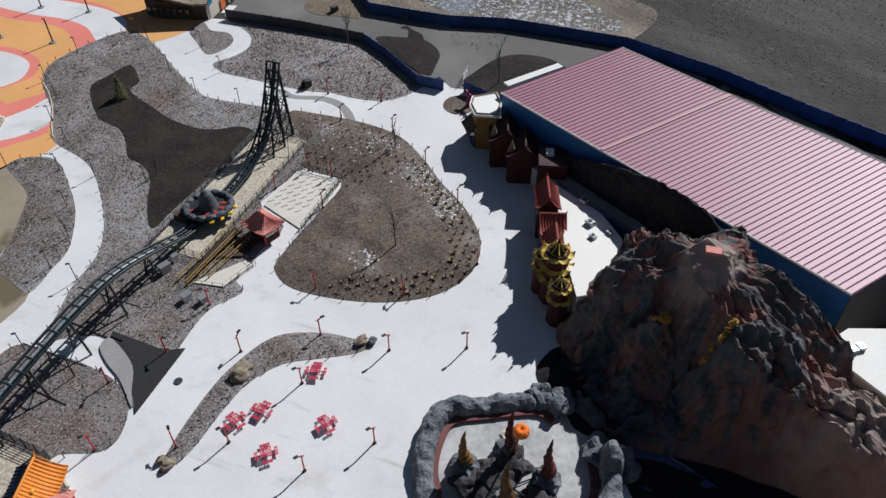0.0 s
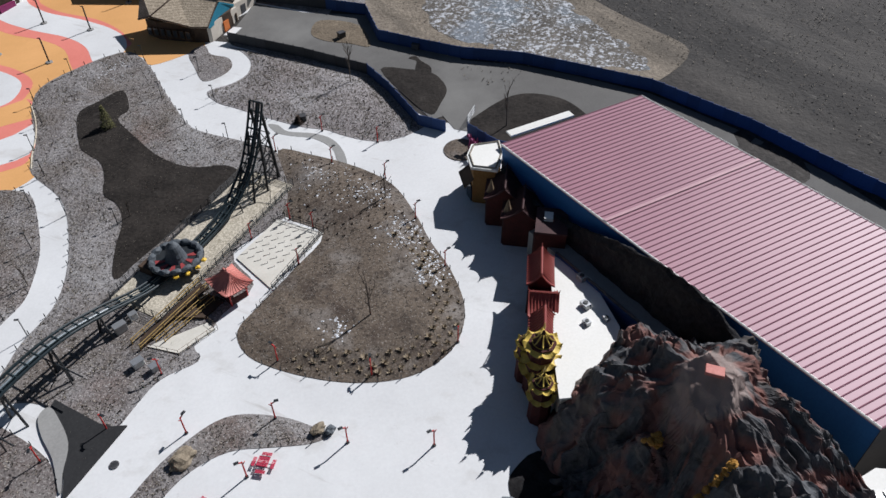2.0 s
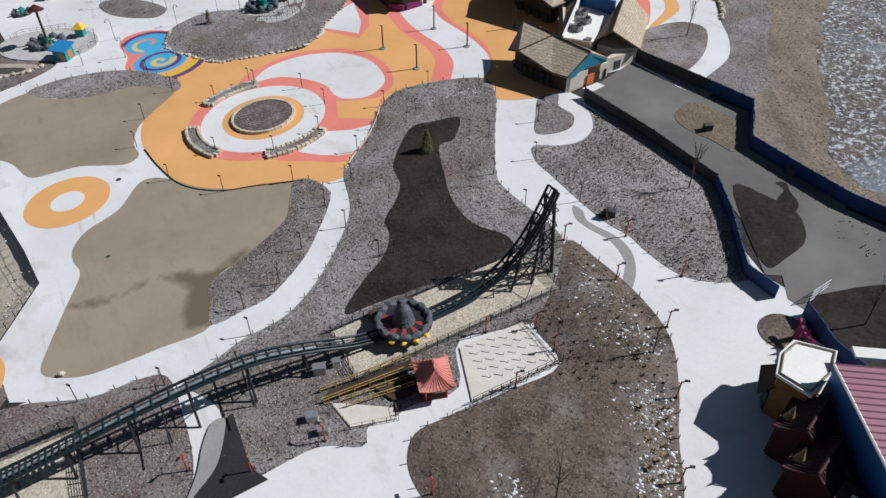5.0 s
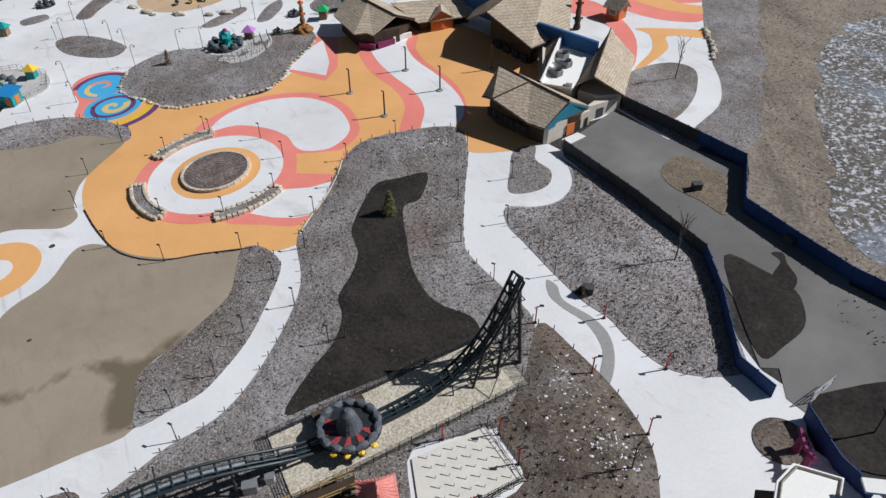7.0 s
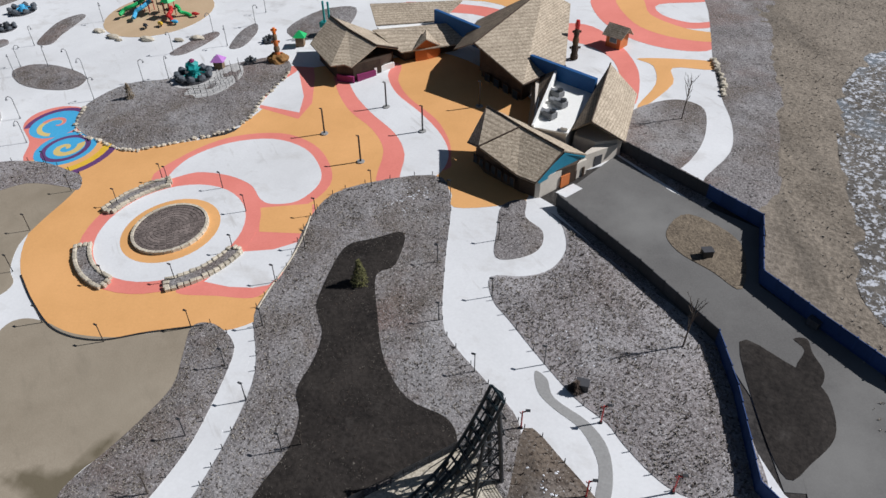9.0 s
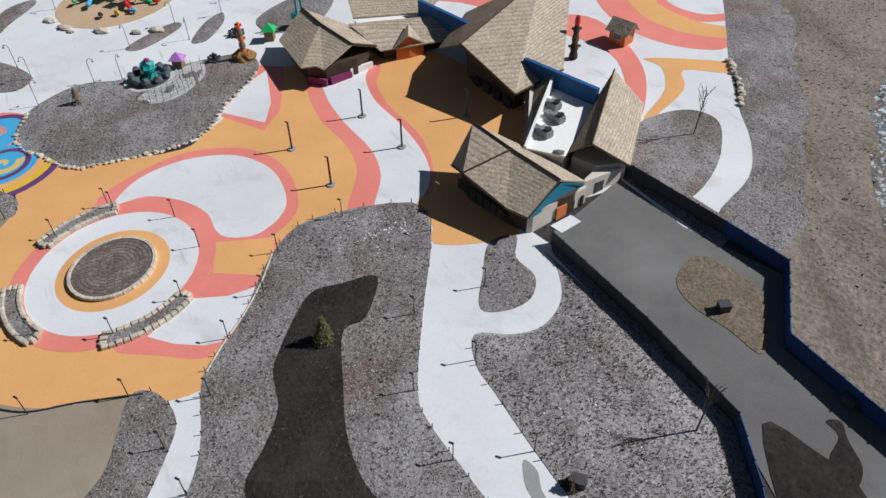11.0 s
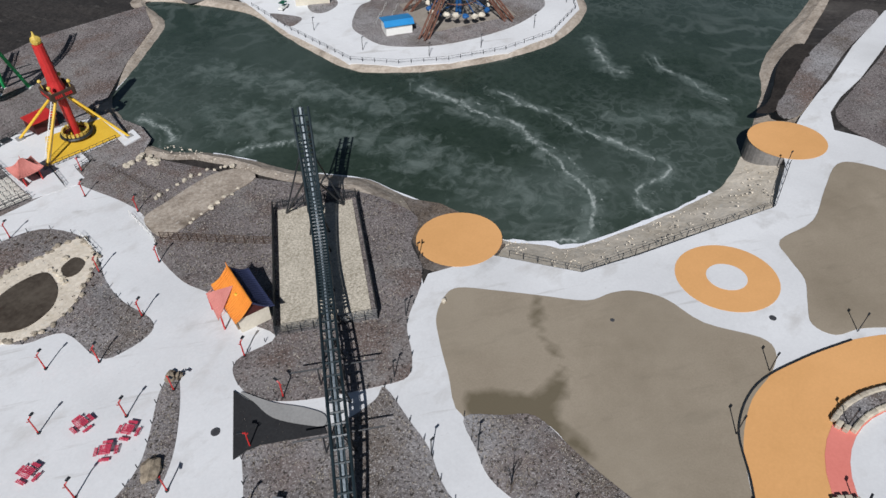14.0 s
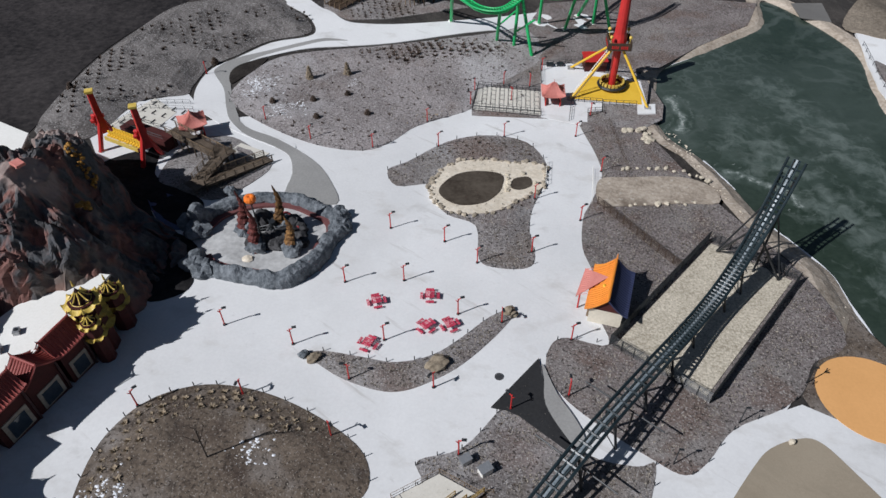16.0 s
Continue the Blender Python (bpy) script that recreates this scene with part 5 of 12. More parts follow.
def mountain_height(x, y, far):
    """Height over the foot at a distance far inside the outline: crests with hollows between them."""
    p = Vector((x, y))
    a = math.atan2(y - SUMMIT[1], x - SUMMIT[0])
    r = math.hypot(x - SUMMIT[0], y - SUMMIT[1])
    best = -9.0
    for pts, wide, steep in CRESTS:
        for q0, q1 in zip(pts, pts[1:]):
            o, d = Vector(q0[:2]), Vector(q1[:2]) - Vector(q0[:2])
            f = max(0.0, min(1.0, (p - o).dot(d) / d.length_squared))
            off = (p - o - d * f).length
            z = q0[2] + (q1[2] - q0[2]) * f - steep * max(0.0, off - wide) ** 1.06
            best = max(best, z)
    h = best + 4.4
    h = min(h, 4.6 * max(0.0, far) ** 0.8 + 0.2)
    # the western face is cut back to steep cliffs over a low apron
    u = 0.98 * (x - 20.3) + 0.198 * (y + 16.8)
    h = min(h, 4.4 + min(-3.2 + 1.05 * u, 8.4 + 1.6 * (u - 11.5)))
    # a deep hollow in that face, with one crag standing in it
    if inside_loop(x, y, HOLLOW):
        d = min(foot_distance(p, Vector(a0), Vector(b0)) for a0, b0 in zip(HOLLOW[:HOLLOW_EDGE], HOLLOW[1:HOLLOW_EDGE]))
        crag_h = 11.2 - 1.9 * max(0.0, math.hypot(x - 31.4, y + 12.4) - 0.8)
        h = max(0.30 * h + 0.6, h - 2.9 * d, min(h, crag_h))
    h = max(h, min(1.3, 0.9 * far))
    if far <= 0:
        return 0.0
    edge = min(1.0, far / 2.5) * min(1.0, max(0.0, (r - 2.6) / 4))
    wig = 0.5 * noise.noise(Vector((x * 0.14, y * 0.14, 5)))
    crag = 1 - 2 * abs(noise.noise(Vector((x * 0.38 + wig, y * 0.38, 11))))
    strata = 1 - 2 * abs(noise.noise(Vector((a * 9 + wig * 1.5, r * 0.16, 21))))
    chip = 1 - 2 * abs(noise.noise(Vector((x * 1.1, y * 1.1, 14))))
    h += edge * (1.9 * lava_flow(x, y) - 1.0 + 1.1 * noise.noise(Vector((x * 0.22, y * 0.22, 8))) + 0.5 * wig + 0.45 * crag + 0.28 * chip + 0.55 * strata - 0.35)
    return max(0.0, h)


def lava_flow(x, y):
    """Rounded tongues that run down from the summit: 1 on their backs, 0 in the gullies between."""
    a = math.atan2(y - SUMMIT[1], x - SUMMIT[0])
    r = math.hypot(x - SUMMIT[0], y - SUMMIT[1])
    wig = noise.noise(Vector((x * 0.16, y * 0.16, 5)))
    wig += 0.5 * noise.noise(Vector((x * 0.45, y * 0.45, 3)))
    near = abs(noise.noise(Vector((a * 2.6 + wig * 1.5, r * 0.26, 1)))) * 2.6
    far = abs(noise.noise(Vector((a * 7.0 + wig * 2.2, r * 0.22, 7)))) * 2.6
    k = max(0.0, min(1.0, (r - 5) / 8))
    return min(1.0, near * (1 - k) + far * k) ** 0.6


def build_mountain():
    base = smooth_loop([(25, -1.5), (21.6, -6.0), (20.9, -11.5), (20.4, -16.0), (24.5, -20.4), (32.4, -25.0), (40, -31), (46, -35), (50, -34.5), (50.2, -27), (49.0, -18.5), (47.5, -11), (46.3, -4), (44.0, 1.5), (40, 4.5), (33.5, 4.2)], 18)
    cx, cy = SUMMIT
    bm = bmesh.new()
    rings, loops = 84, []
    m = len(base)
    for k in range(rings):
        f = (k / rings) ** 1.05
        loop = []
        for p in base:
            x, y = cx + (p.x - cx) * (1 - f), cy + (p.y - cy) * (1 - f)
            far = math.hypot(p.x - x, p.y - y)
            h = mountain_height(x, y, far)
            v = Vector((x, y, -4.4 + h))
            n = Vector((p.x - cx, p.y - cy, 0)).normalized()
            soft = min(1.0, h / 3) * min(1.0, max(0.1, (1 - f) * 4))
            # undercut ledges and knobs
            v += n * (1.0 * noise.noise(v * 0.30) + 0.5 * noise.noise(v * 0.9)) * soft
            v += Vector((noise.noise(v * 1.3), noise.noise(v * 1.3 + Vector((9, 0, 0))), noise.noise(v * 1.3 + Vector((0, 9, 0))))) * 0.16 * soft
            loop.append(bm.verts.new(v))
        loops.append(loop)
    top = bm.verts.new((cx, cy, 15.35))
    for k in range(rings - 1):
        for i in range(m):
            j = (i + 1) % m
            bm.faces.new((loops[k][i], loops[k][j], loops[k + 1][j], loops[k + 1][i]))
    for i in range(m):
        bm.faces.new((loops[-1][i], loops[-1][(i + 1) % m], top))
    hill = empty("rock_mountain", Matrix(), "sculpted dark volcano rock with red lava streaks", "rock")
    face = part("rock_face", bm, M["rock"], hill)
    at = face.data.attributes.new("tongue", "FLOAT", "POINT")
    for i, v in enumerate(face.data.vertices):
        at.data[i].value = lava_flow(v.co.x, v.co.y)
    # paler near the summit and further out to the south-east
    paleness = face.data.attributes.new("paleness", "FLOAT", "POINT")
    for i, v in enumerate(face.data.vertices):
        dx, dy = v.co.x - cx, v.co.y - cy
        paleness.data[i].value = max(min(1.0, max(0.0, (4.4 - math.hypot(dx + 0.4, dy + 0.4)) / 2.0)), min(0.8, max(0.0, (0.45 * dx - 0.89 * dy - 10) / 10)))
    bm = bmesh.new()
    box(bm, (36.3, -11.3, 15.3), (1.7, 1.2, 0.4), -30)
    bmesh.ops.bevel(bm, geom=bm.edges[:], offset=0.05, segments=1, affect="EDGES")
    part("hatch", bm, M["pinktile"], hill, "small pink roof hatch on the summit")
    for x, y, wide, seed in ((31.3, -12.7, 0.9, 3), (34.0, -18.9, 1.1, 8)):
        bm = bmesh.new()
        rng = random.Random(seed)
        for i in range(46):
            px, py = x + rng.uniform(-1, 1) * wide, y + rng.uniform(-1, 1) * wide * 0.5
            lump(bm, (px, py, mountain_height(px, py, 5.0) - 4.4 + rng.uniform(0.3, 0.9)), rng.uniform(0.14, 0.34), 0.8, i, 0.5, 1)
        part("lava_nest", bm, M["gold_glow"], hill, "ochre lava crust")


build_mountain()


# ---- dark scenic rock wall between shops and hall ----
def build_rock_wall():
    a, d = Vector((28.8, 38.4)), Vector((0.3846, -0.9231))
    side = Vector((-0.9231, -0.3846))
    bm = bmesh.new()
    n, rows = 110, 14
    grid = []
    for i in range(n + 1):
        s = 2.0 + 43.0 * i / n
        p = a + d * s + side * 1.2
        rise = max(0.0, min(1.0, (s - 9) / 27))
        top = 6.1 + 5.4 * rise * rise * (3 - 2 * rise) + 1.5 * max(0, 1 - abs(s - 2.5) / 4) - 2.0 * max(0, (s - 39) / 6)
        top += 0.45 * noise.noise(Vector((s * 0.35, 0, 0))) + 0.3 * noise.noise(Vector((s * 1.1, 3, 0)))
        col = []
        for j in range(rows * 2 + 1):
            f = j / (2 * rows)
            h = math.sin(math.pi * f)
            wide = 0.9 * math.cos(math.pi * f) * (0.75 + 0.25 * (1 - h))
            q = Vector((s * 0.45, j * 0.45, 1))
            wide += 0.45 * noise.noise(q) + 0.2 * noise.noise(q * 2.3)
            o = p + side * wide
            col.append(bm.verts.new((o.x, o.y, -3.0 + (top + 3.0) * h ** 0.55 + 0.2 * noise.noise(q * 2) * (1 - h))))
        grid.append(col)
    for i in range(n):
        for j in range(rows * 2):
            bm.faces.new((grid[i][j], grid[i + 1][j], grid[i + 1][j + 1], grid[i][j + 1]))
    bm.faces.new(grid[0])
    bm.faces.new(grid[-1][::-1])
    wall = empty("rock_wall", Matrix(), "black sculpted rock screen behind the shops", "rock")
    part("rock_face", bm, M["darkrock"], wall)
    # raised service deck between the parapet and the hall
    deck = empty("service_deck", Matrix(), "flat grey service deck beside the hall", "roof deck")
    bm = bmesh.new()
    prism(bm, [tuple(a + d * s + side * o) for s, o in ((13, 4.5), (42, 4.5), (42, 0.2), (13, 0.2))], -3.0, 4.2)
    part("deck", bm, M["grey"], deck)
    # low blue-grey parapet in front of the screen
    w = empty("parapet_wall", Matrix(), "long low dark parapet wall before the rock screen", "wall")
    p, q = a + d * 19 + side * 4.6, a + d * 41 + side * 4.6
    u = (q - p).normalized()
    o = side * 0.2
    bm = bmesh.new()
    prism(bm, [(p.x + o.x, p.y + o.y), (q.x + o.x, q.y + o.y), (q.x - o.x, q.y - o.y), (p.x - o.x, p.y - o.y)], -3.5, 4.6)
    part("wall_panel", bm, M["bluefence"], w)
    bm = bmesh.new()
    tube(bm, (p.x, p.y, 4.7), (q.x, q.y, 4.7), 0.22, 5)
    part("coping", bm, M["greyfence"], w)


build_rock_wall()


# ---- roller coaster ----
TRACK = [(0, 13.8), (2, 9.6), (5, 5.2), (9.5, 2.2), (14, 1.1), (21, 0.9), (28, 1.5), (35, 4.0), (41, 5.7), (47, 6.2), (55, 5.8), (62, 5.1), (68, 4.4), (73, 4.2), (78, 4.8), (83, 6.4), (87, 8.9), (90, 11.8), (92, 14.6), (93.4, 17.2), (94.0, 18.4)]
T_A, T_D = Vector((-6.8, 50.2)), Vector((-0.5937, -0.8047))
T_N = Vector((-T_D.y, T_D.x))


def drift(s):
    """Sideways offset of the track from its straight line."""
    return -0.42 * max(0.0, min(1.0, (s - 26) / 14)) + 0.25 * max(0.0, min(1.0, (s - 78) / 14))


def flare(s):
    """The track frame widens towards both raised ends."""
    return 1.0 + 0.24 * max(0.0, min(1.0, (12 - s) / 8), min(1.0, (s - 84) / 8))


M["stator"] = mat("dull_steel_launch_fins", (0.10, 0.13, 0.15), (0.34, 0.38, 0.40), 0.9, 3.0, rough=0.4, bump=0.1, spec=0.5)
M["guide"] = mat("worn_teal_guide_rail", (0.014, 0.026, 0.031), (0.05, 0.072, 0.08), 0.6, 3.0, rough=0.4, bump=0.05, spec=0.5)


def build_coaster():
    pts = []
    for s, h in TRACK:
        p = T_A + T_D * s + T_N * drift(s)
        pts.append(Vector((p.x, p.y, ground_z(p.x, p.y) + h)))
    line = smooth_loop(pts, 8, closed=False)
    # even steps
    out, run = [line[0]], 0.0
    for p, q in zip(line, line[1:]):
        run += (q - p).length
        if run >= 1.15:
            out.append(q)
            run = 0.0
    side = Vector((T_N.x, T_N.y, 0))
    ride = empty("roller_coaster", Matrix(), "dark teal steel shuttle coaster track rising to tall ends", "roller coaster")

    def sweep(name, off, drop, r, material, wide=1.0, n=8, u0=-1.0, u1=99.0):
        """One unbroken bar along the track."""
        bm = bmesh.new()
        rings = []
        for i, p in enumerate(out):
            if not u0 <= (Vector((p.x, p.y)) - T_A).dot(T_D) <= u1:
                continue
            t = (out[min(i + 1, len(out) - 1)] - out[max(i - 1, 0)]).normalized()
            up = side.cross(t) * (-1 if side.cross(t).z < 0 else 1)
            c = p + side * off * flare((Vector((p.x, p.y)) - T_A).dot(T_D)) - up * drop
            rings.append([bm.verts.new(c + side * (r * wide * math.cos(2 * math.pi * k / n)) + up * (r * math.sin(2 * math.pi * k / n))) for k in range(n)])
        for a, b in zip(rings, rings[1:]):
            for k in range(n):
                bm.faces.new((a[k], a[(k + 1) % n], b[(k + 1) % n], b[k]))
        bm.faces.new(rings[0])
        bm.faces.new(rings[-1])
        return part(name, bm, material, ride)

    for off in (-0.95, 0.95):
        sweep("rail", off, 0.0, 0.19, M["track"])
    for off in (-0.34, 0.34):
        sweep("guide_rail", off, 0.02, 0.08, M["guide"])
    sweep("spine", 0.0, 0.50, 0.27, M["track"], 1.5)
    sweep("launch_strip", 0.0, 0.10, 0.06, M["stator"], 2.6, 6, 34.0, 94.0)
    for off in (-0.62, 0.62):
        sweep("brake_plate", off, 0.30, 0.05, M["track"], 4.0, 6, 64.0, 90.0)
    tie = None
    for i, (p, q) in enumerate(zip(out, out[1:])):
        t = (q - p).normalized()
        up = side.cross(t) * (-1 if side.cross(t).z < 0 else 1)
        m = Matrix((side * flare((Vector((p.x, p.y)) - T_A).dot(T_D)), t, up)).transposed().to_4x4()
        m.translation = p
        if tie is None:
            bm = bmesh.new()
            for o in (-0.95, 0.95):
                tube(bm, (o, 0, -0.05), (0, 0, -0.55), 0.09, 5)
            tube(bm, (-0.95, 0, -0.08), (0.95, 0, -0.08), 0.15, 5)
            tie = part("tie", bm, M["track"], ride)
            tie.matrix_basis = m
        else:
            share(tie, "tie", m, ride)
        if 60 < (Vector((p.x, p.y)) - T_A).dot(T_D) < 91:
            m = m.copy()
            m.translation = (p + q) / 2
            share(tie, "tie", m, ride)
    # supports
    for s, w in ((36, 1.3), (43, 1.5), (50, 1.5), (57, 1.5), (64, 1.3), (70, 1.2), (79, 1.4), (84, 1.6)):
        p = T_A + T_D * s + T_N * drift(s)
        z = min(out, key=lambda o: abs((Vector((o.x, o.y)) - T_A).dot(T_D) - s)).z - 0.8
        g = ground_z(p.x, p.y) - 0.2
        bm = bmesh.new()
        for o in (-w, w):
            tube(bm, (p.x + T_N.x * o, p.y + T_N.y * o, g), (p.x + T_N.x * o * 0.25, p.y + T_N.y * o * 0.25, z), 0.16, 8)
        h = z - g
        for k in range(int(h // 2.2)):
            f0, f1 = k / max(1, int(h // 2.2)), (k + 1) / max(1, int(h // 2.2))
            w0, w1 = w * (1 - 0.75 * f0), w * (1 - 0.75 * f1)
            tube(bm, (p.x - T_N.x * w0, p.y - T_N.y * w0, g + h * f0), (p.x + T_N.x * w1, p.y + T_N.y * w1, g + h * f1), 0.07, 5)
            tube(bm, (p.x - T_N.x * w1, p.y - T_N.y * w1, g + h * f1), (p.x + T_N.x * w1, p.y + T_N.y * w1, g + h * f1), 0.07, 5)
        part("support", bm, M["black"], ride)
    # braced towers behind both spikes
    for s0, sgn, hh, back in ((93.2, 1, 15.8, -4.0),):
        bm = bmesh.new()
        for o in (-0.95, 0.95):
            p = T_A + T_D * (s0 + sgn * 0.2) + T_N * o
            q = T_A + T_D * (s0 + sgn * back) + T_N * o * 1.3
            g = ground_z(q.x, q.y) if back > 0 else max(LAKE_Z, ground_z(q.x, q.y) - 3)
            tube(bm, (q.x, q.y, g - 0.2), (p.x, p.y, ground_z(p.x, p.y) + hh), 0.17, 8)
        for k in range(9):
            f = k / 9
            a = T_A + T_D * (s0 + sgn * back * (1 - f))
            za = ground_z(a.x, a.y) + hh * f
            for d0, d1 in ((-1, 1), (1, -1)):
                tube(bm, (a.x + T_N.x * d0, a.y + T_N.y * d0, za), (a.x + T_N.x * d1, a.y + T_N.y * d1, za + hh / 9), 0.06, 5)
        part("spike_tower", bm, M["black"], ride)
    # splayed legs at the lake end of the pad
    bm = bmesh.new()
    for o in (-1, 1):
        p, q = T_A + T_D * 90.8 + T_N * (o * 4.8), T_A + T_D * 87.4 + T_N * (o * 0.8)
        tube(bm, (p.x, p.y, ground_z(p.x, p.y)), (q.x, q.y, ground_z(q.x, q.y) + 8.6), 0.17, 8)
        q = T_A + T_D * 90.8 + T_N * (o * 0.9)
        tube(bm, (p.x, p.y, ground_z(p.x, p.y) + 0.3), (q.x, q.y, ground_z(q.x, q.y) + 11.6), 0.13, 8)
        tube(bm, (p.x, p.y, ground_z(p.x, p.y) + 0.2), (q.x, q.y, ground_z(q.x, q.y) + 2.4), 0.09, 6)
    part("support", bm, M["black"], ride)
    # lattice tower that carries the steep northern end
    def at(u, o, z):
        p = T_A + T_D * u + T_N * o
        return Vector((p.x, p.y, ground_z(p.x, p.y) + z))

    def under(u):
        return max(0.3, min(out, key=lambda o: abs((Vector((o.x, o.y)) - T_A).dot(T_D) - u)).z - at(u, 0, 0).z - 0.7)

    bm = bmesh.new()
    for o in (-1.25, 1.25):
        tube(bm, at(-0.5, o, -0.2), at(0.35, o * 0.8, 12.6), 0.25, 8)
        tube(bm, at(3.4, o * 1.5, -0.2), at(1.9, o * 0.85, under(1.9)), 0.21, 8)
        tube(bm, at(6.8, o * 1.4, -0.2), at(4.9, o * 0.85, under(4.9)), 0.18, 8)
        tube(bm, at(9.2, o * 1.2, -0.2), at(9.2, o * 0.85, under(9.2)), 0.10, 8)
    part("spike_tower", bm, M["black"], ride)
    def member(a, b, r):
        bm = bmesh.new()
        tube(bm, a, b, r, 5)
        part("brace", bm, M["black"], ride)

    for o in (-1.1, 1.1):
        for u0, z0, u1, z1 in ((-0.4, 0.3, 3.2, 3.0), (-0.4, 3.0, 3.2, 0.3), (-0.3, 3.0, 2.9, 5.6), (-0.3, 5.6, 2.9, 3.0), (-0.2, 5.6, 2.0, 8.4), (-0.2, 8.4, 2.0, 5.6), (3.2, 0.3, 5.6, 3.4), (3.2, 3.0, 6.4, 0.3), (-0.4, 3.0, 5.8, 3.0), (-0.3, 5.6, 3.6, 5.6), (-0.1, 8.4, 2.2, 8.4), (6.6, 0.3, 9.2, 1.4)):
            member(at(u0, o, z0), at(u1, o, z1), 0.10)
    for u, zs in ((-0.4, (0.3, 3.0, 5.6, 8.4, 11.0)), (3.1, (0.3, 3.0))):
        for z0, z1 in zip(zs, zs[1:]):
            member(at(u, -1.2, z0), at(u, 1.2, z1), 0.07)
            member(at(u, 1.2, z0), at(u, -1.2, z1), 0.07)
            member(at(u, -1.2, z1), at(u, 1.2, z1), 0.07)
    bm = bmesh.new()
    for u, o in ((6.0, -4.2), (6.0, 4.2)):
        tube(bm, at(u, o, -0.1), at(0.4, o * 0.28, 6.6), 0.06, 5)
    part("stay", bm, M["black"], ride)


build_coaster()


# ---- orange-roofed hut beside the track ----
def gable(parent, name, e0, e1, e2, e3, r0, r1, material, thick=0.18, over=True):
    """Two roof slopes: e0-e1 and e3-e2 are the eaves, r0-r1 the ridge."""
    for pts in ((e0, e1, r1, r0), (e3, e2, r1, r0)):
        bm = bmesh.new()
        slab(bm, pts, thick)
        part(name, bm, material, parent)


def rooms(parent, name, outline, z0, z1, material, label=""):
    bm = bmesh.new()
    prism(bm, outline, z0, z1)
    return part(name, bm, material, parent, label)


# ---- coaster station: disc vehicle, kiosk, ramp, queue ----
def railing(name, pts, label, height=1.07, posts=2.0, material="black", bars=2, post_r=0.04, rail_r=0.03, category="railing", lift=0.0, group="railings"):
    """A railing along a line of plan points: one part a post, the rails of a run joined."""
    ob = empty(name, Matrix(), label, category, group)
    first = None
    for a, b in zip(pts, pts[1:]):
        a, b = Vector(a[:2]), Vector(b[:2])
        n = max(1, round((b - a).length / posts))
        for i in range(n + (1 if b == Vector(pts[-1][:2]) else 0)):
            p = a.lerp(b, i / n)
            if first is None:
                bm = bmesh.new()
                tube(bm, (0, 0, -0.1), (0, 0, height), post_r, 5)
                first = part("post", bm, M[material], ob)
                first.matrix_basis = on_ground(p.x, p.y, 0, lift)
            else:
                share(first, "post", on_ground(p.x, p.y, 0, lift), ob)
    for k in range(bars):
        h = height * (1 - (0.5 if bars < 3 else 0.9 / (bars - 1)) * k) + lift
        bm = bmesh.new()
        bar(bm, [(p[0], p[1], ground_z(p[0], p[1]) + h) for p in pts], rail_r)
        part("rail", bm, M[material], ob)
    return ob


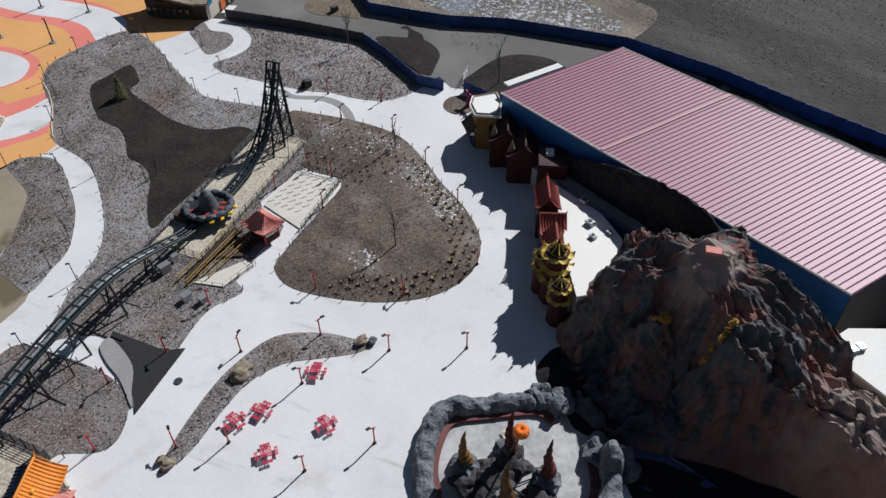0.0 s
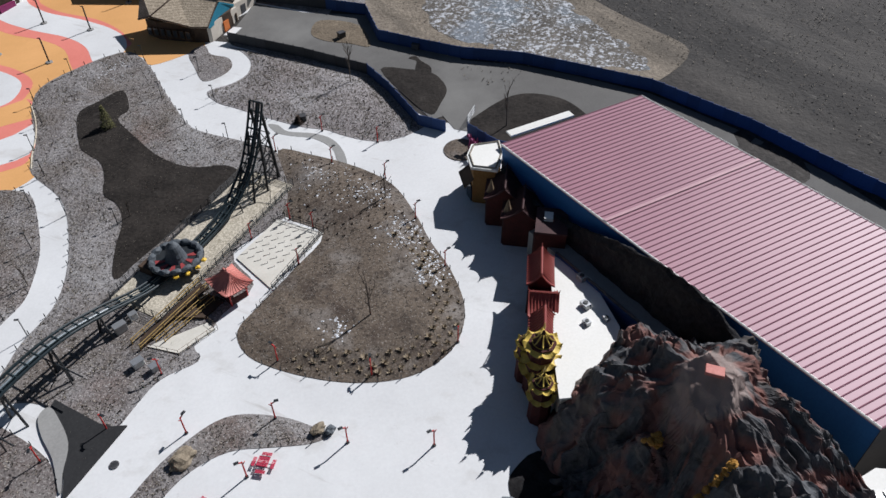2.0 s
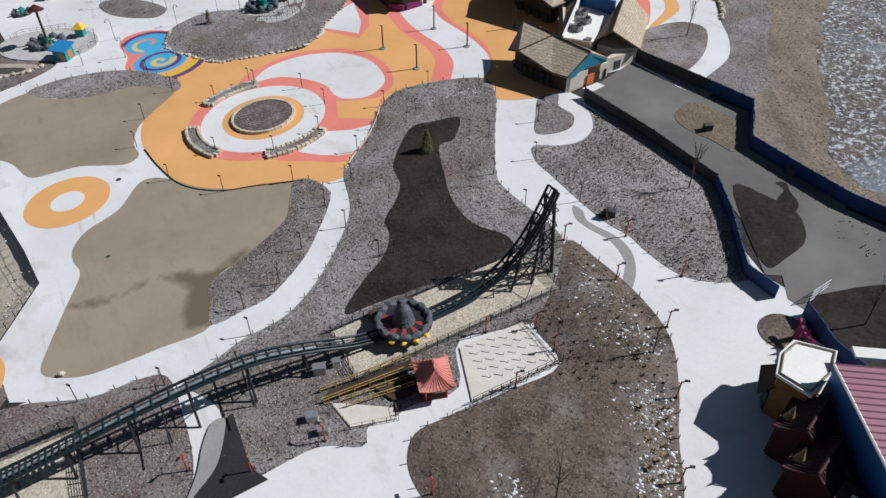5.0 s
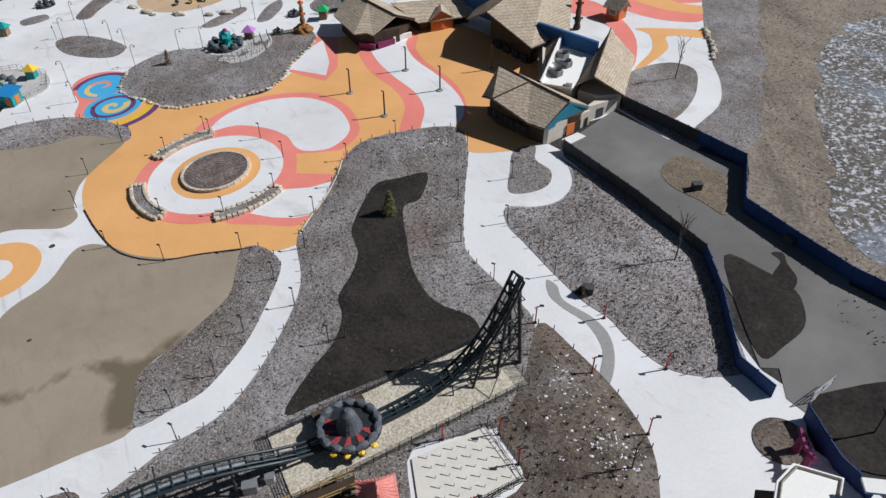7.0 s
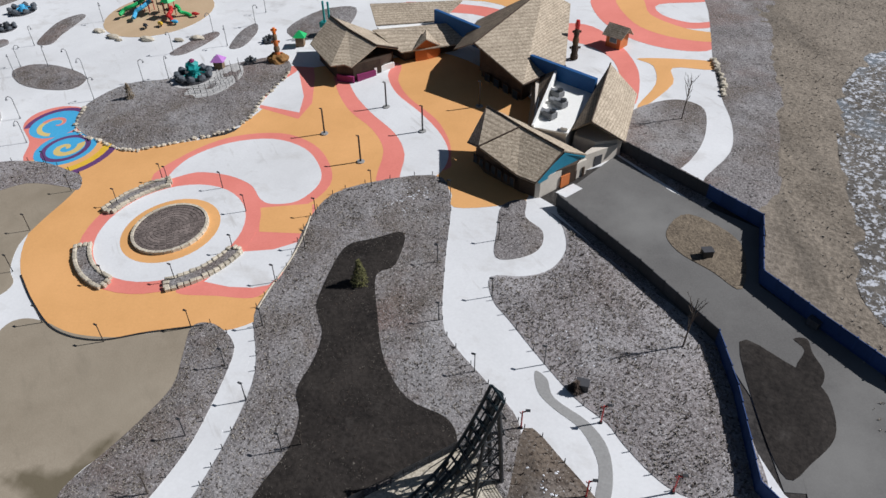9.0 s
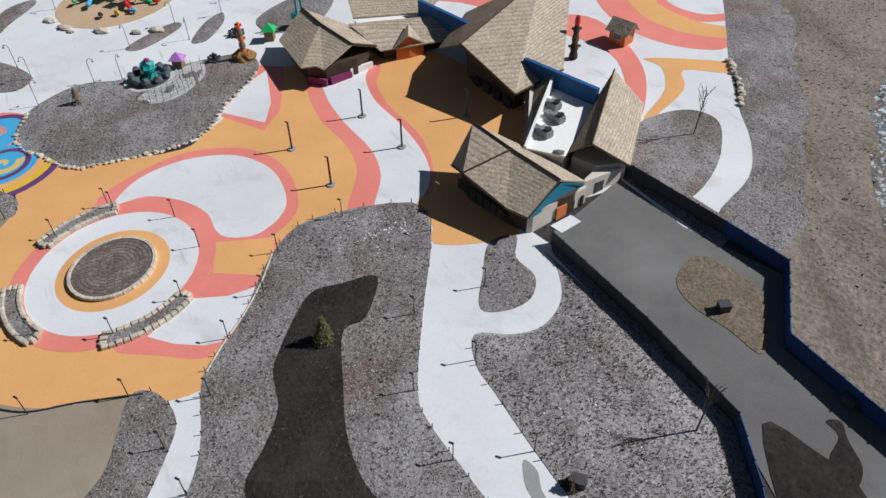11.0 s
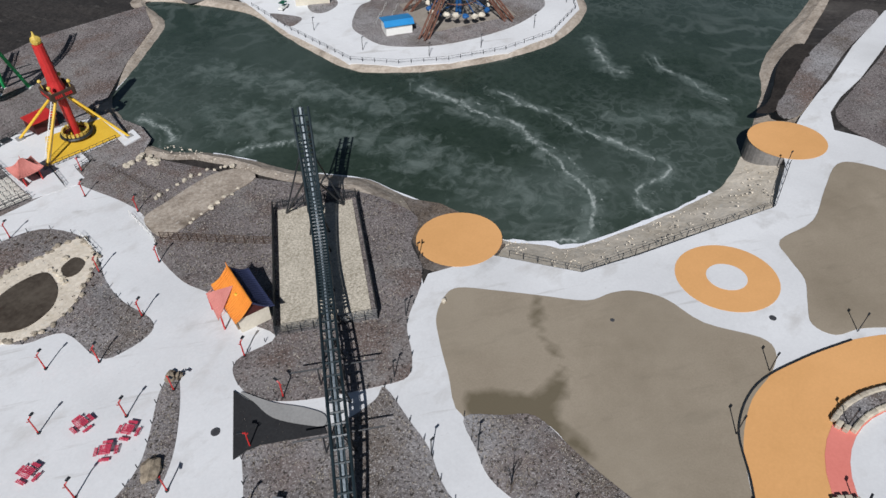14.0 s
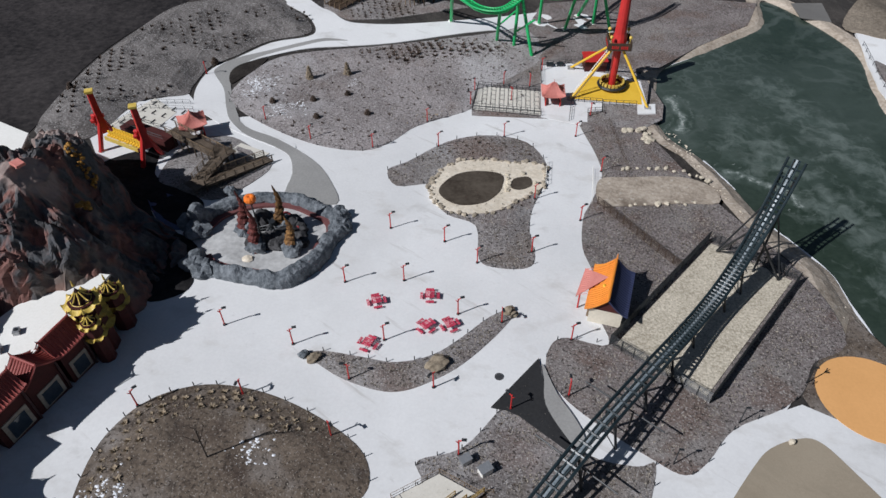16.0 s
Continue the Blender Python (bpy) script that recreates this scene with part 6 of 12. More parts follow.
def build_station():
    s = 22.3
    c = T_A + T_D * s
    z = ground_z(c.x, c.y) + 1.3
    disc = empty("ride_disc", pose(c.x, c.y, z, 0, 0, 20), "round disc ride vehicle with covered grey seats and red floor", "ride vehicle")
    bm = bmesh.new()
    bmesh.ops.create_cone(bm, cap_ends=True, segments=40, radius1=3.1, radius2=3.9, depth=0.8, matrix=Matrix.Translation((0, 0, 0.1)))
    part("base", bm, M["black"], disc)
    for i in range(9, 20, 2):
        bm = bmesh.new()
        pts = [(2.9 * math.cos(radians(a)), 2.9 * math.sin(radians(a)), 0.58) for a in (i * 18, i * 18 + 9, i * 18 + 18)]
        slab(bm, [(0.8 * math.cos(radians(i * 18 + 18)), 0.8 * math.sin(radians(i * 18 + 18)), 0.58), *pts[::-1]], 0.04)
        part("floor_ray", bm, M["redpanel"], disc, "red painted floor ray")
    cover = None
    for i in range(14):
        a = i * 360 / 14
        m = Matrix.Rotation(radians(a), 4, "Z") @ Matrix.Translation((3.35, 0, 0.75))
        if cover is None:
            bm = bmesh.new()
            lump(bm, (0, 0, -0.05), 0.62, 0.85, 2.0, 0.3, 2, (0.85, 1.55))
            cover = part("seat_cover", bm, M["cover"], disc)
            cover.matrix_basis = m
        else:
            share(cover, "seat_cover", m, disc)
    bm = bmesh.new()
    for z0, z1, r0, r1 in ((0.4, 1.3, 1.7, 1.35), (1.3, 2.1, 1.45, 1.1), (2.1, 2.9, 1.2, 0.9), (2.9, 3.5, 0.9, 0.3)):
        bmesh.ops.create_cone(bm, cap_ends=True, segments=18, radius1=r0 * 0.95, radius2=r1 * 0.95, depth=z1 - z0, matrix=Matrix.Translation((0, 0, (z0 + z1) / 2)))
    part("hub_cover", bm, M["cover"], disc, "grey fabric cover over the hub")
    for a in range(255, 330, 24):
        bm = bmesh.new()
        lump(bm, (3.9 * math.cos(radians(a)), 3.9 * math.sin(radians(a)), 0.35), 0.42, 0.6, a)
        part("rim_panel", bm, M["yellow"], disc, "yellow rim panel")

    # kiosk with a pagoda roof
    k = empty("station_kiosk", on_ground(-12.2, 25.4, 37), "small red timber kiosk with a faded red pagoda roof", "kiosk")
    pagoda_kiosk(k, 2.9, 3.6, 2.6, "pinktile")
    # queue slab with herringbone strips
    lay("pavement_queue", [(-11.9, 32.3), (-5.9, 39.4), (0.9, 34.9), (-7.0, 25.3)], M["palepave"], 0.22, "cream queue paving with dark herringbone joints", smooth=False)
    q = empty("queue_lines", Matrix(), "short grey zigzag kerbs set in the queue paving", "kerb")
    e1, e2 = (Vector((-4.9, 39.9)) - Vector((-12.4, 32.6))), (Vector((0.7, 34.8)) - Vector((-4.9, 39.9)))
    first = None
    for i in range(6):
        for j in range(5):
            p = Vector((-12.4, 32.6)) + e1 * (0.12 + 0.145 * i) + e2 * (0.12 + 0.175 * j + 0.04 * (i % 2))
            m = on_ground(p.x, p.y, 10, 0.22)
            if first is None:
                bm = bmesh.new()
                box(bm, (0, 0, 0), (1.05, 0.06, 0.05), 0)
                box(bm, (0.5, 0.33, 0), (0.06, 0.6, 0.05), 0)
                first = part("zigzag", bm, M["greyfence"], q)
                first.matrix_basis = m
            else:
                share(first, "zigzag", m, q)
    railing("queue_railing", [(-12.5, 33.2), (-4.9, 40.2), (1.0, 34.9), (-6.2, 25.2), (-8.4, 22.6)], "black steel railing round the queue", posts=1.8, group="station railings")
    # ramp: boards, timber rails
    ramp = empty("access_ramp", Matrix(), "timber access ramp with yellow handrails", "ramp")
    a, b = Vector((-24.2, 18.6)), Vector((-16.0, 27.0))
    d = (b - a).normalized()
    n = Vector((-d.y, d.x))
    bm = bmesh.new()
    za, zb = ground_z(a.x, a.y) + 0.15, ground_z(b.x, b.y) + 1.0
    o = n * 0.8
    slab(bm, [(a.x + o.x, a.y + o.y, za), (b.x + o.x, b.y + o.y, zb), (b.x - o.x, b.y - o.y, zb), (a.x - o.x, a.y - o.y, za)], 0.2)
    part("deck", bm, M["darkwood"], ramp)
    for off in (-0.85, 0.85):
        bm = bmesh.new()
        for h in (1.05, 0.55):
            tube(bm, (a.x + n.x * off, a.y + n.y * off, za + h), (b.x + n.x * off, b.y + n.y * off, zb + h), 0.07, 5)
        part("handrail", bm, M["goldrail"], ramp, "yellow handrail")
        post = None
        for i in range(7):
            p, z = a.lerp(b, i / 6) + n * off, za + (zb - za) * i / 6
            if post is None:
                bm = bmesh.new()
                tube(bm, (0, 0, -0.2), (0, 0, 1.1), 0.07, 5)
                post = part("post", bm, M["goldrail"], ramp)
                post.matrix_basis = pose(p.x, p.y, z)
            else:
                share(post, "post", pose(p.x, p.y, z), ramp)
    lay("pavement_ramp_foot", [(-22.9, 18.4), (-18.7, 16.4), (-14.3, 19.6), (-15.4, 20.8)], M["palepave"], 0.30, "cream paving at the foot of the ramp", smooth=False)
    for pts in ([(-24.6, 18.0), (-22.9, 18.2), (-18.7, 16.2), (-14.0, 19.6), (-15.2, 21.0)],):
        railing("ramp_railing", pts, "black and timber railing beside the ramp", posts=1.6, material="wood", group="station railings")
    pit = empty("ramp_landing", Matrix(), "dark timber landing behind the kiosk", "landing")
    bm = bmesh.new()
    prism(bm, [(-19.4, 22.4), (-15.4, 26.6), (-13.2, 24.4), (-15.8, 21.6)], ground_z(-17, 24) - 0.6, ground_z(-17, 24) + 0.35)
    part("deck", bm, M["darkwood"], pit)
    for pts in ([(-21.8, 18.9), (-15.4, 25.6)], [(-20.6, 18.6), (-14.6, 24.6)]):
        railing("ramp_railing", pts, "yellow timber railing beside the ramp", posts=1.6, material="goldrail", group="station railings", post_r=0.07, rail_r=0.06)
    platform = empty("station_platform", Matrix(), "raised dark station deck beside the track", "platform")
    bm = bmesh.new()
    p0 = T_A + T_D * 19 - T_N * 4.4
    prism(bm, [(p0.x + T_D.x * u + T_N.x * v, p0.y + T_D.y * u + T_N.y * v) for u, v in ((0, 0), (6.5, 0), (6.5, 2.4), (0, 2.4))], ground_z(p0.x, p0.y) - 0.5, ground_z(p0.x, p0.y) + 0.9)
    part("deck", bm, M["darkwood"], platform)
    # gravel strips under the track, fenced
    def strip(name, s0, s1, w0, w1, label):
        pts = [T_A + T_D * s0 + T_N * w0, T_A + T_D * s1 + T_N * w0, T_A + T_D * s1 + T_N * w1, T_A + T_D * s0 + T_N * w1]
        lay(name, [(p.x, p.y) for p in pts], M["gravel"], 0.26, label, smooth=False, skirt=0.3, rough=0.04, cell=1.5)
        return pts

    pts = strip("gravel_station", 0.5, 31, -4.6, 4.8, "beige gravel strip under the track")
    railing("station_fence", [tuple(p) for p in pts] + [tuple(pts[0])], "black mesh fence round the gravel strip", 1.6, 1.6, group="coaster fences", bars=6, post_r=0.06, rail_r=0.045)
    railing("queue_railing", [(-5.8, 39.9), (1.0, 35.3), (-6.8, 25.2)], "black steel railing round the queue paving", posts=1.3, group="coaster fences", bars=3, post_r=0.055, rail_r=0.045, lift=0.2)
    pts = strip("gravel_pad", 63.8, 92.0, -6.2, 6.2, "beige gravel pad under the far end of the track")
    wide = [T_A + T_D * u + T_N * v for u, v in ((63.2, -6.9), (92.6, -6.9), (92.6, 6.9), (63.2, 6.9), (63.2, -6.9))]
    railing("pad_fence", [tuple(p) for p in wide], "tall black mesh fence round the gravel pad", 2.0, 1.8, group="coaster fences", bars=8, post_r=0.08, rail_r=0.05)
    # long crossbars over the walk
    for u in (43.5, 53.4):
        p = T_A + T_D * u
        beam = empty("height_beam", Matrix(), "black steel clearance beam across the path below the track", "beam", "clearance beams")
        bm = bmesh.new()
        z = ground_z(p.x, p.y) + 3.4
        tube(bm, (p.x - T_N.x * 5.4, p.y - T_N.y * 5.4, z), (p.x + T_N.x * 4.8, p.y + T_N.y * 4.8, z), 0.10, 6)
        part("bar", bm, M["black"], beam)
        bm = bmesh.new()
        for o in (-1.5, 1.5):
            tube(bm, (p.x + T_N.x * o, p.y + T_N.y * o, ground_z(p.x, p.y) - 0.1), (p.x + T_N.x * o, p.y + T_N.y * o, z), 0.1, 6)
        part("leg", bm, M["black"], beam)
    # machine cabinets beside the track
    for x, y, sx, sy, sz, mt in ((-26.6, 21.8, 1.6, 1.0, 1.2, "steel"), (-25.2, 23.6, 1.0, 0.8, 1.0, "white"), (-23.6, 15.6, 1.4, 1.0, 0.9, "white"), (-21.4, 14.6, 1.2, 0.9, 0.8, "steel"), (-19.2, 33.0, 1.2, 0.9, 1.1, "black")):
        cab = empty("equipment_cabinet", on_ground(x, y, 37, 0.2), "pale metal equipment cabinet on a mulch bed", "cabinet", "equipment cabinets")
        bm = bmesh.new()
        box(bm, (0, 0, 0), (sx, sy, sz))
        bmesh.ops.bevel(bm, geom=bm.edges[:], offset=0.05, segments=1, affect="EDGES")
        part("body", bm, M[mt], cab)
        bm = bmesh.new()
        box(bm, (0, 0, sz), (sx + 0.1, sy + 0.1, 0.08))
        part("lid", bm, M["steel"], cab)


def pagoda_kiosk(k, w, d, h, tile):
    """Four red posts, a low wall and a swept-up gable roof, under the Empty k."""
    post = None
    for x in (-w / 2 + 0.15, w / 2 - 0.15):
        for y in (-d / 2 + 0.15, d / 2 - 0.15):
            if post is None:
                bm = bmesh.new()
                tube(bm, (0, 0, -0.2), (0, 0, h), 0.13, 8)
                post = part("post", bm, M["red"], k)
                post.matrix_basis = pose(x, y, 0)
            else:
                share(post, "post", pose(x, y, 0), k)
    bm = bmesh.new()
    for y in (-d / 2 + 0.15, d / 2 - 0.15):
        box(bm, (0, y, 0), (w - 0.3, 0.12, 1.0))
    box(bm, (-w / 2 + 0.15, 0, 0), (0.12, d - 0.3, 1.0))
    part("wall", bm, M["redwall"], k)
    hip_roof(k, w + 1.5, d + 1.5, h - 0.1, 1.9, tile)


def hip_roof(k, w, d, z, rise, tile):
    """Four hollow-curved slopes with turned-up corners that meet in a short ridge."""
    ridge = max(0.0, d - w) / 2 + 0.45

    def at(u, v, way):
        # u runs from eaves (1) to ridge (0), v along the eaves
        e = Vector((w / 2, v * d / 2)) if way % 2 == 0 else Vector((v * w / 2, d / 2))
        r = Vector((0.0, v * ridge)) if way % 2 == 0 else Vector((0.0, ridge))
        p = r.lerp(e, u) * (1 if way < 2 else -1)
        return (p.x, p.y, z + rise * (1 - u) ** 1.6 + 0.38 * abs(v) ** 3 * u ** 2)

    for way in range(4):
        bm = bmesh.new()
        nu, nv = 7, 10
        top = [[bm.verts.new(at(i / nu, j / nv * 2 - 1, way)) for i in range(nu + 1)] for j in range(nv + 1)]
        low = [[bm.verts.new((v.co.x, v.co.y, v.co.z - 0.14)) for v in row] for row in top]
        for j in range(nv):
            for i in range(nu):
                bm.faces.new((top[j][i], top[j][i + 1], top[j + 1][i + 1], top[j + 1][i]))
                bm.faces.new((low[j][i], low[j + 1][i], low[j + 1][i + 1], low[j][i + 1]))
            bm.faces.new((top[j][nu], low[j][nu], low[j + 1][nu], top[j + 1][nu]))
        slope = part("roof_slope", bm, M[tile], k)
        for j in range(9):
            v = (j + 0.5) / 9 * 2 - 1
            bm = bmesh.new()
            for i in range(4):
                a, b = at(i / 4, v, way), at((i + 1) / 4, v, way)
                tube(bm, (a[0], a[1], a[2] + 0.03), (b[0], b[1], b[2] + 0.03), 0.055, 4)
            part("tile_rib", bm, M[tile], slope)
    bm = bmesh.new()
    tube(bm, (0, -ridge, z + rise + 0.06), (0, ridge, z + rise + 0.06), 0.14, 6)
    tube(bm, (0, 0, z + rise), (0, 0, z + rise + 0.8), 0.12, 6, 0.03)
    part("ridge", bm, M[tile], k)
    bm = bmesh.new()
    for x0, y0, x1, y1 in ((1, -1, 1, 1), (1, 1, -1, 1), (-1, 1, -1, -1), (-1, -1, 1, -1)):
        tube(bm, (x0 * w * 0.42, y0 * d * 0.42, z - 0.05), (x1 * w * 0.42, y1 * d * 0.42, z - 0.05), 0.1, 5)
    part("eaves_beam", bm, M["red"], k)


def swept_roof(k, w, d, z, rise, tile, tiles=True, west=None):
    """A gable roof with a hollow curve and turned-up corners; the ridge runs along y."""
    for side in (-1, 1):
        bm = bmesh.new()
        nu, nv = 8, 10
        grid = []
        for j in range(nv + 1):
            v = j / nv * 2 - 1
            row = []
            for i in range(nu + 1):
                u = i / nu
                x = side * w / 2 * u
                y = d / 2 * v * (1 - 0.06 * (1 - u))
                zz = z + rise * (1 - u) ** 1.5 + 0.32 * abs(v) ** 4 * u
                row.append((x, y, zz))
            grid.append(row)
        top = [[bm.verts.new(p) for p in row] for row in grid]
        low = [[bm.verts.new((p[0], p[1], p[2] - 0.14)) for p in row] for row in grid]
        for j in range(nv):
            for i in range(nu):
                bm.faces.new((top[j][i], top[j][i + 1], top[j + 1][i + 1], top[j + 1][i]))
                bm.faces.new((low[j][i], low[j + 1][i], low[j + 1][i + 1], low[j][i + 1]))
        for j in range(nv):
            bm.faces.new((top[j][nu], low[j][nu], low[j + 1][nu], top[j + 1][nu]))
        for i in range(nu):
            bm.faces.new((top[0][i], low[0][i], low[0][i + 1], top[0][i + 1]))
            bm.faces.new((top[nv][i], top[nv][i + 1], low[nv][i + 1], low[nv][i]))
        cover = west if west and side < 0 else tile
        slope = part("roof_slope", bm, M[cover], k)
        if tiles:
            rib = None
            n = int(d / 0.42)
            for j in range(n + 1):
                y = (j / n * 2 - 1) * d / 2 * 0.98
                if rib is None:
                    bm = bmesh.new()
                    for i in range(5):
                        u0, u1 = i / 5, (i + 1) / 5
                        tube(bm, (side * w / 2 * u0, 0, z + rise * (1 - u0) ** 1.5 + 0.03), (side * w / 2 * u1, 0, z + rise * (1 - u1) ** 1.5 + 0.03), 0.08, 4)
                    rib = part("tile_rib", bm, M[cover], slope)
                    rib.matrix_basis = pose(0, y, 0.0)
                else:
                    v = abs(y / (d / 2))
                    share(rib, "tile_rib", pose(0, y, 0.28 * v**4), slope)
    bm = bmesh.new()
    tube(bm, (0, -d / 2 * 0.95, z + rise + 0.08), (0, d / 2 * 0.95, z + rise + 0.08), 0.16, 6)
    for v in (-1, 1):
        tube(bm, (0, v * d / 2 * 0.93, z + rise + 0.08), (0, v * d / 2 * 1.05, z + rise + 0.6), 0.14, 5, 0.03)
    part("ridge", bm, M[tile], k)
    for v in (-1, 1):
        bm = bmesh.new()
        y = v * d / 2 * 0.86
        a = [bm.verts.new(p) for p in ((-w / 2 * 0.8, y, z + 0.02), (w / 2 * 0.8, y, z + 0.02), (0, y, z + rise * 0.85))]
        b = [bm.verts.new((p.co.x, p.co.y - v * 0.12, p.co.z)) for p in a]
        bm.faces.new(a)
        bm.faces.new(b[::-1])
        for i in range(3):
            bm.faces.new((a[i], b[i], b[(i + 1) % 3], a[(i + 1) % 3]))
        part("gable_end", bm, M["redwall"], k)


M["redpanel"] = mat("faded_red_floor", (0.22, 0.03, 0.035), (0.34, 0.06, 0.06), 0.6, 3.0, rough=0.6, bump=0.05)
M["navytile"] = mat("navy_roof_tile", (0.02, 0.025, 0.06), (0.04, 0.05, 0.11), 0.6, 4.0, rough=0.6, bump=0.3)
M["cover"] = mat("grey_tarpaulin", (0.05, 0.058, 0.068), (0.12, 0.135, 0.15), 0.8, 5.0, rough=0.6, bump=0.4, depth=0.08)
M["palepave"] = mat("pale_cream_paving", (0.58, 0.55, 0.48), (0.70, 0.67, 0.60), 0.3, 3.0, rough=0.85, bump=0.1, mixfine=0.4)
M["goldrail"] = mat("yellow_timber_rail", (0.34, 0.22, 0.07), (0.50, 0.35, 0.13), 0.8, 5.0, rough=0.7, bump=0.2)
build_station()


# ---- hut with orange roof beside the pad ----
def build_hut():
    k = empty("snack_hut", on_ground(-39.1, -11.8, -13), "cream hut with a bright orange tiled roof and pink awning", "hut")
    bm = bmesh.new()
    box(bm, (0, 0, -0.3), (4.3, 7.2, 3.4))
    part("wall", bm, M["cream"], k)
    for y in (-2.4, 0, 2.4):
        bm = bmesh.new()
        box(bm, (2.17, y, 1.0), (0.06, 1.5, 1.3))
        part("hatch", bm, M["glass"], k)
    bm = bmesh.new()
    box(bm, (2.2, 0, 0.85), (0.5, 6.5, 0.1))
    part("counter", bm, M["wood"], k)
    swept_roof(k, 5.6, 8.6, 3.1, 2.3, "orangetile", west="navytile")
    # pink awning roof on the square side
    bm = bmesh.new()
    slab(bm, [(0.6, -1.0, 4.75), (3.9, -3.6, 2.9), (4.3, 1.8, 2.7)], 0.14)
    awn = part("awning", bm, M["pinktile"], k)
    rib = None
    for j in range(13):
        f = (j + 0.5) / 13
        y = -3.6 + 5.4 * f
        if rib is None:
            bm = bmesh.new()
            tube(bm, (2.9, 0, 3.42), (3.95, 0, 2.9), 0.06, 4)
            rib = part("tile_rib", bm, M["pinktile"], awn)
            rib.matrix_basis = pose(0, y, 0)
        else:
            share(rib, "tile_rib", pose(0, y, 0), awn)
    for y in (-3.3, 1.5):
        bm = bmesh.new()
        tube(bm, (3.8, y, -0.2), (3.8, y, 2.9), 0.12, 8)
        part("post", bm, M["red"], k)
    bm = bmesh.new()
    lump(bm, (0.9, 0.6, 4.6), 0.24, 0.8, 1)
    part("roof_vent", bm, M["yellow"], k)


build_hut()


# ---- row of themed shops in front of the hall ----
def window(parent, c, s, rz=0.0, material="glass", frame_m="cream"):
    w = bmesh.new()
    box(w, c, (s[0] + 0.3, s[1], s[2] + 0.3), rz)
    ob = part("window", w, M[frame_m], parent)
    g = bmesh.new()
    n = Vector((math.sin(radians(rz)), -math.cos(radians(rz)), 0))
    for sgn in (-1, 1):
        box(g, (c[0] + n.x * 0.03 * sgn, c[1] + n.y * 0.03 * sgn, c[2] + 0.15), (s[0], s[1], s[2]), rz)
    part("pane", g, M[material], ob)
    return ob


def shop(x, y, turn, w, d, h, rise, tile, wall, label, front=True, ridge_turn=0):
    """A shop: front faces -x in its own frame, w across y, d deep along x."""
    k = empty("shop", on_ground(x, y, turn), label, "shop", "row of themed shops")
    bm = bmesh.new()
    box(bm, (0, 0, -1.0), (d, w, h + 1.0))
    part("wall", bm, M[wall], k)
    if front:
        n = max(1, int(w // 3))
        for i in range(n):
            yy = (i + 0.5) * w / n - w / 2
            bm = bmesh.new()
            box(bm, (-d / 2 - 0.05, yy, 0.4), (0.1, w / n * 0.7, h * 0.55))
            pan = part("front_panel", bm, M["aged"], k)
            bm = bmesh.new()
            box(bm, (-d / 2 - 0.11, yy, 0.6), (0.06, w / n * 0.5, h * 0.42))
            part("pane", bm, M["glass"], pan)
            bm = bmesh.new()
            box(bm, (-d / 2 - 0.12, yy - w / n * 0.45, 0), (0.25, 0.25, h))
            part("pilaster", bm, M["darktile"], k)
    if tile:
        roof = new("roof")
        roof.parent = k
        roof.matrix_basis = pose(0, 0, 0, 0, 0, ridge_turn)
        a, b = (d + 1.0, w + 1.0) if not ridge_turn else (w + 1.0, d + 1.0)
        swept_roof_flat(k, a, b, h, rise, tile, ridge_turn)
        bpy.data.objects.remove(roof)
    return k


def swept_roof_flat(k, w, d, z, rise, tile, turn):
    before = set(k.children_recursive)
    swept_roof(k, w, d, z, rise, tile)
    if turn:
        for o in set(k.children_recursive) - before:
            if o.parent == k:
                o.matrix_basis = pose(0, 0, 0, 0, 0, turn) @ o.matrix_basis


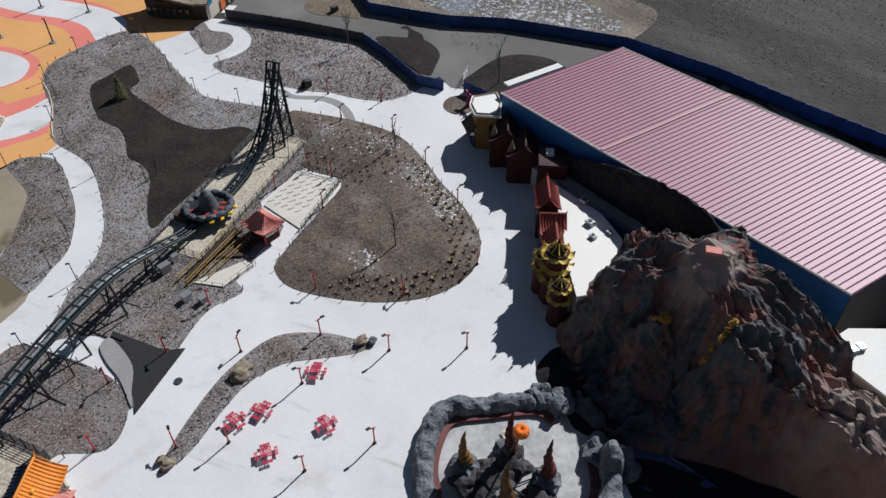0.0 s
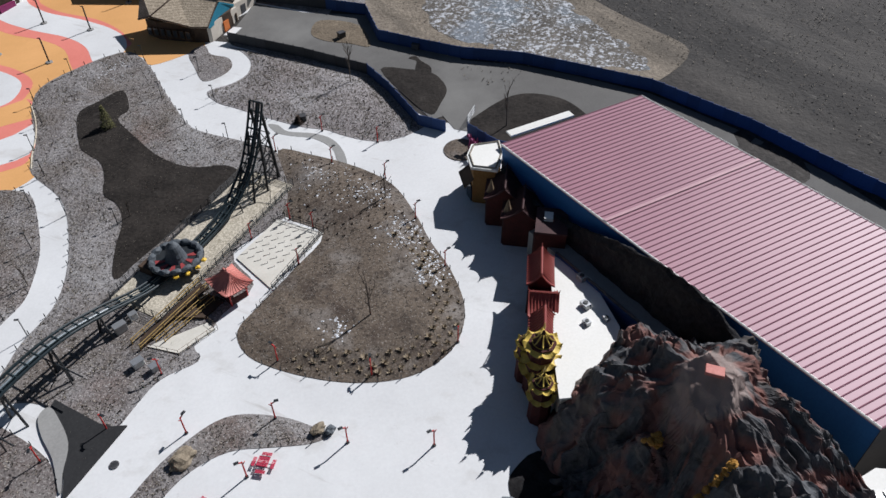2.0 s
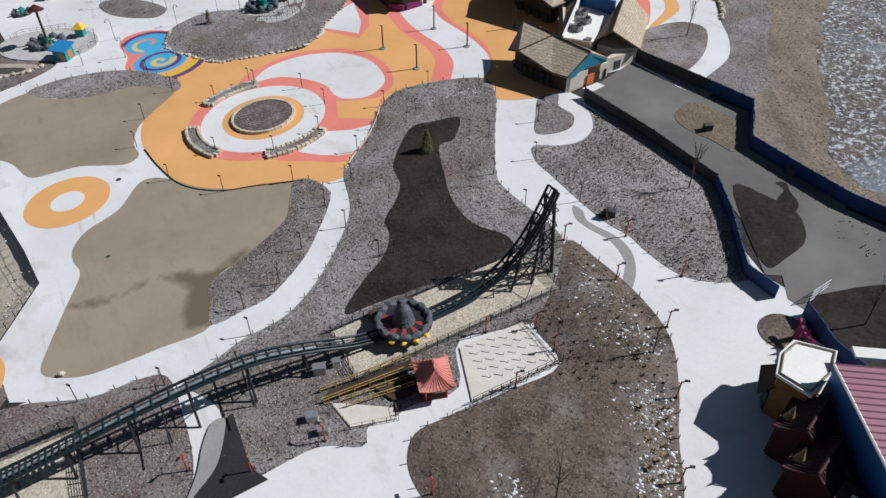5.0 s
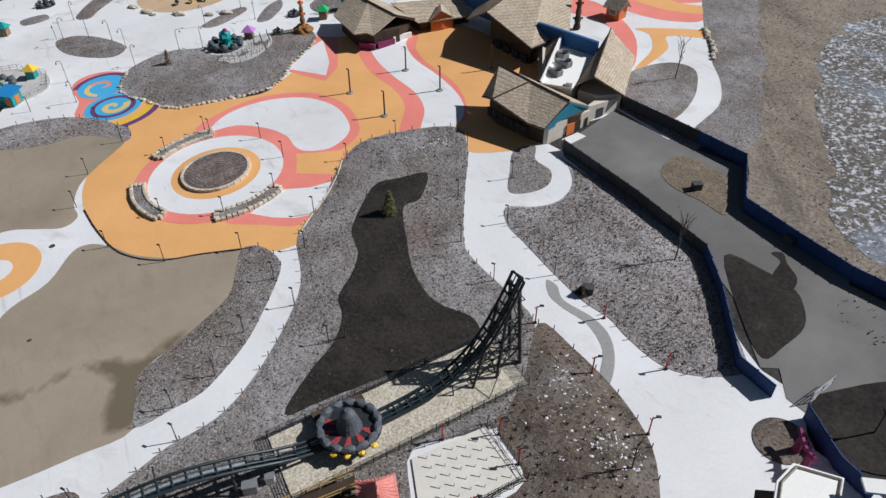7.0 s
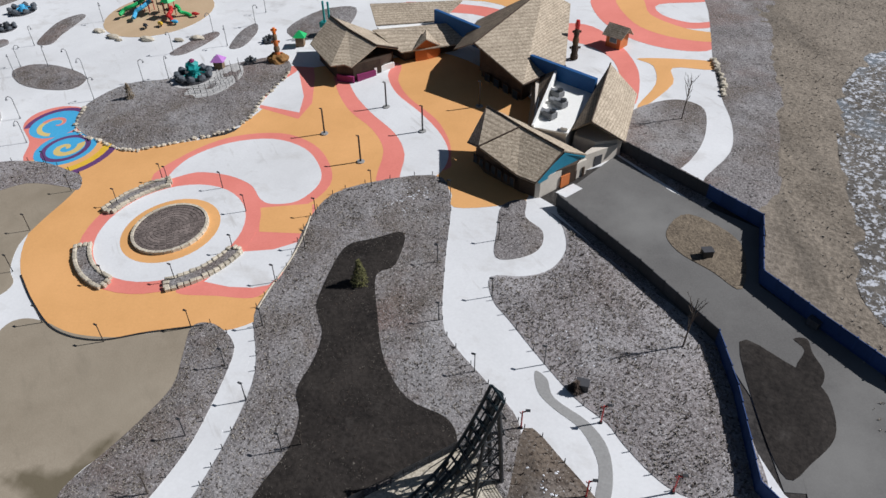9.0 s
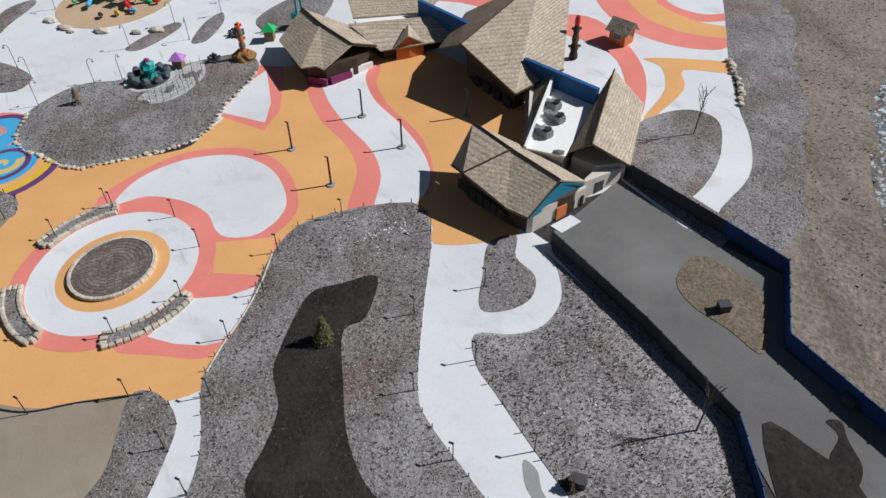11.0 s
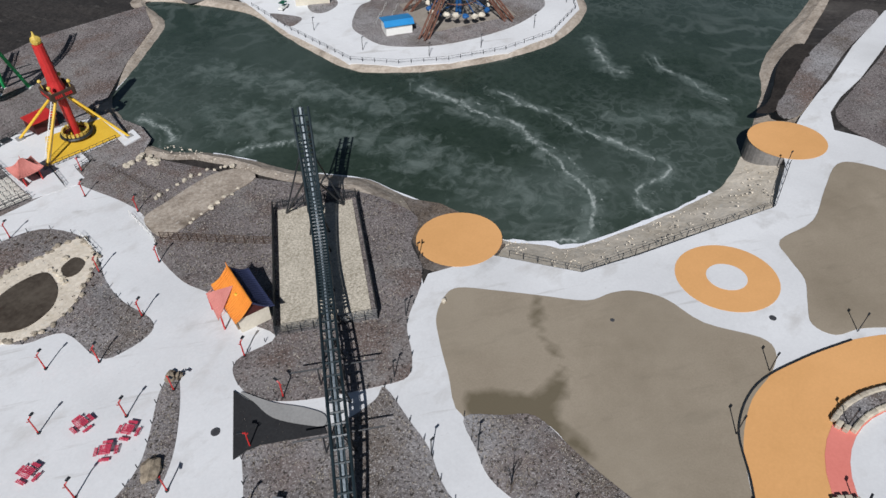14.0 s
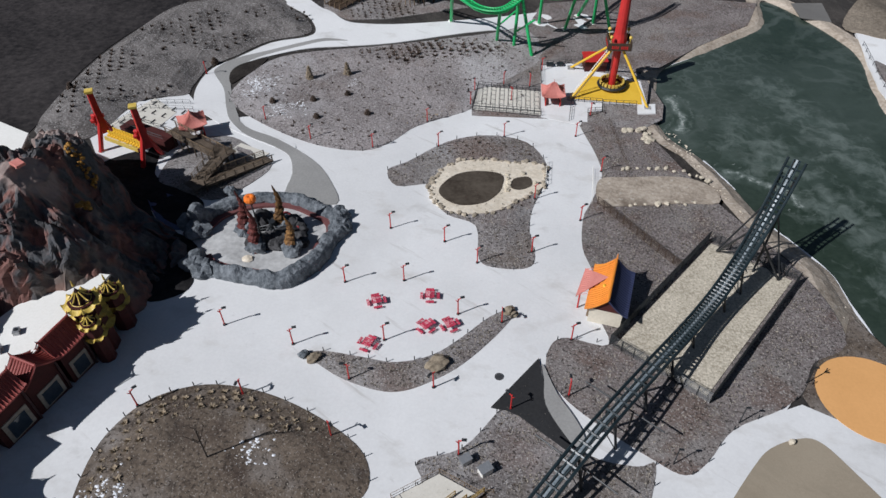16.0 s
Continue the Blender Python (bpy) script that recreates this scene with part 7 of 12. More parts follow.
def build_shops():
    # north pavilion with a flat white roof and painted gate
    k = empty("entrance_pavilion", Matrix(), "ochre and dark red pavilion with a flat white roof", "pavilion", "row of themed shops")
    out = [(24.4, 40.4), (25.6, 42.9), (29.6, 43.2), (29.2, 39.6), (27.4, 35.9), (24.3, 37.2)]
    rooms(k, "wall", out, -1, 7.2, M["ochre"])
    rooms(k, "roof", [(24.0, 40.5), (25.3, 43.3), (29.9, 43.6), (29.5, 39.6), (27.6, 35.4), (23.9, 37.0)], 7.2, 7.6, M["white"], "flat white roof membrane")
    for a, b in zip(out, out[1:] + out[:1]):
        bm = bmesh.new()
        tube(bm, (a[0], a[1], 7.72), (b[0], b[1], 7.72), 0.14, 4)
        part("parapet", bm, M["aged"], k)
    for x, y, r in ((24.4, 41.0, 0), (24.3, 38.4, 0)):
        bm = bmesh.new()
        box(bm, (x - 0.2, y, 0.6), (0.3, 1.8, 3.0), 10)
        part("doorway", bm, M["glass"], k)
    bm = bmesh.new()
    slab(bm, [(22.9, 36.8, 4.0), (24.4, 37.0, 5.6), (24.4, 40.8, 5.6), (22.9, 41.4, 4.0)], 0.2)
    part("canopy", bm, M["darkwood"], k)
    g = empty("painted_gate", on_ground(27.2, 48.9, 25), "low magenta carved gate frame beside the pavilion", "gate")
    for y in (-1.1, 1.1):
        bm = bmesh.new()
        bmesh.ops.create_cone(bm, cap_ends=True, segments=6, radius1=0.55, radius2=0.32, depth=2.8, matrix=Matrix.Translation((0, y, 1.1)))
        part("post", bm, M["magenta"], g)
    bm = bmesh.new()
    bar(bm, [(0, -2.0, 2.9), (0, -1.1, 2.4), (0, 0, 2.2), (0, 1.1, 2.4), (0, 2.0, 2.9)], 0.3, 6)
    part("lintel", bm, M["magenta"], g)
    for y, h in ((-1.5, 0.9), (-0.6, 1.2), (0.3, 0.8), (1.2, 1.1)):
        bm = bmesh.new()
        bmesh.ops.create_cone(bm, cap_ends=True, segments=5, radius1=0.3, radius2=0.04, depth=h, matrix=Matrix.Translation((0, y, 2.4 + h / 2)))
        part("horn", bm, M["magenta"], g)
    lay("bed_gate", circle((25.2, 50.6), 3.0, 16), M["brown"], 0.12, "small brown planting bed at the gate", rough=0.08, cell=0.8)
    # dark houses with spires
    for x, y, w, d, h, t in ((28.4, 33.4, 5.2, 5.0, 4.8, -18), (29.8, 28.6, 5.0, 5.0, 4.8, -20)):
        k = shop(x, y, t, w, d, h, 2.0, "darktile", "redwall", "dark red timber shop with a steep dark roof")
        bm = bmesh.new()
        bmesh.ops.create_cone(bm, cap_ends=True, segments=8, radius1=0.8, radius2=0.03, depth=2.6, matrix=Matrix.Translation((-d / 2 + 0.4, -1.0, h + 1.0)))
        part("spire", bm, M["wood"], k)
    k = shop(32.4, 23.4, -20, 5.5, 4.2, 6.4, 0, None, "redwall", "tall dark red block with a flat roof")
    bm = bmesh.new()
    box(bm, (0, 0, 6.4), (4.4, 5.7, 0.3))
    part("roof", bm, M["darktile"], k)
    bm = bmesh.new()
    box(bm, (-0.5, 0.5, 6.7), (1.2, 1.6, 0.5))
    part("roof_unit", bm, M["white"], k)
    # red tiled shops
    shop(28.6, 15.6, -17, 4.6, 2.6, 5.6, 1.9, "redtile", "redwall", "dark red shop with a red tiled gable roof")
    shop(27.6, 11.0, -17, 4.4, 2.8, 5.0, 1.8, "redtile", "redwall", "dark red shop with cream panels and red tiled roof", ridge_turn=90)
    shop(26.4, 6.6, -17, 3.6, 2.8, 5.2, 2.2, "redtile", "redwall", "dark red shop with a steep red tiled gable")
    # gilded pagodas
    for x, y, top, r, tiers in ((24.8, 2.5, 6.6, 2.0, 3), (23.6, 4.4, 5.0, 1.2, 2), (23.9, -1.3, 4.4, 1.5, 2)):
        pagoda(x, y, top, r, tiers)
    # flat white roofs behind
    f = empty("service_block", Matrix(), "low service block with a flat white roof", "building")
    rooms(f, "wall", [(31.0, 19.5), (34.6, 13.6), (35.0, 5.2), (33.0, 0.5), (28.6, -3.6), (25.4, -3.4), (27.0, 4.0), (29.0, 10.5)], -3, 4.0, M["wall"])
    rooms(f, "roof", [(30.9, 19.9), (34.9, 13.7), (35.4, 5.0), (33.2, 0.2), (28.7, -4.0), (25.0, -3.8), (26.6, 4.0), (28.8, 10.6)], 4.0, 4.3, M["white"], "flat white roof membrane")
    for x, y, s in ((33.6, 13.8, 0.9), (32.4, 9.0, 0.9), (31.6, 6.2, 0.7), (34.2, 6.4, 0.6)):
        u = empty("rooftop_unit", pose(x, y, 4.3, 0, 0, 20), "grey ventilation unit on a white roof", "roof unit", "rooftop units")
        bm = bmesh.new()
        box(bm, (0, 0, 0), (s, s * 1.3, s * 0.8))
        part("housing", bm, M["steel"], u)
        bm = bmesh.new()
        bmesh.ops.create_cone(bm, cap_ends=True, segments=12, radius1=s * 0.35, radius2=s * 0.35, depth=0.12, matrix=Matrix.Translation((0, 0, s * 0.85)))
        part("fan_guard", bm, M["black"], u)
    f = empty("annex", Matrix(), "low annex with a white roof behind the mountain", "building")
    out = [(48.4, -20.1), (50.9, -19.4), (62, -22.5), (60, -34), (49.0, -29.0), (47.6, -24.4), (48.8, -22.9)]
    rooms(f, "wall", out, -5, 6.9, M["wall"])
    rooms(f, "roof", [(48.0, -19.9), (50.9, -19.0), (62.4, -22.2), (60.4, -34.4), (48.6, -29.2), (47.2, -24.2), (48.4, -22.8)], 6.9, 7.2, M["white"])
    for x, y in ((48.9, -22.0), (50.0, -21.9)):
        u = empty("rooftop_unit", pose(x, y, 7.2), "grey ventilation unit on a white roof", "roof unit", "rooftop units")
        bm = bmesh.new()
        box(bm, (0, 0, 0), (0.8, 0.8, 0.6))
        part("housing", bm, M["steel"], u)


def pagoda(x, y, top, r, tiers=2):
    """A dark tower with tiers of gilded, turned-up petals below a ribbed black cone."""
    p = empty("gilded_pagoda", pose(x, y, 0, 0, 0, -17), "dark pagoda tower with tiers of gilded turned-up petals", "pagoda", "gilded pagodas")
    low = ground_z(x, y)
    n = 8
    bm = bmesh.new()
    bmesh.ops.create_cone(bm, cap_ends=True, segments=8, radius1=r * 0.9, radius2=r * 0.8, depth=top - low, matrix=Matrix.Translation((0, 0, (top + low) / 2)))
    part("base", bm, M["redwall"], p)
    for tier in range(tiers):
        z, q = top - 2.0 * tier, r * (1 + 0.06 * tier)
        # star-shaped hollow cone between the petals
        bm = bmesh.new()
        rings = []
        for f, up in ((0.62, 0.06), (0.50, 0.22), (0.34, 0.55), (0.14, 1.1), (0.03, 1.6)):
            if tier and f < 0.3:
                continue
            rings.append([bm.verts.new((q * f * (1 if k % 2 == 0 else 0.72) * math.cos(math.pi * k / n), q * f * (1 if k % 2 == 0 else 0.72) * math.sin(math.pi * k / n), z + q * 0.62 * up + (0.30 * q * f * f if k % 2 == 0 else -0.05))) for k in range(2 * n)])
        for u, v in zip(rings, rings[1:]):
            for k in range(2 * n):
                bm.faces.new((u[k], u[(k + 1) % (2 * n)], v[(k + 1) % (2 * n)], v[k]))
        bm.faces.new(rings[-1])
        cone = part("cone_roof", bm, M["darktile"], p, "dark red tiled star roof")
        bm = bmesh.new()
        bar(bm, [(q * f, 0, q * 0.62 * up + 0.30 * q * f * f + 0.05) for f, up in ((0.66, 0.04), (0.50, 0.22), (0.34, 0.55), (0.14, 1.1))], 0.09)
        rib = part("rib", bm, M["gold"], cone)
        rib.matrix_basis = pose(0, 0, z)
        for k in range(1, n):
            share(rib, "rib", pose(0, 0, z, 0, 0, 360 * k / n), cone)
        # one gilded petal, hollow between two turned-up corners
        bm = bmesh.new()
        rows = []
        for f in (0.0, 0.35, 0.7, 1.0):
            row = []
            for j in range(7):
                v = j / 3 - 1
                a = v * math.pi / n
                out = q * (0.56 + 0.58 * f * (0.84 + 0.16 * abs(v) ** 1.5))
                row.append((out * math.cos(a), out * math.sin(a), 0.05 - 0.62 * f ** 0.7 + 0.62 * f * f * abs(v) ** 2.2))
            rows.append(row)
        for drop, flip in ((0.0, False), (-0.1, True)):
            vs = [[bm.verts.new((v[0] + drop, v[1], v[2] + drop)) for v in row] for row in rows]
            for u, v in zip(vs, vs[1:]):
                for k in range(6):
                    f4 = (u[k], u[k + 1], v[k + 1], v[k])
                    bm.faces.new(f4[::-1] if flip else f4)
        petal = part("petal", bm, M["gold"], p)
        petal.matrix_basis = pose(0, 0, z, 0, 0, 180 / n)
        for k in range(1, n):
            share(petal, "petal", pose(0, 0, z, 0, 0, 180 / n + 360 * k / n), p)
    bm = bmesh.new()
    bmesh.ops.create_cone(bm, cap_ends=True, segments=8, radius1=0.16, radius2=0.03, depth=0.9, matrix=Matrix.Translation((0, 0, top + r * 1.25 + 0.3)))
    part("finial", bm, M["gold"], p)


M["aged"] = mat("aged_cream_panel", (0.20, 0.175, 0.14), (0.38, 0.34, 0.28), 0.6, 3.0, rough=0.85, bump=0.15)
M["ochre"] = mat("ochre_render", (0.20, 0.10, 0.03), (0.30, 0.16, 0.055), 0.4, 3.0, rough=0.85, bump=0.15)
M["darktile"] = mat("black_red_roof_tile", (0.035, 0.016, 0.018), (0.08, 0.035, 0.035), 0.5, 4.0, rough=0.7, bump=0.3, each=0.1)
build_shops()


# ---- shingled entrance buildings ----
def facet(parent, pts, material="shingle", thick=0.25, name="roof_slope"):
    bm = bmesh.new()
    slab(bm, pts, thick)
    return part(name, bm, M[material], parent)


def board(parent, name, a, b, r, material="darkwood"):
    bm = bmesh.new()
    tube(bm, a, b, r, 5)
    return part(name, bm, M[material], parent)


def build_entrance():
    # front house with a cross gable
    n = empty("entrance_house", Matrix(), "entrance house with brown shingled cross-gable roof and orange door", "house", "shingled entrance houses")
    P, J, Q = (-33.0, 110.1, 12.2), (-25.1, 106.0, 12.0), (-16.5, 102.6, 11.4)
    E1, L, E2, E3, B1, B2 = (-30.3, 100.3, 9.9), (-33.6, 103.4, 8.4), (-22.3, 97.4, 8.2), (-18.8, 96.6, 8.2), (-24.7, 111.0, 9.6), (-13.9, 107.4, 8.8)
    facet(n, [P, J, E1, L])
    facet(n, [J, E2, E1])
    facet(n, [J, Q, E3, E2])
    facet(n, [P, B1, B2, Q], name="back_slope")
    for a, b in ((P, J), (J, Q), (J, E1)):
        board(n, "ridge_board", (a[0], a[1], a[2] + 0.1), (b[0], b[1], b[2] + 0.1), 0.16)
    for a, b in ((L, E1), (E1, E2), (E2, E3), (E3, Q)):
        board(n, "fascia", a, b, 0.13)
    rooms(n, "wall", [(-32.4, 104.4), (-29.8, 101.8), (-22.2, 98.8), (-19.2, 98.2), (-14.8, 104.6), (-14.4, 107.6), (-24.0, 111.2), (-31.6, 108.6)], 2.5, 8.2, M["darkwood"])
    rooms(n, "end_wall", [(-19.3, 98.0), (-18.6, 98.4), (-13.6, 107.2), (-14.4, 107.6)], 2.5, 8.0, M["wall"], "beige rendered end wall")
    bm = bmesh.new()
    slab(bm, [(-18.9, 97.6, 8.15), (-16.3, 102.5, 11.1), (-14.0, 107.2, 8.6), (-14.3, 107.3, 8.1), (-18.7, 97.9, 7.6)], 0.3)
    part("gable_panel", bm, M["teal"], n, "teal boarded gable")
    d = Vector((5.0, 9.0)).normalized()
    for x, y, w, mname, nm in ((-16.1, 103.0, 1.9, "door", "door"), (-14.1, 106.6, 0.4, "darkwood", "post"), (-15.0, 105.0, 0.4, "darkwood", "post")):
        bm = bmesh.new()
        box(bm, (x + 0.25, y - 0.14, 4.4), (w, 0.2, 2.5), math.degrees(math.atan2(d.y, d.x)))
        part(nm, bm, M[mname], n)
    for i in range(7):
        t = (i + 0.5) / 7
        x, y = -32.2 + 9.6 * t, 103.2 - 4.8 * t
        window(n, (x - 0.1, y - 0.35, 5.2), (0.85, 0.12, 1.4), -27, "glass", "darkwood")
    lay("pavement_door_pad", [(-16.6, 100.6), (-14.6, 99.8), (-12.8, 103.0), (-14.6, 103.8)], M["concrete"], 0.10, "pale concrete door pad", smooth=False)

    # side house with a steep shingled roof
    n = empty("side_house", Matrix(), "side house with one steep brown shingled roof", "house", "shingled entrance houses")
    R1, E, S, Wt, F1, F2 = (-17.2, 132.0, 14.2), (-11.3, 131.7, 9.4), (-9.0, 113.3, 9.2), (-14.7, 111.1, 12.8), (-18.6, 127.9, 10.6), (-17.9, 111.4, 10.4)
    facet(n, [R1, E, S, Wt])
    # slope away from the sun, its shade painted into the shingles
    facet(n, [R1, Wt, F2, F1], "shadeshingle")
    board(n, "ridge_board", (R1[0], R1[1], R1[2] + 0.1), (Wt[0], Wt[1], Wt[2] + 0.1), 0.16)
    board(n, "fascia", S, Wt, 0.14)
    rooms(n, "wall", [(-17.6, 127.0), (-12.0, 130.6), (-9.8, 114.4), (-13.6, 111.6), (-17.6, 112.4)], 3.5, 9.0, M["wall"])
    rooms(n, "entry_wall", [(-14.2, 107.6), (-10.2, 113.6), (-13.4, 112.4), (-14.4, 108.6)], 3.5, 8.4, M["wall"])
    for x, y, m_ in ((-11.6, 113.0, "door"), (-12.9, 110.4, "greyfence")):
        bm = bmesh.new()
        box(bm, (x + 0.35, y - 0.15, 4.9), (1.7, 0.3, 2.5), 58)
        part("door", bm, M[m_], n)
    # flat roof with cooling units and blue parapet
    n = empty("flat_roof_block", Matrix(), "middle block with a white flat roof and blue parapet wall", "building", "shingled entrance houses")
    rooms(n, "wall", [(-30.6, 129.2), (-26.6, 131.6), (-18.6, 127.0), (-18.4, 110.2), (-24.0, 109.8)], 3.5, 10.2, M["wall"])
    rooms(n, "roof", [(-27.2, 132.0), (-18.4, 127.4), (-18.1, 109.8), (-24.3, 109.4), (-26.9, 120)], 10.2, 10.5, M["white"], "flat white roof membrane")
    bm = bmesh.new()
    slab(bm, [(-32.6, 130.7, 13.6), (-32.3, 131.4, 13.6), (-18.0, 126.6, 13.4), (-18.2, 125.8, 13.4)], 4.2)
    part("parapet", bm, M["blue"], n, "deep blue boarded parapet")
    bm = bmesh.new()
    slab(bm, [(-27.0, 130.6, 12.6), (-26.6, 131.0, 12.6), (-23.9, 109.2, 10.9), (-24.3, 109.2, 10.9)], 2.4)
    part("side_parapet", bm, M["white"], n)
    # this side slope also carries painted shade
    facet(n, [(-27.2, 130.4, 12.4), (-24.4, 111.0, 10.8), (-25.6, 111.2, 9.4), (-30.8, 128.0, 9.2)], "shadeshingle")
    for x, y in ((-24.0, 122.2), (-22.2, 118.6), (-22.6, 113.8)):
        u = empty("cooling_unit", pose(x, y, 10.5, 0, 0, -28), "grey rooftop cooling unit with a round fan", "cooling unit", "cooling units")
        bm = bmesh.new()
        box(bm, (0, 0, 0.15), (2.2, 1.5, 1.1))
        bmesh.ops.bevel(bm, geom=bm.edges[:], offset=0.06, segments=1, affect="EDGES")
        part("housing", bm, M["unitgrey"], u)
        bm = bmesh.new()
        bmesh.ops.create_cone(bm, cap_ends=True, segments=16, radius1=0.55, radius2=0.55, depth=0.25, matrix=Matrix.Translation((0.6, 0, 1.55)))
        part("fan", bm, M["black"], u)
        bm = bmesh.new()
        box(bm, (-1.9, 0, 0.1), (1.4, 1.2, 0.7))
        part("duct", bm, M["unitgrey"], u)
    u = empty("roof_hatch", pose(-18.9, 110.6, 10.5), "small white roof hatch", "roof hatch")
    bm = bmesh.new()
    box(bm, (0, 0, 0), (1.2, 1.0, 0.7))
    part("housing", bm, M["white"], u)

    # great hall roof
    n = empty("great_house", Matrix(), "great house with a huge brown shingled roof", "house", "shingled entrance houses")
    Wc, S, E, T, T2 = (-43.9, 129.3, 14.6), (-31.0, 122.9, 11.0), (-26.6, 135.1, 10.8), (-38.0, 153.0, 19.0), (-32.6, 156.0, 15.6)
    facet(n, [Wc, S, E, T2, T])
    # west slope in the shingle colour with shade put in
    facet(n, [Wc, T, (-52.0, 150.0, 11.0), (-50.5, 134.0, 10.5)], "shadeshingle")
    for a, b in ((Wc, S), (S, E), (Wc, T)):
        board(n, "fascia", a, b, 0.2)
    rooms(n, "wall", [(-43.6, 133.0), (-32.2, 126.2), (-29.0, 135.0), (-35.5, 151.0), (-48.0, 146.0)], 3.5, 10.4, M["darkwood"])
    bm = bmesh.new()
    slab(bm, [(-43.3, 131.0, 14.0), (-32.0, 125.4, 10.6), (-43.3, 131.2, 8.4)], 0.1)
    part("gable_panel", bm, M["darkwood"], n)
    for i in range(4):
        window(n, (-41.5 + 2.6 * i, 131.2 - 1.55 * i, 5.4), (1.6, 0.12, 2.2), -31, "glass", "darkwood")

    # north-west house
    n = empty("gift_house", Matrix(), "shop house with brown shingled roof and magenta front", "house", "shingled entrance houses")
    A, B, C, L = (-81.4, 135.0, 12.4), (-74.3, 130.9, 12.0), (-65.1, 127.3, 11.2), (-82.4, 127.7, 8.6)
    S1, S2, S3, E, D = (-72.0, 119.9, 8.4), (-69.6, 121.4, 8.6), (-67.8, 121.2, 8.4), (-63.0, 132.5, 9.0), (-72.2, 137.5, 9.6)
    facet(n, [A, B, L])
    facet(n, [B, S2, S1, L])
    facet(n, [B, C, S3, S2])
    facet(n, [A, D, E, C, B], name="back_slope")
    for a, b in ((A, B), (B, C), (C, E)):
        board(n, "ridge_board", (a[0], a[1], a[2] + 0.1), (b[0], b[1], b[2] + 0.1), 0.22)
    rooms(n, "wall", [(-80.8, 128.4), (-71.8, 121.8), (-68.2, 122.4), (-64.6, 127.6), (-64.0, 132.0), (-72.0, 135.6), (-79.6, 133.6)], 2.5, 8.3, M["darkwood"])
    bm = bmesh.new()
    box(bm, (-69.8, 121.7, 3.4), (3.9, 0.5, 2.6), 5)
    part("front_panel", bm, M["magenta"], n)
    bm = bmesh.new()
    box(bm, (-66.3, 124.4, 3.6), (4.4, 0.5, 2.6), 58)
    part("shop_front", bm, M["magenta"], n, "magenta shop front")
    bm = bmesh.new()
    box(bm, (-64.4, 128.6, 3.8), (5.0, 0.5, 2.8), 60)
    part("shutter", bm, M["white"], n, "white roller shutter")
    # middle house
    n = empty("middle_house", Matrix(), "low middle house with brown shingles and orange gable", "house", "shingled entrance houses")
    a, b, c, d = (-71.5, 136.4, 10.4), (-54.3, 147.4, 11.2), (-51.6, 141.6, 8.8), (-61.9, 131.9, 8.6)
    facet(n, [a, b, c, d])
    facet(n, [(-59.8, 133.4, 8.9), (-60.2, 140.4, 10.9), (-57.6, 135.4, 11.0)])
    facet(n, [(-55.7, 138.2, 8.9), (-60.2, 140.4, 10.9), (-57.6, 135.4, 11.0)])
    rooms(n, "wall", [(-62.4, 134.0), (-53.4, 142.2), (-55.6, 146.0), (-69.4, 137.6)], 3.5, 8.6, M["darkwood"])
    bm = bmesh.new()
    slab(bm, [(-59.8, 134.4, 9.0), (-57.7, 136.0, 10.8), (-55.8, 138.4, 9.0), (-55.8, 138.4, 8.8)], 4.2)
    part("gable_panel", bm, M["door"], n, "orange boarded gable")
    facet(n, [(-76.5, 144.2, 13.0), (-58.1, 155.2, 13.0), (-60.3, 148.1, 10.2), (-72.4, 139.6, 10.2)], name="rear_slope")
    rooms(n, "rear_roof", [(-72.0, 139.4), (-68.8, 136.6), (-54.8, 146.4), (-59.9, 148.6)], 8.6, 9.9, M["white"], "flat white roof membrane")
    bm = bmesh.new()
    slab(bm, [(-61.4, 147.0, 13.0), (-61.0, 147.7, 13.0), (-46.2, 141.2, 13.0), (-46.5, 140.4, 13.0)], 4.6)
    part("parapet", bm, M["blue"], n, "deep blue boarded parapet")
    # small orange kiosk and carved pole beyond
    k = empty("ticket_kiosk", on_ground(-21.2, 155.0, -20), "small orange timber kiosk with a shingled roof", "kiosk")
    bm = bmesh.new()
    box(bm, (0, 0, -0.2), (3.6, 3.0, 2.9))
    part("wall", bm, M["door"], k)
    gable(k, "roof_slope", (-2.5, -2.2, 2.6), (2.5, -2.2, 2.6), (2.5, 2.2, 2.6), (-2.5, 2.2, 2.6), (-2.5, 0, 4.6), (2.8, 0, 4.6), M["shingle"])
    for y in (-1.52, 1.52):
        window(k, (0, y, 1.0), (1.6, 0.08, 1.0), 0, "glass", "cream")
    carved_pole(-27.9, 146.0, 8.6, ("darkwood", "darkwood", "deepwood", "darkwood", "red"), "tall carved dark totem pole with a red cap")


def carved_pole(x, y, h, mats, label):
    p = empty("totem_pole", on_ground(x, y), label, "totem pole", "totem poles")
    z, n = -0.2, len(mats)
    for i, mt in enumerate(mats):
        bm = bmesh.new()
        r = 0.85 - 0.08 * i
        dz = h / n
        for f0, f1, k in ((0, 0.25, 0.85), (0.25, 0.75, 1.0), (0.75, 1, 0.8)):
            bmesh.ops.create_cone(bm, cap_ends=True, segments=10, radius1=r * k, radius2=r * k * 0.92, depth=dz * (f1 - f0), matrix=Matrix.Translation((0, 0, z + dz * (f0 + f1) / 2)))
        if i % 2:
            box(bm, (0, 0, z + dz * 0.5), (3.0 * r, 0.3, 0.4), 30)
        part("carving", bm, M[mt], p)
        z += dz


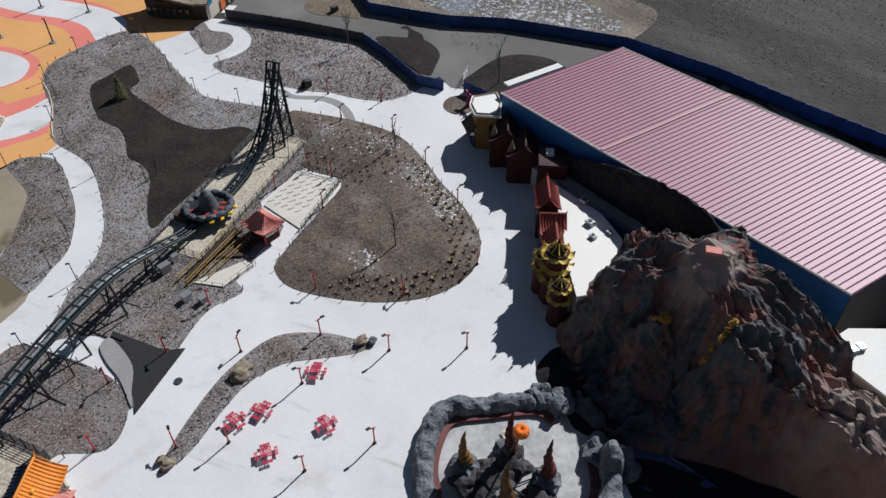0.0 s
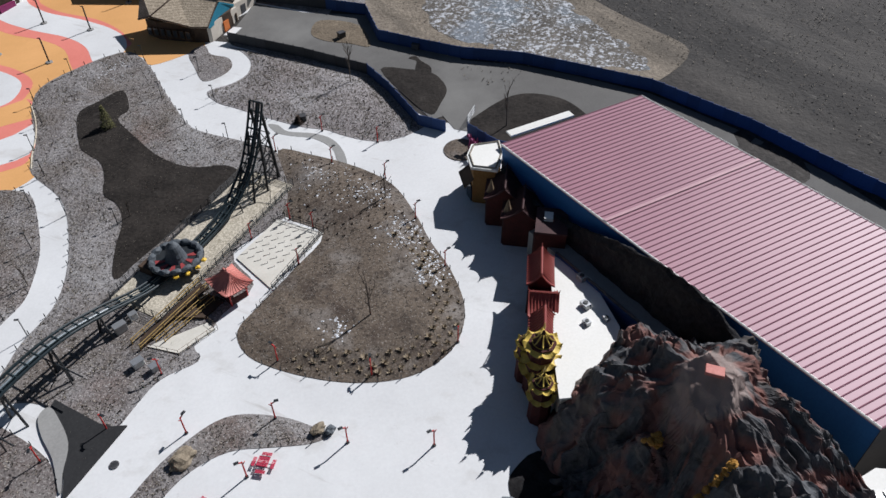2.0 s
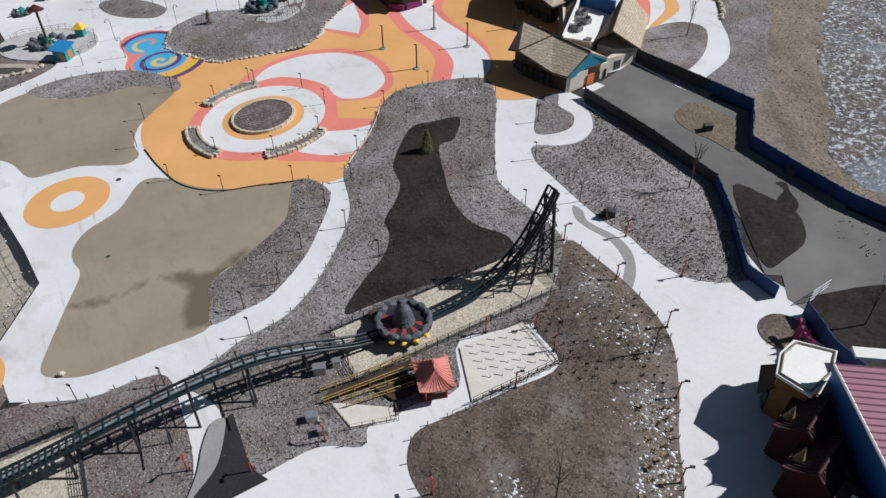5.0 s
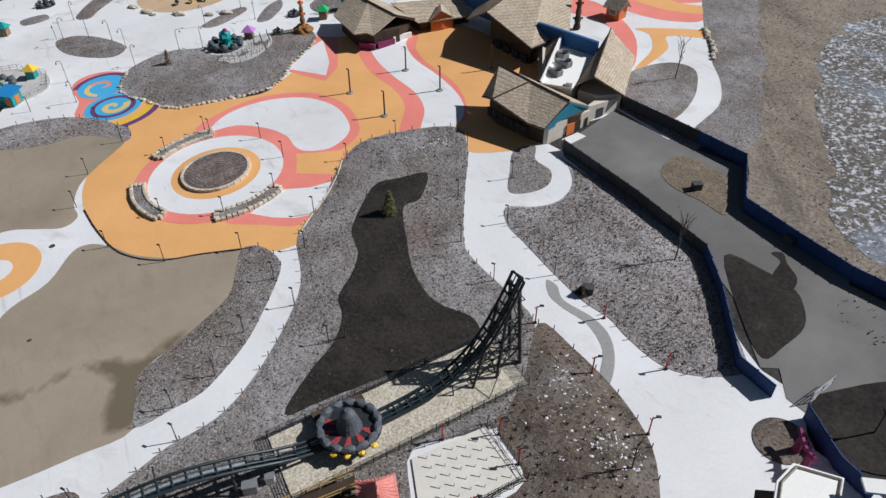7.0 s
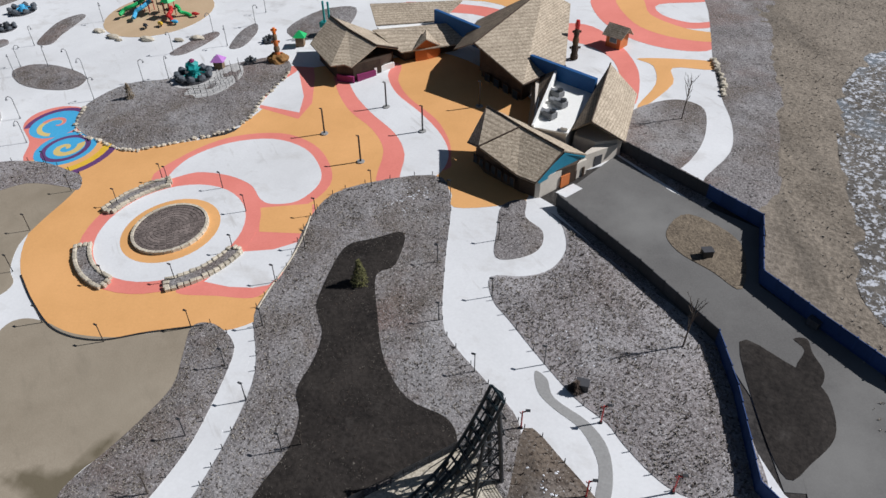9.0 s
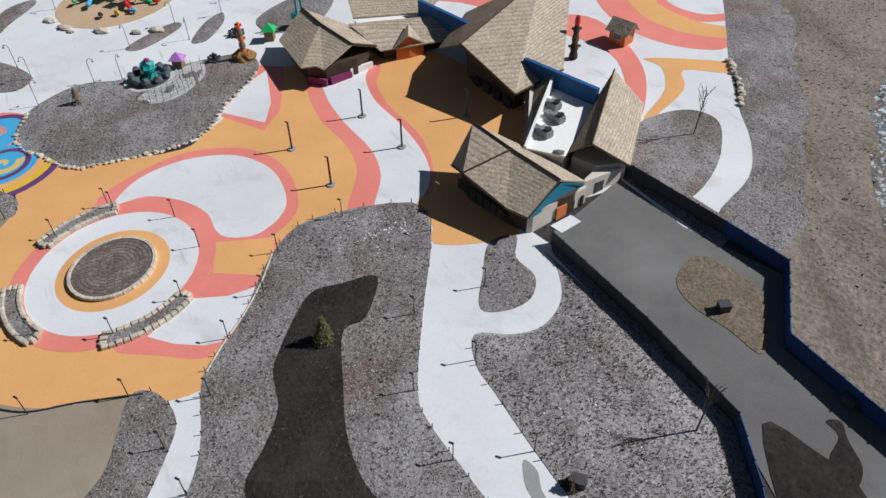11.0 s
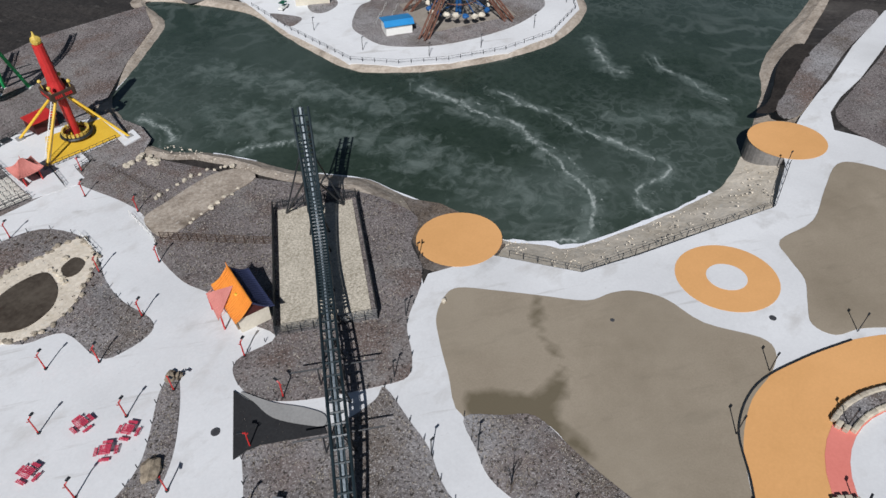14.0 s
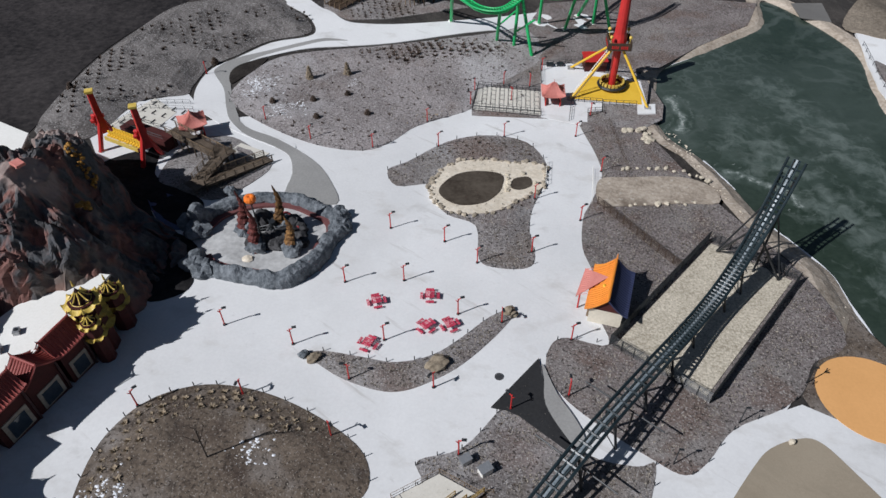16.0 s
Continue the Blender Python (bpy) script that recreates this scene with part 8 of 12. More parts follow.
M["deepwood"] = mat("carved_brown_wood", (0.07, 0.04, 0.02), (0.16, 0.10, 0.05), 0.8, 4.0, rough=0.8, bump=0.3)
# the same brown shingles, darkened to put shade into their colour
M["shadeshingle"] = mat("brown_shingles_painted_shade", (0.14, 0.104, 0.070), (0.37, 0.29, 0.205), 0.35, 2.6, rough=0.9, bump=0.8, depth=0.15, mixfine=0.7)
courses(M["shadeshingle"], 0.30, 0.6)
build_entrance()


# ---- lamps ----
def red_lamp(first, x, y, turn=0):
    if first:
        return copy_thing(first, on_ground(x, y, turn))
    k = empty("path_lamp", on_ground(x, y, turn), "red steel path lamp with a dark angled head", "lamp post", "red path lamps")
    bm = bmesh.new()
    bmesh.ops.create_cone(bm, cap_ends=True, segments=10, radius1=0.24, radius2=0.18, depth=0.3, matrix=Matrix.Translation((0, 0, 0.1)))
    part("base", bm, M["black"], k)
    bm = bmesh.new()
    tube(bm, (0, 0, 0), (0, 0, 3.05), 0.10, 8, 0.085)
    part("post", bm, M["red"], k)
    bm = bmesh.new()
    tube(bm, (0, 0, 2.9), (-0.6, 0, 3.22), 0.085, 6)
    tube(bm, (0, 0, 2.5), (0.3, 0, 2.9), 0.06, 6)
    part("arm", bm, M["red"], k)
    bm = bmesh.new()
    box(bm, (-0.6, 0, 3.18), (0.55, 0.3, 0.14), 0)
    part("head", bm, M["black"], k)
    return k


def black_lamp(first, x, y, h=5.2, group="tall plaza lamps"):
    if first:
        return copy_thing(first, on_ground(x, y))
    k = empty("plaza_lamp" if h > 4 else "walk_lamp", on_ground(x, y), "slim black steel lamp column" + (" on a pale footing" if h > 4 else " beside the path"), "lamp post", group)
    if h > 4:
        bm = bmesh.new()
        bmesh.ops.create_cone(bm, cap_ends=True, segments=14, radius1=0.75, radius2=0.7, depth=0.25, matrix=Matrix.Translation((0, 0, 0.1)))
        part("footing", bm, M["grey"], k)
    bm = bmesh.new()
    tube(bm, (0, 0, 0), (0, 0, h), 0.17 if h > 4 else 0.075, 8, 0.15 if h > 4 else 0.06)
    part("column", bm, M["black"], k)
    bm = bmesh.new()
    box(bm, (-0.2, 0, h), (0.55, 0.22, 0.14))
    part("luminaire", bm, M["black"], k)
    return k


RED = [(1.6, -0.2), (11.3, -2.5), (-7.1, -25.5), (-15.7, -23.2), (-20.9, -18.9), (-10.8, -13.8), (-2.6, -12.5), (-18.9, -8), (-9.8, -2.2), (-33.9, -5), (-28.9, -22.3), (-36.7, -31.2), (-29.5, -36.2), (-12.1, -50.5), (-24, -55.5), (-0.3, -48.6), (-9.1, -59.1), (11.5, -50), (-41.2, -45.8), (21.7, -55.9), (-37.4, -57), (5.3, 8.3), (-6.2, 12.8), (-20.6, 13.7), (16.8, 11.2), (-33.1, 4.2), (-26.2, 7), (-6.6, 4.6), (-16.9, 4.7), (-24.8, -7.1), (39.6, -73.2), (-31.4, -81.9), (-23.4, -75.0), (-28.8, -74.8), (-25.1, -69.2), (-17.0, -66.7), (-17.5, -72.4), (-40.6, -64.6)]
first = None
for i, (x, y) in enumerate(RED):
    o = red_lamp(first, x, y, (i * 47) % 360 if i > 20 else 20)
    first = first or o
for x, y in [(17.6, 24.6), (15, 35.3), (11.6, 45.8), (3.3, 51.7), (-6, 57), (2.2, 61.2), (11.5, 55.8), (-0.6, 36.5), (-4, 39.2), (-3, 29.3), (-9.8, 36.0)]:
    red_lamp(first, x, y, 200)
tall = None
for x, y in [(-63, 102.9), (-51.6, 97.2), (-45.6, 109.8), (-56.5, 115.4), (-39.1, 121.5)]:
    o = black_lamp(tall, x, y)
    tall = tall or o
slim = None
for x, y in [(-46, 91.4), (-82.7, 80.2), (-70.5, 82), (-62.5, 78.2), (-58, 69.3), (-62.2, 60.8), (-47.7, 66.2), (-48, 74.3), (-50.8, 81.6), (-53.5, 54.4), (-63.3, 47.7), (-74.6, 46.9), (-44.2, 58.4), (-96.3, 71.6), (-94.2, 61), (-88.2, 52.8), (-44.6, 50.8), (-38.6, 47.5), (-42.2, 40.5), (-30.2, 43.4), (-22.1, 68.4), (-27.3, 78.7), (-32.2, 93.5), (-20.8, 86.5), (-17.2, 75.2), (-14.2, 62.3), (-6.6, 66.7)]:
    o = black_lamp(slim, x, y, 3.2, "slim path lamps")
    slim = slim or o
for x, y in [(-120.5, 31.2), (-85, 71.7), (-42.8, 27), (-62.5, -1), (-52.7, 6), (-44.1, 12.4), (-38.9, 23.5), (-72.2, 56.6), (-81.1, 79.9), (-125.1, 73.8), (-107, 75.6), (-134, 47), (-131.5, 62)]:
    black_lamp(slim, x, y, 3.2)



def crook_lamp(first, x, y, turn):
    """A slender grey lamp with a bent neck and a small hanging head."""
    if first:
        return copy_thing(first, on_ground(x, y, turn))
    k = empty("crook_lamp", on_ground(x, y, turn), "slender grey lamp post with a bent neck on the plaza", "lamp post", "crook-necked lamps")
    bm = bmesh.new()
    bar(bm, [(0, 0, -0.1), (0, 0, 4.3), (0.12, 0, 4.8), (0.5, 0, 5.1), (0.95, 0, 4.95), (1.1, 0, 4.65)], 0.075, 6)
    part("column", bm, M["unitgrey"], k)
    bm = bmesh.new()
    tube(bm, (1.1, 0, 4.68), (1.1, 0, 4.35), 0.08, 8, 0.26)
    part("shade", bm, M["unitgrey"], k)
    bm = bmesh.new()
    tube(bm, (0, 0, 0), (0, 0, 0.5), 0.14, 8, 0.10)
    part("base", bm, M["unitgrey"], k)
    return k


crook = None
for i, (x, y) in enumerate([(-155.4, 112.9), (-148.9, 103.5), (-142, 105.7), (-134.7, 106.4), (-127.7, 104.2), (-149, 129.4), (-113.8, 107.5), (-108.9, 110.3), (-116.8, 120.6), (-114.9, 132.6), (-106.7, 127.9), (-107.2, 139.5), (-118.1, 97.4), (-145.9, 99.6), (-127.9, 86.4), (-118.4, 80.2), (-109.4, 146.7)]):
    o = crook_lamp(crook, x, y, (i * 67) % 360)
    crook = crook or o

# ---- fences of panels ----
def panel_fence(name, pts, h, material, label, step=2.4):
    k = empty(name, Matrix(), label, "fence", "service fences")
    made, posts = {}, None
    for a, b in zip(pts, pts[1:]):
        a, b = Vector(a), Vector(b)
        n = max(1, round((b - a).length / step))
        w = (b - a).length / n
        turn = math.degrees(math.atan2(b.y - a.y, b.x - a.x))
        key = round(w, 2)
        for i in range(n):
            p = a.lerp(b, (i + 0.5) / n)
            if key not in made:
                bm = bmesh.new()
                box(bm, (0, 0, -0.3), (w - 0.06, 0.10, h + 0.3))
                for u in (0.15, h - 0.25):
                    box(bm, (0, -0.08, u), (w - 0.06, 0.08, 0.12))
                made[key] = part("panel", bm, M[material], k)
                made[key].matrix_basis = on_ground(p.x, p.y, turn)
            else:
                share(made[key], "panel", on_ground(p.x, p.y, turn), k)
            q = a.lerp(b, i / n)
            if posts is None:
                bm = bmesh.new()
                box(bm, (0, 0, -0.3), (0.16, 0.16, h + 0.45))
                posts = part("post", bm, M[material], k)
                posts.matrix_basis = on_ground(q.x, q.y, turn)
            else:
                share(posts, "post", on_ground(q.x, q.y, turn), k)


panel_fence("yard_fence", [(-10.7, 115.9), (5.9, 107.5)], 2.4, "greyfence", "dark grey panelled yard fence")
panel_fence("boundary_fence", [(5.9, 107.5), (14.3, 103), (15.7, 91), (23.5, 85.3), (31, 80.2), (42.7, 75.3), (51.6, 69.1), (63.3, 60.7), (74.8, 45.3), (83, 30.5), (90.5, 18.2), (97, 2), (101, -18)], 2.4, "bluefence", "deep blue panelled boundary fence")
panel_fence("yard_fence", [(-15.3, 97.4), (0.1, 87.3), (12.1, 78.2)], 2.2, "greyfence", "dark grey panelled yard fence")
panel_fence("boundary_fence", [(12.1, 78.2), (15.4, 70.7), (19.2, 59.2), (23.6, 56.2)], 2.2, "bluefence", "deep blue panelled fence beside the bed")
panel_fence("boundary_fence", [(27.2, 54.6), (30.6, 49.2), (34, 46.5)], 2.4, "bluefence", "deep blue panelled fence behind the gate")
gate = empty("yard_gate", on_ground(27.6, 57.0, 60), "open galvanised yard gate", "gate")
bm = bmesh.new()
for z in (0.2, 0.8, 1.4, 2.0):
    tube(bm, (0, 0, z), (4.2, 0, z), 0.06, 5)
for x in (0, 2.1, 4.2):
    tube(bm, (x, 0, 0.0), (x, 0, 2.1), 0.06, 5)
part("gate_frame", bm, M["steel"], gate)


# ---- low posts along the edges of the beds ----
def edging(key, i0, i1, label, step=2.3, h=0.75):
    loop = smooth_loop(PLAN[key], 4)
    n = len(PLAN[key])
    seg = [loop[(4 * i0 + k) % len(loop)] for k in range(4 * ((i1 - i0) % n or n) + 1)]
    pts, run = [seg[0]], 0.0
    for a, b in zip(seg, seg[1:]):
        run += (b - a).length
        if run >= step:
            pts.append(b)
            run = 0.0
    railing("bed_edging", [tuple(p) for p in pts], label, h, 99.0, "black", 0, 0.065, 0.022, "bed edging", 0.05, "bed edgings")


edging("bed_tree", 0, 17, "low black steel posts round a planting bed")
edging("bed_crescent", 0, 8, "low black steel posts along the crescent bed")
edging("bed_coaster", 2, 20, "low black steel posts along the coaster bed")
edging("bed_coaster", 26, 31, "low black steel posts along the coaster bed")
edging("bed_east", 9, 20, "low black steel posts along the mulch bed")
edging("bed_pond", 0, 18, "low black steel posts round the pond bed", 2.8)
edging("bed_hill", 7, 15, "low black steel posts along the hill bed", 2.8)
edging("bed_lawn_south", 8, 17, "low black steel posts along the mulch strip", 2.8)
edging("bed_lawn_north", 0, 7, "low black steel posts along the mulch strip", 2.8)
PLAN["gravel_edge"] = [(-37.2, -5.0), (-33.4, -5.3), (-31.2, -3.7), (-30.5, 0.5), (-32.2, 4.1), (-35.8, 7.6), (-42.1, 12.1), (-45.3, 13.6), (-48.1, 11.6), (-51.9, 7), (-58.3, 3.4), (-62, 0.1), (-64, -4)]
edging("gravel_edge", 0, 12, "low black steel posts along the lakeside bed", 2.6)
railing("lake_railing", [(-71.8, 9.0), (-75.6, 19.4), (-90.4, 26.0), (-108.5, 34.2), (-121.8, 31.4)], "black steel railing along the lakeside walk", 1.07, 2.4, bars=2, group="lake railings", post_r=0.06)
railing("lake_railing", [(-103.2, -98), (-101.3, -80), (-100.9, -58.6), (-107.0, -49.4), (-115.6, -42.1), (-127.9, -35.5), (-141.3, -32.4), (-156.6, -35.8), (-168, -46), (-186, -62)], "black steel railing round the headland", 1.07, 2.8, bars=2, group="lake railings", post_r=0.07)
railing("pond_railing", [(-31.8, -47.4), (-31.4, -40.4)], "white railing beside the pond bridge", 1.1, 1.5, "white", group="bridge railings")
railing("pond_railing", [(-39.8, -46.0), (-38.9, -36.2)], "white railing beside the pond bridge", 1.1, 1.5, "white", group="bridge railings")
railing("bed_fence", [(-39.8, -36.0), (-45.2, -28.4), (-50.6, -20.9)], "dark timber fence across the bed", 1.6, 1.5, "darkwood", bars=5, group="bed fences", post_r=0.09, rail_r=0.07)


# ---- planters of the plaza ----
def build_planters():
    k = empty("round_planter", on_ground(*C0) @ pose(0, 0, 0.1, 4.58, -1.88, 0), "round planter with a pale stone rim and rings of pavers", "planter")
    seg = None
    for i in range(28):
        m = Matrix.Rotation(2 * math.pi * i / 28, 4, "Z")
        if seg is None:
            bm = bmesh.new()
            box(bm, (5.95, 0, -0.3), (0.5, 1.30, 0.85))
            bmesh.ops.bevel(bm, geom=bm.edges[:], offset=0.05, segments=1, affect="EDGES")
            seg = part("rim_stone", bm, M["stone"], k)
            seg.matrix_basis = m
        else:
            share(seg, "rim_stone", m, k)
    bm = bmesh.new()
    bmesh.ops.create_cone(bm, cap_ends=True, segments=48, radius1=5.8, radius2=5.8, depth=0.6, matrix=Matrix.Translation((0, 0, 0.05)))
    part("fill", bm, M["paver"], k)
    for ring in range(1, 10):
        r = 0.6 * ring
        n = max(6, int(2 * math.pi * r / 1.0))
        first = None
        for i in range(n):
            m = Matrix.Rotation(2 * math.pi * (i + 0.5 * (ring % 2)) / n, 4, "Z")
            if first is None:
                bm = bmesh.new()
                box(bm, (r, 0, 0.30), (0.50, 2 * math.pi * r / n - 0.14, 0.12))
                first = part("paver", bm, M["paver"], k)
                first.matrix_basis = m
            else:
                share(first, "paver", m, k)
    for a0, a1 in ((134, 181), (220, 268), (311, 359)):
        k = empty("curved_planter", on_ground(*C0), "curved planter walled with pale rough stone blocks", "planter", "curved planters")
        bm = bmesh.new()
        pts = band((0, 0), 12.8, 14.5, a0 + 1, a1 - 1, 12)
        slab(bm, [(x, y, 0.45 + 0.0328 * x + 0.0801 * y) for x, y in pts], 0.5)
        part("soil", bm, M["mulch"], k)
        stone = None
        rows = [(12.55, a) for a in np.arange(a0, a1 + 0.1, 4.2)] + [(14.75, a) for a in np.arange(a0, a1 + 0.1, 3.6)] + [(13.3, a0 - 1), (14.1, a0 - 1), (13.3, a1 + 1), (14.1, a1 + 1)]
        for j, (r, a) in enumerate(rows):
            x, y = r * math.cos(radians(a)), r * math.sin(radians(a))
            m = pose(x, y, 0.0328 * x + 0.0801 * y + 0.1, 0, 0, a + 7 * noise.noise(Vector((j, 2, 3))))
            if stone is None:
                bm = bmesh.new()
                box(bm, (0, 0, -0.2), (0.6, 0.92, 0.8))
                bmesh.ops.bevel(bm, geom=bm.edges[:], offset=0.10, segments=1, affect="EDGES")
                for v in bm.verts:
                    v.co += Vector((noise.noise(v.co * 3), noise.noise(v.co * 3 + Vector((5, 0, 0))), noise.noise(v.co * 3 + Vector((0, 5, 0))))) * 0.08
                stone = part("wall_stone", bm, M["stone"], k)
                stone.matrix_basis = m
            else:
                share(stone, "wall_stone", m @ Matrix.Diagonal((1, 0.9 + 0.2 * random.random(), 0.85 + 0.3 * random.random(), 1)), k)


build_planters()


# ---- picnic tables ----
M["tablered"] = mat("crimson_table_coating", (0.48, 0.035, 0.075), (0.60, 0.07, 0.12), 0.6, 4.0, rough=0.5, bump=0.04)


def build_tables():
    k = empty("picnic_table", on_ground(-7.7, -8.9, 20), "red mesh picnic table with four attached benches", "picnic table", "red picnic tables")
    bm = bmesh.new()
    bar(bm, [(0.62, 0.62, 0.73), (-0.62, 0.62, 0.73), (-0.62, -0.62, 0.73), (0.62, -0.62, 0.73)], 0.05, 4, True)
    top = part("tabletop", bm, M["tablered"], k)
    bm = bmesh.new()
    box(bm, (0, 0, 0.72), (0.10, 1.25, 0.05))
    slat = part("slat", bm, M["tablered"], top)
    slat.matrix_basis = pose(-0.5, 0, 0)
    for i in range(1, 7):
        share(slat, "slat", pose(-0.5 + i * 0.167, 0, 0), top)
    bm = bmesh.new()
    tube(bm, (0, 0, 0), (0, 0, 0.72), 0.07, 6)
    part("pedestal", bm, M["red"], k)
    for a in range(4):
        m = Matrix.Rotation(radians(90 * a), 4, "Z")
        bm = bmesh.new()
        for i in range(3):
            box(bm, (1.0 + 0.14 * i, 0, 0.42), (0.09, 1.15, 0.05), 0)
        box(bm, (1.14, -0.45, 0.38), (0.38, 0.05, 0.05))
        box(bm, (1.14, 0.45, 0.38), (0.38, 0.05, 0.05))
        o = part("bench", bm, M["tablered"], k)
        o.matrix_basis = m
        bm = bmesh.new()
        tube(bm, (0.1, 0, 0.25), (1.14, 0, 0.40), 0.045, 5)
        tube(bm, (1.14, 0, 0.0), (1.14, 0, 0.40), 0.045, 5)
        o = part("leg", bm, M["black"], k)
        o.matrix_basis = m
    for x, y, t in ((-14.8, -10.8, 5), (-14.9, -5, 50), (-18, -5.6, 33), (-7.9, -1.1, 70)):
        copy_thing(k, on_ground(x, y, t))


build_tables()

for x, y, r in ((-24.7, 2.2, 0.55), (-83.7, 43.7, 0.45), (-69.9, 27.8, 0.3), (-41.6, -6.6, 0.45)):
    k = empty("manhole", on_ground(x, y, 0, 0.07), "round dark cast-iron manhole cover in the paving", "manhole cover", "manhole covers")
    bm = bmesh.new()
    bmesh.ops.create_cone(bm, cap_ends=True, segments=20, radius1=r, radius2=r, depth=0.06, matrix=Matrix.Translation((0, 0, 0.0)))
    part("cover", bm, M["greyfence"], k)
    bm = bmesh.new()
    for i in range(3):
        box(bm, (0, -0.2 + 0.2 * i, 0.03), (r * 1.2, 0.06, 0.02))
    part("rib", bm, M["black"], k)


# ---- boat basin with a sculpted rock rim ----
RIM = [(22.3, -21.5), (20.6, -26), (15.6, -29.6), (9.6, -30.4), (4.8, -28.4), (1.6, -26.4), (0.4, -23.2), (1.4, -20.8), (1.9, -17), (3.6, -13.4), (6.0, -11.0), (10.3, -11.4), (14.6, -12), (18.0, -12.8), (19.6, -14.6)]


M["basinfloor"] = mat("stained_basin_floor", (0.30, 0.30, 0.295), (0.60, 0.60, 0.59), 0.22, 1.5, rough=0.8, bump=0.15, mixfine=0.35)


def build_basin():
    loop = smooth_loop(RIM, 8, closed=False)
    lay("pavement_basin", RIM, M["basinfloor"], 0.10, "pale grey floor of the drained boat basin", smooth=True)
    cx, cy = 10.5, -20.5
    k = empty("basin_rock_wall", Matrix(), "blue-grey sculpted rock rim round the boat basin", "rock wall")
    bm = bmesh.new()
    rings = []
    for i, p in enumerate(loop):
        a, b = loop[max(0, i - 1)], loop[min(len(loop) - 1, i + 1)]
        t = (b - a).normalized()
        n = Vector((t.y, -t.x))
        if n.dot(Vector((p.x - cx, p.y - cy))) < 0:
            n = -n
        g = ground_z(p.x, p.y)
        f = i / (len(loop) - 1)
        h = 1.5 + 0.6 * noise.noise(Vector((i * 0.22, 1, 0))) + 0.9 * max(0, math.cos(f * 2 * math.pi * 1.5)) ** 3
        if f < 0.04 or f > 0.96:
            h *= 1.6
        ring = []
        for j in range(9):
            q = j / 8
            o = 1.25 * math.cos(math.pi * q) * (1 + 0.30 * noise.noise(Vector((i * 0.55, 1.5 * (j > 4), 4))))
            ring.append(bm.verts.new((p.x + n.x * (o - 0.1), p.y + n.y * (o - 0.1), g - 0.3 + (h + 0.3) * math.sin(math.pi * q) ** 0.6 + 0.15 * noise.noise(Vector((i * 0.9, j * 0.9, 7))))))
        rings.append(ring)
    for a, b in zip(rings, rings[1:]):
        for j in range(8):
            bm.faces.new((a[j], b[j], b[j + 1], a[j + 1]))
    bm.faces.new(rings[0])
    bm.faces.new(rings[-1][::-1])
    bmesh.ops.subdivide_edges(bm, edges=bm.edges, cuts=1, use_grid_fill=True)
    for v in bm.verts:
        v.co += Vector((noise.noise(v.co * 0.9), noise.noise(v.co * 0.9 + Vector((7, 0, 0))), noise.noise(v.co * 0.9 + Vector((0, 7, 0))))) * 0.20
        # upright folds in the moulded face
        v.co.z += 0.28 * (1 - 2 * abs(noise.noise(Vector((v.co.x * 0.5, v.co.y * 0.5, 3))))) * min(1.0, max(0.0, v.co.z - ground_z(v.co.x, v.co.y)))
    part("rock_face", bm, M["greyrock"], k)
    # maroon channel inside the rim
    inner = [Vector((cx + (p.x - cx) * 0.80, cy + (p.y - cy) * 0.80)) for p in loop]
    inner2 = [Vector((cx + (p.x - cx) * 0.89, cy + (p.y - cy) * 0.89)) for p in loop]
    bm = bmesh.new()
    for i in range(len(loop) - 1):
        q = [inner[i], inner2[i], inner2[i + 1], inner[i + 1]]
        slab(bm, [(v.x, v.y, ground_z(v.x, v.y) + 0.55) for v in q], 0.5)
    c = empty("ride_channel", Matrix(), "maroon painted boat channel inside the rock rim", "channel")
    part("channel_wall", bm, M["maroon"], c)
    # spires and centre of the ride
    for x, y, h, mt in ((14.6, -22.2, 8.0, "spire_red"), (9.4, -23.6, 8.6, "spire_dark"), (6.4, -18.3, 7.0, "spire_gold"), (11.7, -18.2, 8.4, "spire_red")):
        s = empty("rock_spire", on_ground(x, y), "twisted red and ochre spire on a grey rock base", "spire", "basin spires")
        bm = bmesh.new()
        rings, n, m = [], 26, 12
        for i in range(n + 1):
            f = i / n
            r = (1.0 - f) ** 0.85 * (0.95 + 0.18 * math.sin(i * 1.9)) + 0.04
            ox, oy = 0.22 * math.sin(f * 7), 0.22 * math.cos(f * 6)
            rings.append([bm.verts.new((ox + r * (1 + 0.35 * noise.noise(Vector((x + 2.2 * math.cos(a), 2.2 * math.sin(a), i * 0.45)))) * math.cos(a), oy + r * (1 + 0.35 * noise.noise(Vector((x + 2.2 * math.cos(a), 2.2 * math.sin(a), i * 0.45)))) * math.sin(a), h * f)) for a in (2 * math.pi * q / m + f * 2.2 for q in range(m))])
        for u, v in zip(rings, rings[1:]):
            for q in range(m):
                bm.faces.new((u[q], u[(q + 1) % m], v[(q + 1) % m], v[q]))
        bm.faces.new(rings[-1])
        part("spike", bm, M[mt], s)
        bm = bmesh.new()
        lump(bm, (0, 0, 0.5), 1.6, 0.9, x, 0.6, 3)
        part("rock_base", bm, M["greyrock"], s)
    s = empty("orange_lantern", on_ground(11.9, -20.3), "orange pumpkin-shaped lantern on a bent black pole", "lantern")
    bm = bmesh.new()
    for i in range(10):
        a = 2 * math.pi * i / 10
        lump(bm, (0.45 * math.cos(a), 0.45 * math.sin(a), 8.0), 0.45, 1.3, 0, 0.0, 2)
    part("lantern", bm, M["orangeplastic"], s)
    bm = bmesh.new()
    bar(bm, [(-0.9, 1.2, 0), (-0.9, 1.2, 1.0), (-0.5, 0.7, 4.0), (0, 0, 7.4)], 0.11, 6)
